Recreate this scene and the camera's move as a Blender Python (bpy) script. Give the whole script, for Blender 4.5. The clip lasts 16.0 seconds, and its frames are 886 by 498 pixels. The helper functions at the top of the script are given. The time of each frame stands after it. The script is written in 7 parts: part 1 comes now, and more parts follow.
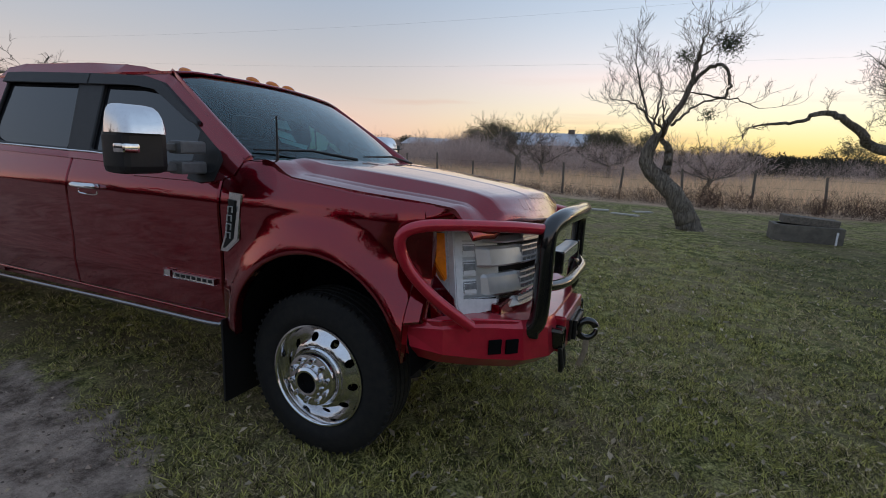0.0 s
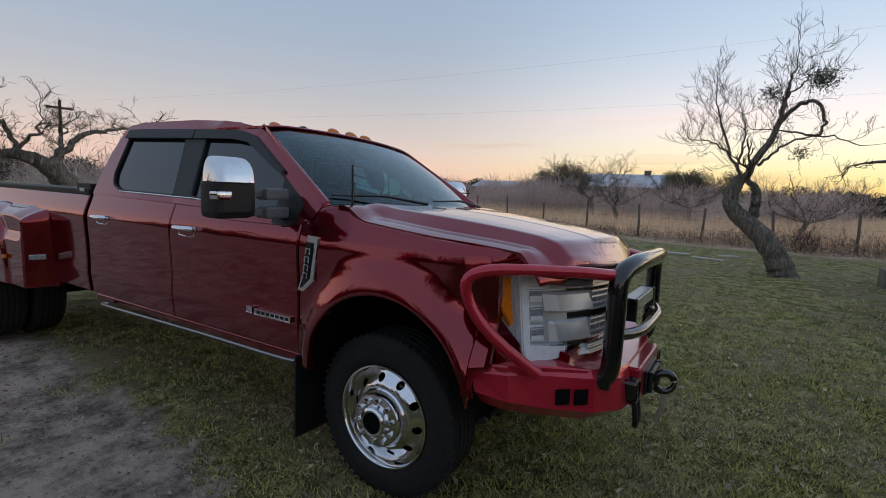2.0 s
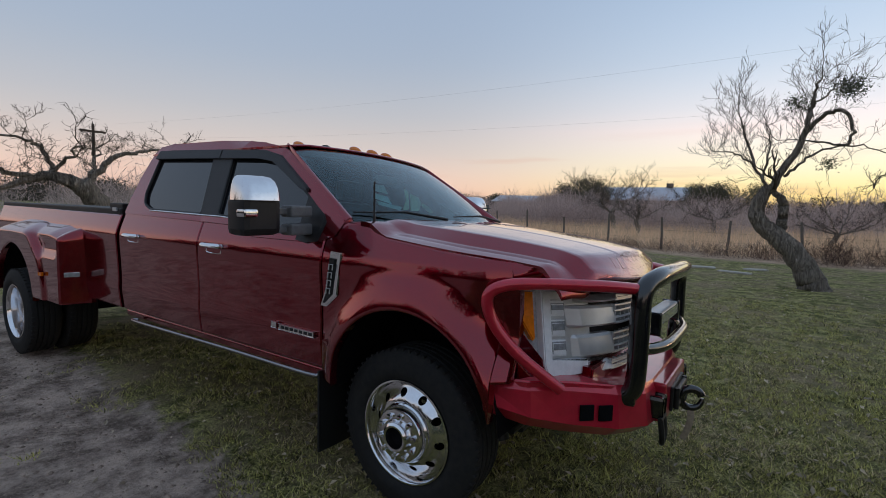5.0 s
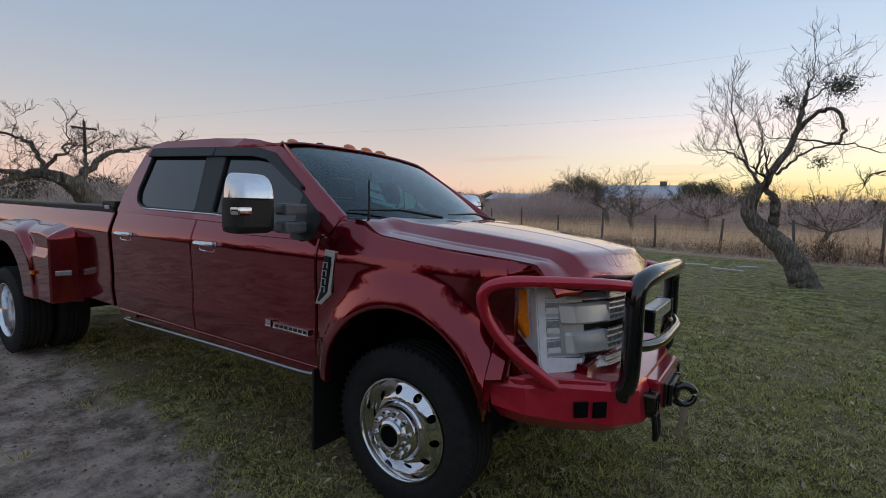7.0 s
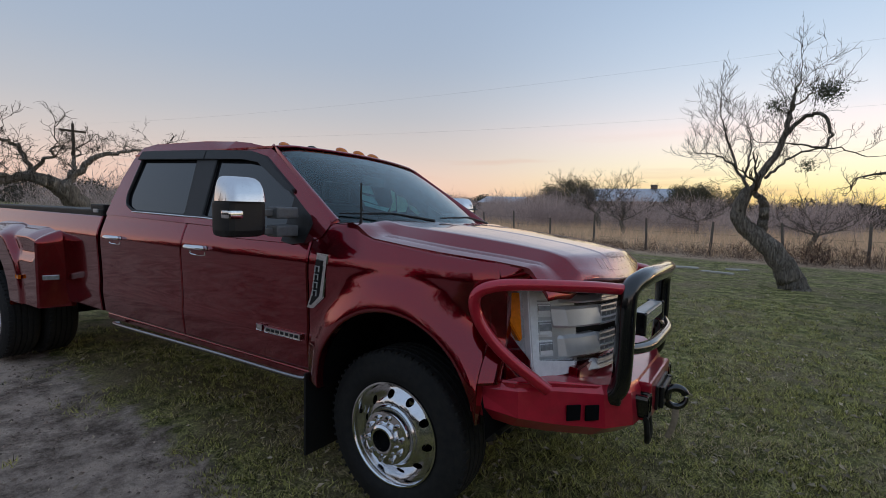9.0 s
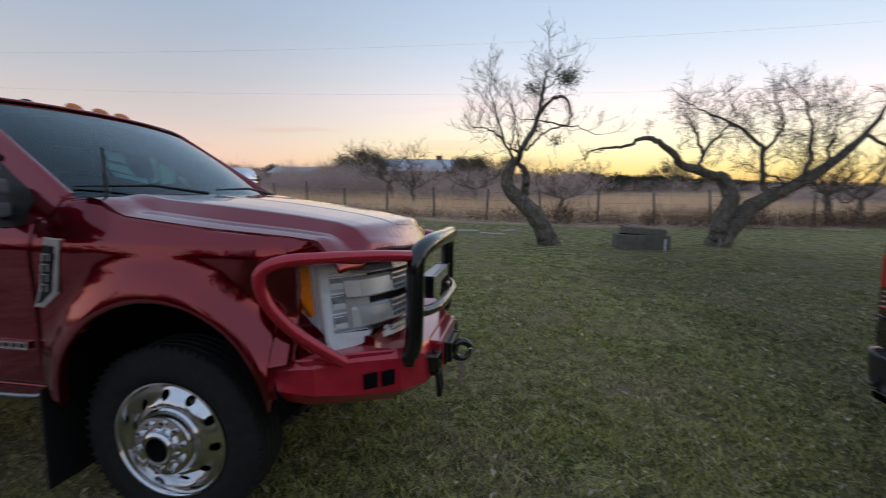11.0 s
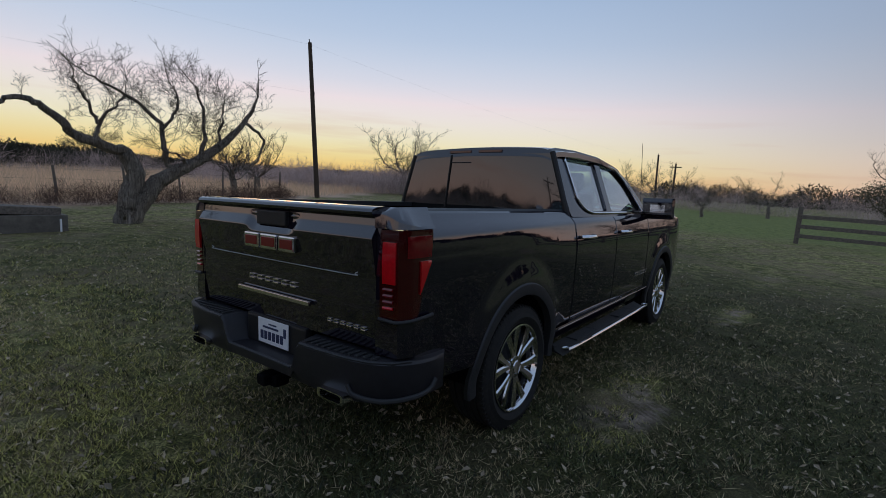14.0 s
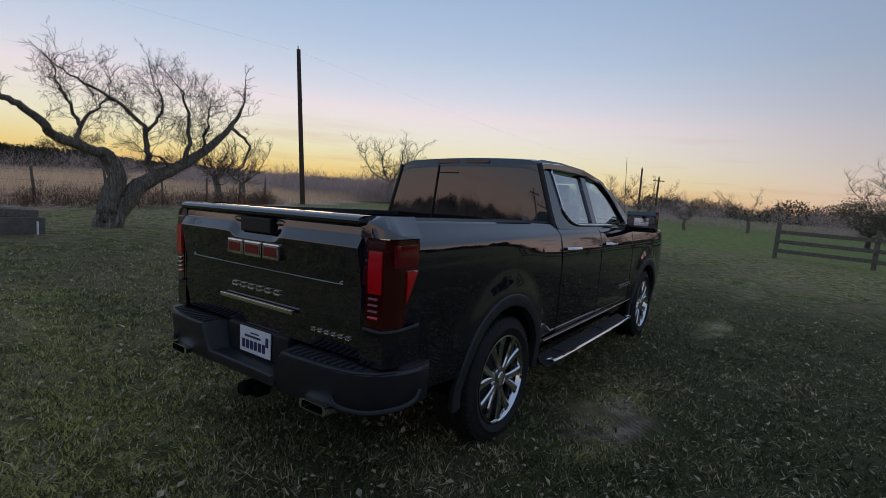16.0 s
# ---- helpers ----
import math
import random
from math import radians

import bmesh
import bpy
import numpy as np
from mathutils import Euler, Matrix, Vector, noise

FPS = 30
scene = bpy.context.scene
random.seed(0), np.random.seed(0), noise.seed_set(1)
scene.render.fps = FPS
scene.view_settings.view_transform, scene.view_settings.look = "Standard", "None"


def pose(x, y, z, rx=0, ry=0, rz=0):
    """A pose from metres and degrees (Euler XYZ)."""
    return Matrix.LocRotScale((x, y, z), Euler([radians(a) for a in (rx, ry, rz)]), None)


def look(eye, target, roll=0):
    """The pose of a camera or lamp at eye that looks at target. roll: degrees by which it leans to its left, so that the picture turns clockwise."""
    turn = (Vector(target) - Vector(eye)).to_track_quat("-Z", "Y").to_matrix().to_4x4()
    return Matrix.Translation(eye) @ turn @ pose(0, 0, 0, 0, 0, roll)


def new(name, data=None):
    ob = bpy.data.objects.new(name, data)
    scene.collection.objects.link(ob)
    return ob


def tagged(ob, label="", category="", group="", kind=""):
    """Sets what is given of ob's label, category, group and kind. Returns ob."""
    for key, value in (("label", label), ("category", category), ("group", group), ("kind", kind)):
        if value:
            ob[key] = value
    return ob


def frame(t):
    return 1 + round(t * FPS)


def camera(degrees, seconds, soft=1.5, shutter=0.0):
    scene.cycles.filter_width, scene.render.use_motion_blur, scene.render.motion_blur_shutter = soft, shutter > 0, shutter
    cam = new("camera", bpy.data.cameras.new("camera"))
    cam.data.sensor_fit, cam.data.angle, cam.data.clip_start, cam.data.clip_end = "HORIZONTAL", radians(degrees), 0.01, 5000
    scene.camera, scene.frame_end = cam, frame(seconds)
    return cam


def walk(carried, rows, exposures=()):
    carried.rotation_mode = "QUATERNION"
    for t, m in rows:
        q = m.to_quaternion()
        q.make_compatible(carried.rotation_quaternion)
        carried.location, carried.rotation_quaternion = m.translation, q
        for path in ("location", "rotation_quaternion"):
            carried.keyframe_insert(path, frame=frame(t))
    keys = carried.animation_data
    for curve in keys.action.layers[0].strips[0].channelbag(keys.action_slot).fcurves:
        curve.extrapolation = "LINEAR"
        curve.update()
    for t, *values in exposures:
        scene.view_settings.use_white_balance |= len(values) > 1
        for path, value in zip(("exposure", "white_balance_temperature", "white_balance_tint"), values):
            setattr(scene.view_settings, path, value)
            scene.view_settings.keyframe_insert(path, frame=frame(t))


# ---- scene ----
cam = camera(84.7, 16.0, soft=0.9, shutter=0.1)
PATH = [
    (0, (1.49, -1.816, 1.623), (0.72, -0.014, 1.223), 2.7),
    (0.5, (1.471, -1.813, 1.63), (0.505, -0.093, 1.303), 1.7),
    (1, (1.497, -1.813, 1.634), (0.484, -0.114, 1.34), 1.9),
    (1.5, (1.504, -1.82, 1.635), (0.483, -0.121, 1.368), 2.4),
    (2, (1.509, -1.822, 1.637), (0.468, -0.132, 1.393), 2.2),
    (2.5, (1.516, -1.832, 1.641), (0.448, -0.154, 1.431), 1.8),
    (3, (1.521, -1.836, 1.642), (0.437, -0.164, 1.472), 1.2),
    (3.5, (1.523, -1.841, 1.64), (0.429, -0.173, 1.487), 1.1),
    (4, (1.517, -1.842, 1.635), (0.408, -0.186, 1.466), 1.4),
    (6.5, (1.514, -1.838, 1.638), (0.4, -0.188, 1.446), 1.5),
    (7, (1.514, -1.843, 1.637), (0.419, -0.181, 1.445), 1.5),
    (7.5, (1.516, -1.837, 1.637), (0.44, -0.16, 1.457), 1.4),
    (8, (1.512, -1.841, 1.637), (0.441, -0.161, 1.459), 1.5),
    (10.5, (1.516, -1.84, 1.637), (0.454, -0.154, 1.462), 1.2),
    (10.7, (1.512, -1.84, 1.638), (0.563, -0.09, 1.446), 1.0),
    (10.9, (1.513, -1.811, 1.638), (0.917, 0.082, 1.389), 0.7),
    (11, (1.523, -1.765, 1.633), (1.222, 0.193, 1.353), 1.0),
    (11.1, (1.567, -1.732, 1.632), (1.577, 0.246, 1.333), 1.4),
    (11.2, (1.595, -1.712, 1.629), (1.94, 0.233, 1.316), 2.0),
    (11.4, (1.682, -1.699, 1.621), (2.628, 0.032, 1.295), 2.8),
    (11.5, (1.771, -1.67, 1.655), (2.896, -0.052, 1.317), 2.7),
    (11.6, (1.792, -1.706, 1.66), (3.011, -0.155, 1.334), 3.0),
    (11.8, (1.834, -1.734, 1.652), (3.173, -0.283, 1.337), 3.7),
    (12, (1.887, -1.788, 1.659), (3.295, -0.4, 1.357), 4.0),
    (12.5, (2.017, -1.953, 1.654), (3.485, -0.621, 1.387), 4.6),
    (13, (2.057, -2.005, 1.641), (3.567, -0.719, 1.383), 3.9),
    (13.5, (2.074, -2.029, 1.636), (3.598, -0.759, 1.387), 3.4),
    (14, (2.101, -2.015, 1.628), (3.657, -0.789, 1.346), 3.6),
    (14.5, (2.109, -2.008, 1.626), (3.686, -0.81, 1.348), 3.9),
    (15, (2.103, -2.006, 1.634), (3.693, -0.819, 1.383), 4.3),
    (15.5, (2.102, -2.003, 1.634), (3.691, -0.811, 1.401), 4.5),
    (16, (2.106, -2.004, 1.632), (3.7, -0.82, 1.391), 4.7),
]
walk(cam, [(t, look(eye, target, roll)) for t, eye, target, roll in PATH],
     exposures=[(0, 0.22, 6250, 7), (10.6, 0.22, 6250, 7), (11.0, 0.28, 6250, 8), (11.5, 0.06, 6150, 9), (12.3, -0.18, 5900, 9), (16, -0.18, 5850, 9)])

# ---------- sky: dusk just after sunset, brightest low in the west ----------
world = bpy.data.worlds.new("dusk_sky")
scene.world = world
world.use_nodes = True
wn, wl = world.node_tree.nodes, world.node_tree.links
wn.clear()
SUN_AZ = radians(56.0)


def ramp(stops):
    r = wn.new("ShaderNodeValToRGB")
    r.color_ramp.interpolation = "B_SPLINE"
    while len(r.color_ramp.elements) < len(stops):
        r.color_ramp.elements.new(0.5)
    for e, (p, c) in zip(r.color_ramp.elements, stops):
        e.position, e.color = p, (*c, 1)
    return r


tc = wn.new("ShaderNodeTexCoord")
sep = wn.new("ShaderNodeSeparateXYZ")
wl.new(tc.outputs["Generated"], sep.inputs[0])
up = wn.new("ShaderNodeMapRange")
up.inputs["From Min"].default_value, up.inputs["From Max"].default_value = -0.05, 0.95
wl.new(sep.outputs["Z"], up.inputs["Value"])
away = ramp([(0.05 + z, c) for z, c in ((-0.05, (0.42, 0.26, 0.21)), (0.0, (0.78, 0.47, 0.35)), (0.05, (0.78, 0.55, 0.45)), (0.10, (0.60, 0.51, 0.47)), (0.17, (0.47, 0.46, 0.48)), (0.27, (0.345, 0.40, 0.495)), (0.40, (0.31, 0.375, 0.495)), (0.95, (0.30, 0.38, 0.52)))])
glow = ramp([(0.05 + z, c) for z, c in ((-0.05, (1.30, 0.34, 0.08)), (0.0, (2.00, 0.58, 0.14)), (0.035, (2.00, 0.77, 0.30)), (0.07, (1.66, 0.88, 0.55)), (0.12, (1.13, 0.87, 0.77)), (0.18, (0.80, 0.78, 0.81)), (0.26, (0.57, 0.65, 0.765)), (0.38, (0.41, 0.52, 0.69)), (0.95, (0.30, 0.39, 0.53)))])
wl.new(up.outputs[0], away.inputs[0])
wl.new(up.outputs[0], glow.inputs[0])
toward = wn.new("ShaderNodeVectorMath")
toward.operation = "DOT_PRODUCT"
toward.inputs[1].default_value = (math.cos(SUN_AZ), math.sin(SUN_AZ), 0)
wl.new(tc.outputs["Generated"], toward.inputs[0])
side = wn.new("ShaderNodeMapRange")
side.interpolation_type = "SMOOTHERSTEP"
side.inputs["From Min"].default_value, side.inputs["From Max"].default_value = 0.22, 1.06
wl.new(toward.outputs["Value"], side.inputs["Value"])
blend = wn.new("ShaderNodeMix")
blend.data_type = "RGBA"
wl.new(side.outputs[0], blend.inputs["Factor"])
wl.new(away.outputs[0], blend.inputs["A"])
wl.new(glow.outputs[0], blend.inputs["B"])
# thin streaks of cloud near the horizon
stretch = wn.new("ShaderNodeMapping")
stretch.inputs["Scale"].default_value = (2.0, 2.0, 26.0)
wl.new(tc.outputs["Generated"], stretch.inputs[0])
cl = wn.new("ShaderNodeTexNoise")
cl.inputs["Scale"].default_value, cl.inputs["Detail"].default_value = 1.6, 4.0
wl.new(stretch.outputs[0], cl.inputs["Vector"])
clr = wn.new("ShaderNodeMapRange")
clr.inputs["From Min"].default_value, clr.inputs["From Max"].default_value = 0.56, 0.72
clr.inputs["To Max"].default_value = 0.26
wl.new(cl.outputs["Fac"], clr.inputs["Value"])
low = wn.new("ShaderNodeMapRange")
low.inputs["From Min"].default_value, low.inputs["From Max"].default_value = 0.17, 0.05
wl.new(sep.outputs["Z"], low.inputs["Value"])
cm = wn.new("ShaderNodeMath")
cm.operation = "MULTIPLY"
wl.new(clr.outputs[0], cm.inputs[0])
wl.new(low.outputs[0], cm.inputs[1])
clouds = wn.new("ShaderNodeMix")
clouds.data_type = "RGBA"
clouds.inputs["B"].default_value = (0.62, 0.27, 0.16, 1)
wl.new(cm.outputs[0], clouds.inputs["Factor"])
wl.new(blend.outputs["Result"], clouds.inputs["A"])
bg = wn.new("ShaderNodeBackground")
bg.inputs["Strength"].default_value = 1.0
wl.new(clouds.outputs["Result"], bg.inputs["Color"])
wo = wn.new("ShaderNodeOutputWorld")
wl.new(bg.outputs[0], wo.inputs["Surface"])

# the last warm light of the sun on the horizon
sun = new("sun_light", bpy.data.lights.new("sun_light", "SUN"))
sun.data.energy, sun.data.angle, sun.data.color = 0.15, radians(12), (1.0, 0.55, 0.28)
sun.matrix_world = look((0, 0, 0), (-math.cos(SUN_AZ), -math.sin(SUN_AZ), -math.tan(radians(3.0))))

# ---------- materials ----------
def mat(name, base, rough=0.5, metal=0.0, coat=0.0, vary=0.0, scale=20.0, bump=0.0, bscale=60.0, base2=None, coarse=0.0, transmission=0.0, rvary=0.0, piece=0.0, specular=0.5, ior=1.45, coat_ior=1.5):
    """A principled material: colour between base and base2 (or darker base) by fine and coarse noise, roughness that wanders, bump."""
    m = bpy.data.materials.new(name)
    m.use_nodes = True
    n, l = m.node_tree.nodes, m.node_tree.links
    p = n["Principled BSDF"]
    p.inputs["Base Color"].default_value = (*base, 1)
    p.inputs["Roughness"].default_value, p.inputs["Metallic"].default_value = rough, metal
    p.inputs["Coat Weight"].default_value, p.inputs["Coat Roughness"].default_value = coat, 0.03
    p.inputs["Transmission Weight"].default_value, p.inputs["IOR"].default_value = transmission, ior
    p.inputs["Specular IOR Level"].default_value = specular
    p.inputs["Coat IOR"].default_value = coat_ior
    tx = n.new("ShaderNodeTexCoord")
    col = None
    if vary or coarse or base2:
        a = n.new("ShaderNodeTexNoise")
        a.inputs["Scale"].default_value, a.inputs["Detail"].default_value, a.inputs["Roughness"].default_value = scale, 6, 0.65
        l.new(tx.outputs["Object"], a.inputs["Vector"])
        b = n.new("ShaderNodeTexNoise")
        b.inputs["Scale"].default_value, b.inputs["Detail"].default_value = scale * 0.12, 3
        l.new(tx.outputs["Object"], b.inputs["Vector"])
        mx = n.new("ShaderNodeMix")
        mx.data_type = "RGBA"
        mx.inputs["A"].default_value = (*base, 1)
        mx.inputs["B"].default_value = (*(base2 or [c * (1 - vary) for c in base]), 1)
        r = n.new("ShaderNodeMapRange")
        r.inputs["From Min"].default_value, r.inputs["From Max"].default_value = 0.35, 0.65
        ad = n.new("ShaderNodeMix")
        ad.inputs["Factor"].default_value = coarse
        l.new(a.outputs["Fac"], ad.inputs["A"])
        l.new(b.outputs["Fac"], ad.inputs["B"])
        l.new(ad.outputs["Result"], r.inputs["Value"])
        l.new(r.outputs[0], mx.inputs["Factor"])
        col = mx.outputs["Result"]
        l.new(col, p.inputs["Base Color"])
        if rvary:
            rr = n.new("ShaderNodeMapRange")
            rr.inputs["To Min"].default_value, rr.inputs["To Max"].default_value = rough - rvary, rough + rvary
            l.new(a.outputs["Fac"], rr.inputs["Value"])
            l.new(rr.outputs[0], p.inputs["Roughness"])
    if piece:
        oi = n.new("ShaderNodeNewGeometry")
        hv = n.new("ShaderNodeHueSaturation")
        pr = n.new("ShaderNodeMapRange")
        pr.inputs["To Min"].default_value, pr.inputs["To Max"].default_value = 1 - piece, 1 + piece
        l.new(oi.outputs["Random Per Island"], pr.inputs["Value"])
        l.new(pr.outputs[0], hv.inputs["Value"])
        if col:
            l.new(col, hv.inputs["Color"])
        else:
            hv.inputs["Color"].default_value = (*base, 1)
        l.new(hv.outputs[0], p.inputs["Base Color"])
    if bump:
        t = n.new("ShaderNodeTexNoise")
        t.inputs["Scale"].default_value, t.inputs["Detail"].default_value = bscale, 5
        l.new(tx.outputs["Object"], t.inputs["Vector"])
        bu = n.new("ShaderNodeBump")
        bu.inputs["Strength"].default_value, bu.inputs["Distance"].default_value = bump, 0.01
        l.new(t.outputs["Fac"], bu.inputs["Height"])
        l.new(bu.outputs[0], p.inputs["Normal"])
    return m


def bark_material():
    """Grey furrowed bark: long ridges with dark cracks between, drawn out along the trunk."""
    m = mat("grey_bark", (0.43, 0.375, 0.31), 0.92, vary=0.3, scale=9, base2=(0.33, 0.28, 0.23), coarse=0.25)
    n, l = m.node_tree.nodes, m.node_tree.links
    p = n["Principled BSDF"]
    tx = n.new("ShaderNodeTexCoord")
    mp = n.new("ShaderNodeMapping")
    mp.inputs["Scale"].default_value = (36.0, 36.0, 4.2)
    mp.inputs["Rotation"].default_value = (0, radians(24), 0)
    l.new(tx.outputs["Object"], mp.inputs["Vector"])
    ns = n.new("ShaderNodeTexNoise")
    ns.inputs["Scale"].default_value, ns.inputs["Detail"].default_value, ns.inputs["Roughness"].default_value, ns.inputs["Distortion"].default_value = 0.8, 7, 0.62, 0.6
    l.new(mp.outputs[0], ns.inputs["Vector"])
    r = n.new("ShaderNodeMapRange")
    r.inputs["From Min"].default_value, r.inputs["From Max"].default_value = 0.36, 0.60
    l.new(ns.outputs["Fac"], r.inputs["Value"])
    mx = n.new("ShaderNodeMix")
    mx.data_type = "RGBA"
    mx.inputs["A"].default_value = (0.155, 0.130, 0.105, 1)
    l.new(r.outputs[0], mx.inputs["Factor"])
    l.new(p.inputs["Base Color"].links[0].from_socket, mx.inputs["B"])
    l.new(mx.outputs["Result"], p.inputs["Base Color"])
    bu = n.new("ShaderNodeBump")
    bu.inputs["Strength"].default_value, bu.inputs["Distance"].default_value = 1.0, 0.05
    l.new(r.outputs[0], bu.inputs["Height"])
    l.new(bu.outputs[0], p.inputs["Normal"])
    return m


M_RED = mat("red_paint", (0.235, 0.0010, 0.012), 0.18, 0.90, 1.0, vary=0.06, scale=6, coarse=0.3, specular=0.0, coat_ior=1.64)
M_REDCOAT = mat("red_powder_coat", (0.56, 0.020, 0.045), 0.28, 0.30, 1.0, vary=0.2, scale=12, specular=0.3)
M_BLACK = mat("black_paint", (0.0080, 0.0058, 0.0140), 0.10, 0.0, 1.0, vary=0.3, scale=5, specular=0.0, coat_ior=1.98)
M_GLASS = mat("tinted_glass", (0.010, 0.011, 0.013), 0.3, 0.0, 1.0, vary=0.1, scale=3, specular=0.0, coat_ior=1.75)
M_ARM = mat("grey_plastic", (0.15, 0.15, 0.153), 0.5, vary=0.2, scale=30, bump=0.1, bscale=250)
M_FROST = mat("frosted_lens", (0.90, 0.91, 0.92), 0.25, 0.0, 0.8, vary=0.12, scale=30)
M_SIDEGLASS = mat("light_tinted_glass", (0.88, 0.91, 0.93), 0.0, 0.0, 1.0, transmission=1.0, coat_ior=1.9)
M_SHIELD = mat("windscreen_glass", (0.42, 0.71, 0.78), 0.0, 0.0, 0.0, transmission=1.0, ior=1.40)
M_CHROME = mat("chrome", (0.78, 0.78, 0.80), 0.07, 1.0, vary=0.08, scale=14, rvary=0.03)
M_ALLOY = mat("polished_alloy", (0.84, 0.84, 0.86), 0.13, 1.0, vary=0.12, scale=18, rvary=0.05)
M_SATIN = mat("satin_silver", (0.62, 0.63, 0.64), 0.38, 0.6, vary=0.12, scale=12)
M_RUBBER = mat("tyre_rubber", (0.018, 0.018, 0.019), 0.75, vary=0.35, scale=30, bump=0.15, base2=(0.026, 0.025, 0.023), specular=0.25)
M_PLASTIC = mat("black_plastic", (0.012, 0.012, 0.013), 0.5, vary=0.3, scale=40, bump=0.12, bscale=300)
M_TRIM = mat("grey_black_trim", (0.03, 0.031, 0.034), 0.55, vary=0.2, scale=30, bump=0.1, bscale=250)
M_POWDER = mat("black_powder_coat", (0.006, 0.006, 0.007), 0.20, 0.0, 1.0, vary=0.2, scale=30)
M_DARK = mat("underbody_and_gap_dark", (0.006, 0.006, 0.007), 0.9, vary=0.4, scale=20, specular=0.1)
M_AMBER = mat("amber_lens", (0.80, 0.21, 0.008), 0.15, 0.0, 0.35, vary=0.2, scale=60)
M_LENS = mat("clear_lens", (0.70, 0.72, 0.74), 0.10, 0.55, 0.9, vary=0.35, scale=38)
M_LAMP = mat("lamp_chrome", (0.82, 0.83, 0.85), 0.12, 1.0, vary=0.25, scale=40)
M_TAIL = mat("red_lens", (0.60, 0.006, 0.012), 0.10, 0.0, 0.9, vary=0.2, scale=50)
M_TAILDARK = mat("dark_red_lens", (0.050, 0.0015, 0.002), 0.12, 0.0, 0.9, vary=0.2, scale=40)
M_TAILMID = mat("mid_red_lens", (0.17, 0.004, 0.007), 0.10, 0.0, 0.9, vary=0.2, scale=40)
M_BUMPER = mat("satin_black_moulding", (0.024, 0.023, 0.028), 0.42, vary=0.25, scale=20, bump=0.06, bscale=300, specular=0.5)
M_REARGLASS = mat("dark_rear_glass", (0.008, 0.009, 0.010), 0.3, 0.0, 1.0, vary=0.1, scale=3, specular=0.0, coat_ior=2.0)
M_DCHROME = mat("dull_chrome", (0.30, 0.30, 0.31), 0.16, 1.0, vary=0.15, scale=14)
M_INTERIOR = mat("cabin_leather", (0.03, 0.028, 0.026), 0.6, vary=0.3, scale=25)
M_CLOTH = mat("pale_cloth", (0.80, 0.90, 0.80), 0.85, vary=0.3, scale=8, coarse=0.5)
M_SHADE = mat("sunshade_film", (0.70, 0.76, 0.44), 0.6, vary=0.3, scale=8)
M_WHITE = mat("plate_white", (0.86, 0.86, 0.88), 0.4, vary=0.08, scale=30)
M_INK = mat("plate_ink", (0.03, 0.04, 0.10), 0.5)
M_REDINK = mat("badge_red", (0.20, 0.012, 0.014), 0.25, 0.2, 0.5)
M_STRAP = mat("grey_strap", (0.34, 0.27, 0.19), 0.8, vary=0.3, scale=60)
M_STEEL = mat("dark_steel", (0.05, 0.05, 0.052), 0.4, 0.8, vary=0.3, scale=30)
M_BARK = bark_material()
M_TWIG = mat("twig_bark", (0.11, 0.09, 0.071), 0.9, vary=0.4, scale=6)
M_MISTLE = mat("mistletoe_leaf", (0.045, 0.055, 0.022), 0.6, piece=0.4)
M_SCRUB = mat("bare_scrub", (0.50, 0.40, 0.365), 0.95, piece=0.4)
M_EVERGREEN = mat("evergreen_leaf", (0.085, 0.080, 0.042), 0.7, piece=0.5)
M_FARWOOD = mat("far_wood", (0.055, 0.055, 0.036), 0.95, piece=0.4)
M_STRAW = mat("dry_grass_blade", (0.80, 0.585, 0.385), 0.9, piece=0.28)
M_BRIAR = mat("dead_brush", (0.12, 0.075, 0.055), 0.9, piece=0.5)
M_BLADE = mat("lawn_blade", (0.38, 0.355, 0.115), 0.6, piece=0.98)
# lawn blades with the dimmer light of that side put into their colour
M_BLADE_DIMMED = mat("dimmed_lawn_blade", (0.072, 0.082, 0.030), 0.6, piece=0.98)
M_BLADE_DRY = mat("dry_lawn_blade", (0.48, 0.395, 0.235), 0.75, piece=0.9)
M_CLOD = mat("dry_clod", (0.28, 0.21, 0.165), 0.95, piece=0.45)
M_LEAF = mat("fallen_leaf", (0.50, 0.42, 0.31), 0.7, piece=0.55)
M_POST = mat("weathered_wood", (0.21, 0.18, 0.15), 0.9, vary=0.5, scale=20, bump=0.6, bscale=60)
M_POLE = mat("pole_wood", (0.085, 0.065, 0.05), 0.9, vary=0.4, scale=12, bump=0.4)
M_SHELTER = mat("woodland_mass", (0.035, 0.032, 0.024), 0.95, piece=0.5)
M_CONCRETE = mat("old_concrete", (0.20, 0.178, 0.150), 0.9, vary=0.5, scale=7, bump=0.7, bscale=35, coarse=0.4)
M_STONE = mat("pale_stone", (0.50, 0.46, 0.40), 0.9, vary=0.3, scale=9, bump=0.4, bscale=40)
M_TIN = mat("galvanised_roof", (0.62, 0.62, 0.66), 0.45, 0.4, vary=0.25, scale=3)
M_WALL = mat("barn_wall", (0.20, 0.16, 0.13), 0.9, vary=0.4, scale=2)
M_CABLE = mat("cable", (0.30, 0.30, 0.31), 0.6)


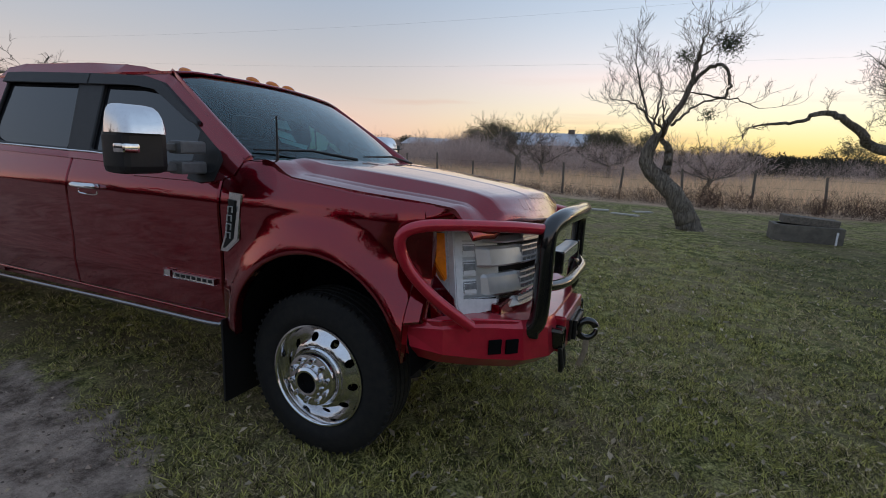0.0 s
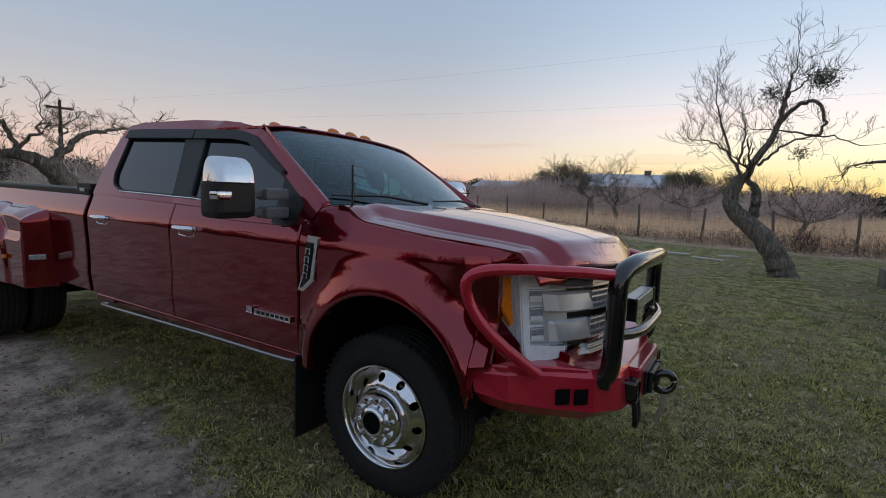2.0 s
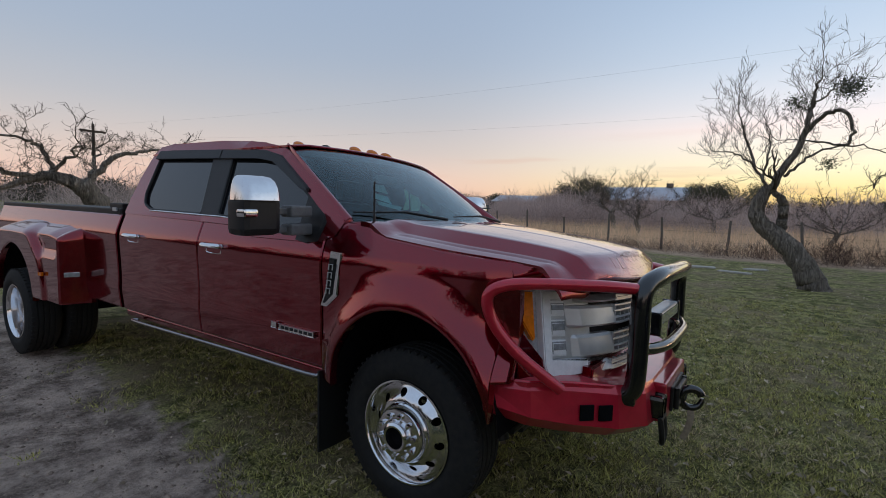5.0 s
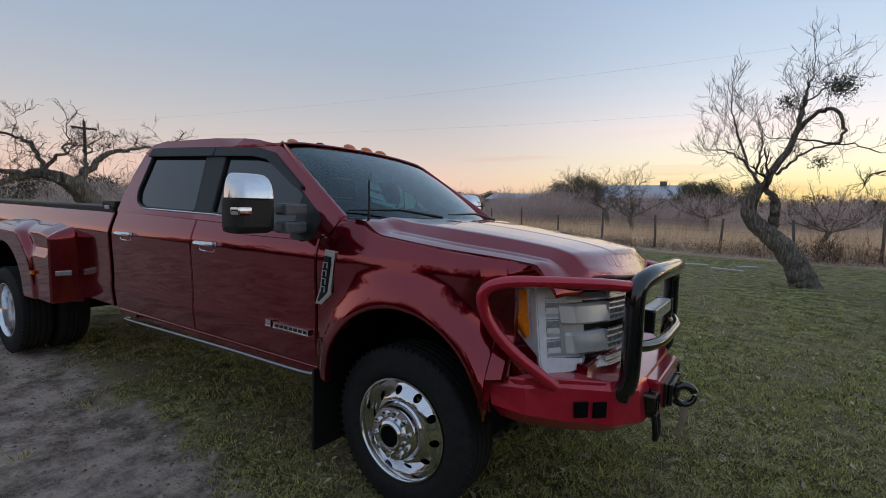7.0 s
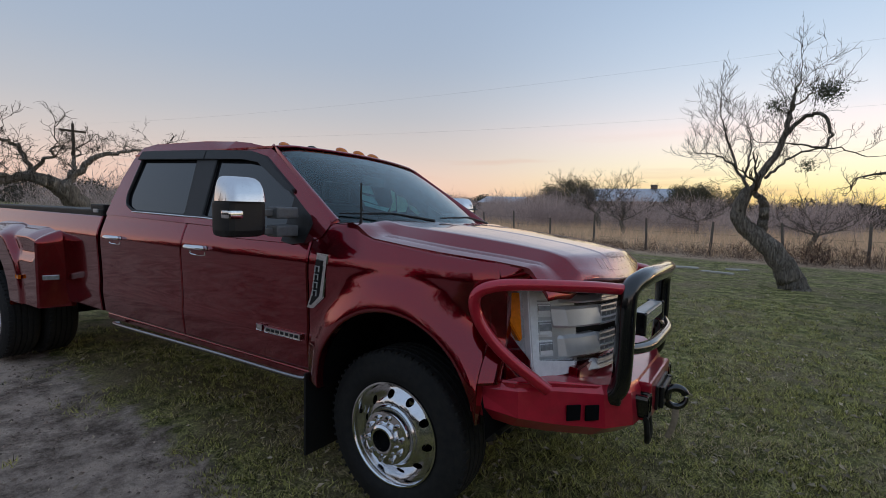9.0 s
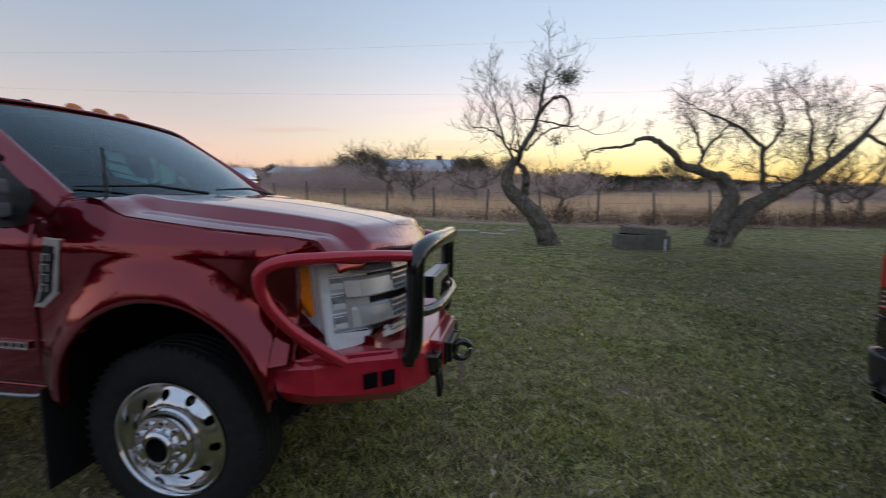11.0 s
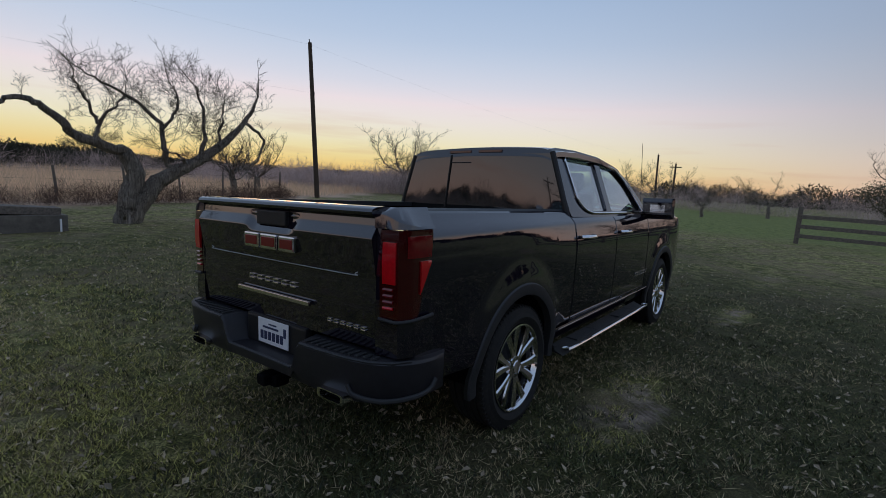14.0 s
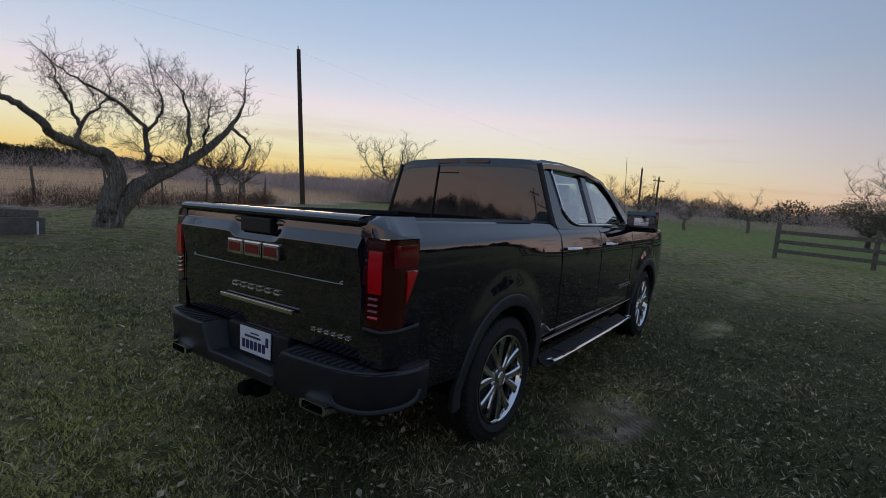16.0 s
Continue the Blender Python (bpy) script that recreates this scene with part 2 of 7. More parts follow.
def ground_material():
    m = bpy.data.materials.new("lawn_and_dirt")
    m.use_nodes = True
    n, l = m.node_tree.nodes, m.node_tree.links
    p = n["Principled BSDF"]
    p.inputs["Roughness"].default_value = 0.95
    p.inputs["Specular IOR Level"].default_value = 0.2
    tx = n.new("ShaderNodeTexCoord")

    def noise_at(scale, detail=6, rough=0.6):
        t = n.new("ShaderNodeTexNoise")
        t.inputs["Scale"].default_value, t.inputs["Detail"].default_value, t.inputs["Roughness"].default_value = scale, detail, rough
        l.new(tx.outputs["Object"], t.inputs["Vector"])
        return t.outputs["Fac"]

    def mix(f, a, b, lo=0.4, hi=0.6):
        r = n.new("ShaderNodeMapRange")
        r.inputs["From Min"].default_value, r.inputs["From Max"].default_value = lo, hi
        l.new(f, r.inputs["Value"])
        x = n.new("ShaderNodeMix")
        x.data_type = "RGBA"
        l.new(r.outputs[0], x.inputs["Factor"])
        for k, v in (("A", a), ("B", b)):
            if isinstance(v, tuple):
                x.inputs[k].default_value = (*v, 1)
            else:
                l.new(v, x.inputs[k])
        return x.outputs["Result"]

    deep = mix(noise_at(70, 8, 0.78), (0.010, 0.012, 0.005), (0.28, 0.28, 0.078), 0.42, 0.64)
    pale = mix(noise_at(60, 8, 0.78), (0.050, 0.052, 0.022), (0.74, 0.67, 0.26), 0.40, 0.62)
    fine = mix(noise_at(4.2, 9, 0.82), deep, pale, 0.47, 0.55)
    straw = mix(noise_at(90, 6, 0.75), (0.075, 0.060, 0.036), (0.52, 0.40, 0.235), 0.4, 0.62)
    lawn = mix(noise_at(0.75, 7, 0.74), fine, straw, 0.46, 0.62)
    lawn = mix(noise_at(24, 5, 0.7), lawn, (0.030, 0.028, 0.018), 0.60, 0.72)
    clay = mix(noise_at(2.6, 10, 0.78), (0.15, 0.112, 0.088), (0.60, 0.47, 0.38), 0.40, 0.58)
    clay = mix(noise_at(28, 8, 0.8), clay, (0.62, 0.50, 0.41), 0.52, 0.76)
    at = n.new("ShaderNodeAttribute")
    at.attribute_name = "bare"
    am = n.new("ShaderNodeMath")
    am.operation = "ADD"
    l.new(at.outputs["Fac"], am.inputs[0])
    ns = n.new("ShaderNodeMapRange")
    ns.inputs["To Min"].default_value, ns.inputs["To Max"].default_value = -0.85, 0.85
    l.new(noise_at(1.9, 9, 0.72), ns.inputs["Value"])
    l.new(ns.outputs[0], am.inputs[1])
    col = mix(am.outputs[0], lawn, clay, 0.42, 0.62)
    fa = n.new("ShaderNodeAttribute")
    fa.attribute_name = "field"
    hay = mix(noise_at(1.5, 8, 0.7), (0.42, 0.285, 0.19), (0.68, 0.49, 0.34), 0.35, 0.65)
    # darker turf colour stands for dimmer light round the black truck
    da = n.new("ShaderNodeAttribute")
    da.attribute_name = "dimmed"
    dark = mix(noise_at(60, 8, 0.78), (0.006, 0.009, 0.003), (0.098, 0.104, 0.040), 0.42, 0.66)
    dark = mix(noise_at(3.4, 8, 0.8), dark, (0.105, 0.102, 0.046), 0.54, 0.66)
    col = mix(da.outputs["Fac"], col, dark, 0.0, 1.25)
    la = n.new("ShaderNodeAttribute")
    la.attribute_name = "lush"
    green = mix(noise_at(3.5, 9, 0.78), (0.10, 0.13, 0.036), (0.30, 0.32, 0.10), 0.38, 0.62)
    col = mix(la.outputs["Fac"], col, green, 0.2, 0.9)
    col = mix(fa.outputs["Fac"], col, hay, 0.3, 0.7)
    l.new(col, p.inputs["Base Color"])
    # tyre tread printed in the bare earth
    turn = n.new("ShaderNodeMapping")
    turn.inputs["Rotation"].default_value = (0, 0, radians(38))
    l.new(tx.outputs["Object"], turn.inputs["Vector"])
    wave = n.new("ShaderNodeTexWave")
    wave.inputs["Scale"].default_value, wave.inputs["Distortion"].default_value, wave.inputs["Detail"].default_value = 7.0, 1.5, 2.0
    l.new(turn.outputs[0], wave.inputs["Vector"])
    sw = n.new("ShaderNodeMapRange")
    sw.inputs["From Min"].default_value, sw.inputs["From Max"].default_value = 0.50, 0.60
    sw.inputs["To Max"].default_value = 0.35
    l.new(noise_at(0.9, 2, 0.5), sw.inputs["Value"])
    tr = n.new("ShaderNodeMath")
    tr.operation = "MULTIPLY_ADD"
    l.new(wave.outputs["Fac"], tr.inputs[0])
    l.new(sw.outputs[0], tr.inputs[1])
    l.new(noise_at(30, 9, 0.72), tr.inputs[2])
    bu = n.new("ShaderNodeBump")
    bu.inputs["Strength"].default_value, bu.inputs["Distance"].default_value = 1.0, 0.035
    l.new(tr.outputs[0], bu.inputs["Height"])
    l.new(bu.outputs[0], p.inputs["Normal"])
    return m


M_GROUND = ground_material()


def let_light_through(m, share):
    """Thin dry blades glow when the light is behind them."""
    n, l = m.node_tree.nodes, m.node_tree.links
    p, out = n["Principled BSDF"], n["Material Output"]
    tr, mx = n.new("ShaderNodeBsdfTranslucent"), n.new("ShaderNodeMixShader")
    mx.inputs["Fac"].default_value = share
    l.new(p.inputs["Base Color"].links[0].from_socket, tr.inputs["Color"])
    l.new(p.outputs[0], mx.inputs[1])
    l.new(tr.outputs[0], mx.inputs[2])
    l.new(mx.outputs[0], out.inputs["Surface"])


for m, share in ((M_STRAW, 0.5), (M_BLADE, 0.35), (M_BLADE_DRY, 0.35), (M_LEAF, 0.25), (M_MISTLE, 0.3), (M_SCRUB, 0.5), (M_BRIAR, 0.4)):
    let_light_through(m, share)

# ---------- building helpers ----------
def part(name, bm, material, parent=None, label="", sharp=38.0, flat=False):
    """Links a bmesh as one mesh object under a thing or a part."""
    bmesh.ops.remove_doubles(bm, verts=bm.verts, dist=1e-5)
    bmesh.ops.recalc_face_normals(bm, faces=bm.faces)
    for f in bm.faces:
        f.smooth = not flat
    for e in bm.edges:
        if len(e.link_faces) == 2:
            turn = e.calc_face_angle(0)
            if turn > radians(sharp):
                e.smooth = False
            elif turn > radians(13):
                small, large = sorted(f.calc_area() for f in e.link_faces)
                if large > 3.2 * small:
                    e.smooth = False
    me = bpy.data.meshes.new(name)
    bm.to_mesh(me)
    bm.free()
    me.materials.append(material)
    ob = new(name, me)
    if parent:
        ob.parent = parent
    return tagged(ob, label)


def thing(name, m, label, category, group="", kind=""):
    ob = new(name)
    ob.matrix_basis = m
    ob.empty_display_size = 0.2
    return tagged(ob, label, category, group, kind)


def BM():
    return bmesh.new()


def box(bm, x0, x1, y0, y1, z0, z1, bevel=0.006, m=None):
    r = bmesh.ops.create_cube(bm, size=1)
    vs = r["verts"]
    for v in vs:
        v.co = Vector(((x0 + x1) / 2 + v.co.x * (x1 - x0), (y0 + y1) / 2 + v.co.y * (y1 - y0), (z0 + z1) / 2 + v.co.z * (z1 - z0)))
        if m:
            v.co = m @ v.co
    if bevel:
        es = list({e for v in vs for e in v.link_edges})
        bmesh.ops.bevel(bm, geom=es, offset=bevel, segments=2, affect="EDGES", profile=0.6)
    return bm


def strip(bm, rings, closed=True, caps=True):
    """Skins rings of equal length with quads."""
    vr = [[bm.verts.new(p) for p in r] for r in rings]
    k = len(vr[0])
    for a, b in zip(vr, vr[1:]):
        for i in range(k if closed else k - 1):
            j = (i + 1) % k
            bm.faces.new((a[i], a[j], b[j], b[i]))
    if caps and closed:
        bm.faces.new(list(reversed(vr[0])))
        bm.faces.new(vr[-1])
    return vr


def smooth_path(pts, n=6):
    """Catmull-Rom through the points."""
    P = [Vector(p) for p in pts]
    P = [2 * P[0] - P[1]] + P + [2 * P[-1] - P[-2]]
    out = []
    for i in range(1, len(P) - 2):
        for k in range(n):
            t = k / n
            a, b, c, d = P[i - 1:i + 3]
            out.append(0.5 * (2 * b + (c - a) * t + (2 * a - 5 * b + 4 * c - d) * t * t + (3 * b - a - 3 * c + d) * t ** 3))
    return out + [P[-2]]


def tube(bm, pts, r, seg=10, squash=1.0, caps=True):
    """A round tube along the points; r is one radius or one for each point."""
    P = [Vector(p) for p in pts]
    rs = r if isinstance(r, (list, tuple)) else [r] * len(P)
    t = (P[1] - P[0]).normalized()
    nrm = t.orthogonal().normalized()
    rings = []
    for i, p in enumerate(P):
        d = (P[min(i + 1, len(P) - 1)] - P[max(i - 1, 0)]).normalized()
        nrm = (nrm - d * nrm.dot(d)).normalized()
        b = d.cross(nrm)
        rings.append([p + rs[i] * (nrm * math.cos(2 * math.pi * k / seg) + b * squash * math.sin(2 * math.pi * k / seg)) for k in range(seg)])
    return strip(bm, rings, caps=caps)


def lathe(bm, prof, seg=48, m=None, closed=False):
    """Turns (radius, depth) about the y axis."""
    rings = []
    for r, d in prof:
        rings.append([Vector((r * math.cos(2 * math.pi * k / seg), d, r * math.sin(2 * math.pi * k / seg))) for k in range(seg)])
    if m:
        rings = [[m @ v for v in r] for r in rings]
    if closed:
        rings.append(rings[0])
    return strip(bm, rings, caps=not closed)


def plate(bm, poly, yf, th, s, bevel=0.004):
    """A panel with the outline poly in x and z, lying on the surface y = yf(x, z), th thick inwards."""
    a = [bm.verts.new((x, s * yf(x, z), z)) for x, z in poly]
    b = [bm.verts.new((x, s * (yf(x, z) - th), z)) for x, z in poly]
    fs = [bm.faces.new(a), bm.faces.new(list(reversed(b)))]
    for i in range(len(a)):
        j = (i + 1) % len(a)
        fs.append(bm.faces.new((a[i], b[i], b[j], a[j])))
    if bevel:
        es = [e for e in fs[0].edges]
        bmesh.ops.bevel(bm, geom=es, offset=bevel, segments=2, affect="EDGES")
    return bm


def panel(bm, xs, lo, hi, yf, s, rows=12, th=0.03, drop=0.006, rim=0.009):
    """A pressed body panel between the outlines lo(x) and hi(x), on the surface y = yf(x, z), its edges turned in."""
    tidy = []
    for x in sorted(xs):
        if not tidy or x - tidy[-1] > 0.0018:
            tidy.append(x)
    xs = tidy
    xs = [xs[0], xs[0] + rim] + [x for x in xs[1:-1] if xs[0] + 2 * rim < x < xs[-1] - 2 * rim] + [xs[-1] - rim, xs[-1]]
    out, inn = [], []
    for i, x in enumerate(xs):
        a, b = lo(x), hi(x)
        zs = [a, a + rim] + [a + (b - a) * k / rows for k in range(1, rows)] + [b - rim, b]
        ex = i in (0, len(xs) - 1)
        out.append([bm.verts.new((x, s * (yf(x, z) - (drop if ex or k in (0, len(zs) - 1) else 0)), z)) for k, z in enumerate(zs)])
        inn.append([bm.verts.new((x, s * (yf(x, z) - th), z)) for z in zs])
    n, k = len(xs), len(out[0])
    for i in range(n - 1):
        for j in range(k - 1):
            bm.faces.new((out[i][j], out[i + 1][j], out[i + 1][j + 1], out[i][j + 1]))
            bm.faces.new((inn[i][j + 1], inn[i + 1][j + 1], inn[i + 1][j], inn[i][j]))
        bm.faces.new((out[i][0], inn[i][0], inn[i + 1][0], out[i + 1][0]))
        bm.faces.new((out[i][-1], out[i + 1][-1], inn[i + 1][-1], inn[i][-1]))
    for j in range(k - 1):
        bm.faces.new((out[0][j], out[0][j + 1], inn[0][j + 1], inn[0][j]))
        bm.faces.new((out[-1][j], inn[-1][j], inn[-1][j + 1], out[-1][j + 1]))
    return bm


def sheet(bm, us, vs, fn, th=0.02, down=(0, 0, -1)):
    """A curved sheet fn(u, v) with a thickness towards down."""
    d = Vector(down) * th
    top = [[bm.verts.new(fn(u, v)) for v in vs] for u in us]
    bot = [[bm.verts.new(t.co + d) for t in r] for r in top]
    for i in range(len(us) - 1):
        for j in range(len(vs) - 1):
            bm.faces.new((top[i][j], top[i + 1][j], top[i + 1][j + 1], top[i][j + 1]))
            bm.faces.new((bot[i][j + 1], bot[i + 1][j + 1], bot[i + 1][j], bot[i][j]))
    for i in range(len(us) - 1):
        bm.faces.new((top[i][0], bot[i][0], bot[i + 1][0], top[i + 1][0]))
        bm.faces.new((top[i][-1], top[i + 1][-1], bot[i + 1][-1], bot[i][-1]))
    for j in range(len(vs) - 1):
        bm.faces.new((top[0][j], top[0][j + 1], bot[0][j + 1], bot[0][j]))
        bm.faces.new((top[-1][j], bot[-1][j], bot[-1][j + 1], top[-1][j + 1]))
    return bm


def lin(a, b, n):
    return [a + (b - a) * i / (n - 1) for i in range(n)]


def rounded(poly, r, n=4):
    """The outline with its corners rounded off."""
    out = []
    for i, p in enumerate(poly):
        p, a, b = Vector(p), Vector(poly[i - 1]), Vector(poly[(i + 1) % len(poly)])
        q0 = p + (a - p) * min(0.45, r / max(1e-6, (a - p).length))
        q1 = p + (b - p) * min(0.45, r / max(1e-6, (b - p).length))
        out += [tuple(q0.lerp(p, t).lerp(p.lerp(q1, t), t)) for t in lin(0, 1, n + 1)]
    return out


def framed(outer, holes, yf, th, s, bevel=0.006):
    """A flat side with openings cut through it: outlines in x and z, laid on the surface y = yf(x, z)."""
    bm = BM()
    loops = [[bm.verts.new((x, 0, z)) for x, z in poly] for poly in [outer] + holes]
    es = [bm.edges.new((l[i], l[(i + 1) % len(l)])) for l in loops for i in range(len(l))]
    bmesh.ops.triangle_fill(bm, edges=es, use_beauty=True)
    front = list(bm.faces)
    back = {v: bm.verts.new((v.co.x, s * (yf(v.co.x, v.co.z) - th), v.co.z)) for v in list(bm.verts)}
    for v in back:
        v.co.y = s * yf(v.co.x, v.co.z)
    for f in front:
        bm.faces.new([back[v] for v in reversed(f.verts)])
    rim = []
    for l in loops:
        for i in range(len(l)):
            a, b = l[i], l[(i + 1) % len(l)]
            bm.faces.new((a, b, back[b], back[a]))
            rim.append(bm.edges.get((a, b)))
    if bevel:
        bmesh.ops.bevel(bm, geom=rim, offset=bevel, segments=2, affect="EDGES", clamp_overlap=True)
    return bm


def curve(table):
    """Piecewise smooth function through (position, value) pairs."""
    xs, ys = [t[0] for t in table], [t[1] for t in table]
    return lambda x: float(np.interp(x, xs, ys))


def soft(t):
    t = max(0.0, min(1.0, t))
    return t * t * (3 - 2 * t)


def arch_xs(x0, x1, cx, r, n=18):
    return [x for x in lin(x0, x1, n) if not cx - r < x < cx + r] + [cx + r * math.cos(math.pi * k / 26) for k in range(27)] + [cx - r - 0.002, cx + r + 0.002, x0, x1]


def arched(cx, cz, r, base):
    return lambda x: cz + math.sqrt(max(0, r * r - (x - cx) ** 2)) if abs(x - cx) <= r else base(x)

# ---------- red dual-wheel pickup truck ----------
red = thing("pickup_truck", pose(0, 1.015, 0), "deep red crew cab pickup with dual rear wheels and grille guard", "pickup truck")
R_SIDE = curve([(0.50, 0.965), (0.62, 0.982), (0.72, 0.992), (0.80, 1.001), (0.85, 1.0055), (0.875, 1.0055), (0.905, 1.0025), (0.95, 1.0015), (1.10, 1.005), (1.24, 1.012), (1.31, 1.011), (1.35, 1.004), (1.40, 0.987), (1.46, 0.964), (1.53, 0.942), (1.6, 0.92)])
F_CX, F_CZ, F_R = 0.055, 0.62, 0.495
B_CX, B_CZ, B_R = -4.93, 0.59, 0.56


def red_fender(x, z):
    d = math.hypot(x - F_CX, max(z, 0.5) - F_CZ) - F_R
    y = R_SIDE(z) - 0.085 * soft((x - 0.30) / 0.45) * soft(d / 0.2)
    y -= 0.042 * soft((x - 0.46) / 0.15) * soft((z - 0.92) / 0.15)
    return y + 0.058 * soft(1.0 - d / (0.17 + 0.045 * soft((z - 1.05) / 0.2)))


def red_bed(x, z):
    return R_SIDE(z)


def flare_top(x):
    return 1.365 - 0.03 * soft((x + 4.1) / 0.3) - 0.10 * soft((-5.25 - x) / 0.75)


def red_flare(x, z):
    """Wide rear flare: blunt front face, sloping top, a proud band round the wheel opening with a crease behind it."""
    front, back = soft((-3.725 - x) / 0.085) ** 0.8, max(0.0, min(1.0, (x + 5.90) / 0.26))
    top = max(0.0, min(1.0, (flare_top(x) - z) / 0.115))
    d = math.hypot(x - B_CX, max(z, 0.4) - B_CZ) - B_R
    band = soft(1 - (d - 0.23) / 0.07)
    crease = soft((z - 1.02) / 0.12) * soft((d - 0.20) / 0.09) * soft((-3.80 - x) / 0.10)
    return 0.985 + 0.215 * front * (1 - (1 - back) ** 1.7) * (1 - (1 - top) ** 1.5) + 0.026 * band - 0.035 * crease


def glasshouse(x, z):
    return 0.945 - (z - 1.53) * 0.38


FENDER_TOP = curve([(-0.56, 1.50), (-0.30, 1.535), (-0.25, 1.528), (-0.145, 1.458), (0.28, 1.412), (0.55, 1.389), (0.70, 1.370)])
BELT = curve([(-3.03, 1.53), (-1.81, 1.510), (-1.38, 1.500), (-1.22, 1.448), (-0.90, 1.428), (-0.53, 1.430)])

for s in (-1, 1):
    part("front_fender", panel(BM(), arch_xs(-0.545, 0.612, F_CX, F_R), arched(F_CX, F_CZ, F_R, lambda x: 0.63 if x < 0 else 0.86), FENDER_TOP, red_fender, s, 44, 0.05), M_RED, red)
    door = part("front_door", panel(BM(), lin(-1.812, -0.552, 16), lambda x: 0.680, BELT, lambda x, z: R_SIDE(z), s, 50, 0.05), M_RED, red)
    rdoor = part("rear_door", panel(BM(), lin(-3.015, -1.818, 16), lambda x: 0.680, BELT, lambda x, z: R_SIDE(z), s, 50, 0.05), M_RED, red)
    part("rocker_panel", panel(BM(), lin(-3.0, -0.552, 6), lambda x: 0.625, lambda x: 0.675, lambda x, z: R_SIDE(z) - 0.008, s, 4, 0.1), M_RED, red)
    bm = BM()
    tube(bm, smooth_path([(-2.74, s * 1.0, 0.628), (-2.68, s * 1.035, 0.624), (-1.41, s * 1.035, 0.642), (-0.64, s * 1.035, 0.648), (-0.57, s * 1.0, 0.652)], 6), 0.013, 10)
    part("running_board", bm, M_DCHROME, red, "slim dull chrome step strip")
    part("bed_side", panel(BM(), arch_xs(-6.20, -3.075, B_CX, B_R), arched(B_CX, B_CZ, B_R, lambda x: 0.68), lambda x: 1.478 + (x + 3.07) * -0.008, red_bed, s, 44, 0.06), M_RED, red)
    part("wide_rear_flare", panel(BM(), arch_xs(-5.90, -3.72, B_CX, B_R - 0.02, 60) + [-3.735, -3.75, -3.765, -3.78, -3.795, -3.81, -3.83, -3.86, -3.90, -3.94, -3.98, -4.02, -4.06, -4.10, -4.14, -4.18, -4.22, -4.26, -4.30, -4.34, -5.70, -5.71], arched(B_CX, B_CZ, B_R - 0.02, lambda x: 0.63), flare_top, red_flare, s, 48, 0.05, 0.012), M_RED, red, "", 24)
    bm = BM()
    box(bm, -4.20, -4.13, s * 1.212, s * 1.226, 0.870, 0.900, 0.004)
    part("side_marker", bm, M_AMBER, red)
    bm = BM()
    box(bm, -0.06, 0.06, -0.006, 0.008, -0.022, 0.022, 0.005, Matrix.Translation((-3.760, s * 1.105, 0.905)) @ Matrix.Rotation(s * radians(-70) + (0 if s < 0 else math.pi), 4, "Z"))
    part("side_reflector", bm, M_LENS, red, "clear oblong reflector")
    # dark block fills the open gap, painting in the shade between cab and bed
    bm = BM()
    box(bm, -3.08, -3.035, s * 0.90 - 0.05, s * 0.90 + 0.05, 0.66, 1.46, 0.01)
    part("bed_gap_seal", bm, M_DARK, red)
    # handles
    for d, x in ((door, -1.61), (rdoor, -2.765)):
        bm = BM()
        tube(bm, smooth_path([(x - 0.10, s * 1.012, 1.318), (x - 0.08, s * 1.05, 1.322), (x + 0.08, s * 1.052, 1.322), (x + 0.10, s * 1.012, 1.318)], 5), 0.017, 10, 0.7)
        part("handle", bm, M_CHROME, d, "chrome pull handle")
        bm = BM()
        tube(bm, smooth_path([(x - 0.09, s * 1.009, 1.290), (x - 0.07, s * 1.009, 1.268), (x + 0.07, s * 1.009, 1.268), (x + 0.09, s * 1.009, 1.290)], 5), 0.006, 8)
        box(bm, x - 0.08, x + 0.08, s * 1.002, s * 1.009, 1.272, 1.30, 0.003)
        part("handle_recess", bm, M_CHROME, d, "chrome lined handle cup")
    # glasshouse
    outer = rounded([(-3.018, 1.49), (-3.012, 1.62), (-2.975, 1.78), (-2.915, 1.925), (-2.875, 2.015), (-2.80, 2.062), (-2.60, 2.080), (-1.92, 2.072), (-1.55, 2.050), (-1.37, 2.028), (-1.16, 1.990), (-1.06, 1.938), (-0.43, 1.53), (-0.47, 1.45), (-0.60, 1.40), (-1.22, 1.40), (-1.40, 1.46), (-1.83, 1.47)], 0.02, 2)
    rear_hole = rounded([(-2.755, 1.99), (-1.955, 1.98), (-1.862, 1.522), (-2.60, 1.534), (-2.735, 1.574), (-2.785, 1.66)], 0.035, 3)
    front_hole = rounded([(-1.715, 1.975), (-1.30, 1.955), (-1.15, 1.905), (-0.60, 1.545), (-0.60, 1.450), (-1.20, 1.450), (-1.38, 1.508), (-1.655, 1.520)], 0.03, 3)
    part("cab_frame", framed(outer, [rear_hole, front_hole], glasshouse, 0.07, s, 0.006), M_RED, red, "", 30)
    bm = BM()
    rings = []
    for f in lin(0, 1.09, 10):
        a = Vector((-0.43, 0, 1.53)).lerp(Vector((-1.06, 0, 1.938)), f)
        a.y = s * (glasshouse(a.x, a.z) - 0.003)
        b = Vector((-0.45, s * 0.86, 1.540)).lerp(Vector((-1.125, s * 0.745, 1.978)), f)
        m = (a + b) / 2 + Vector((0.022, s * 0.012, 0.016))
        rings.append([a, a.lerp(m, 0.55) + Vector((0.007, s * 0.004, 0.004)), m, b.lerp(m, 0.5) + Vector((0.006, 0, 0.004)), b, b + Vector((-0.03, 0, -0.03)), a + Vector((-0.03, -s * 0.03, 0))])
    strip(bm, rings)
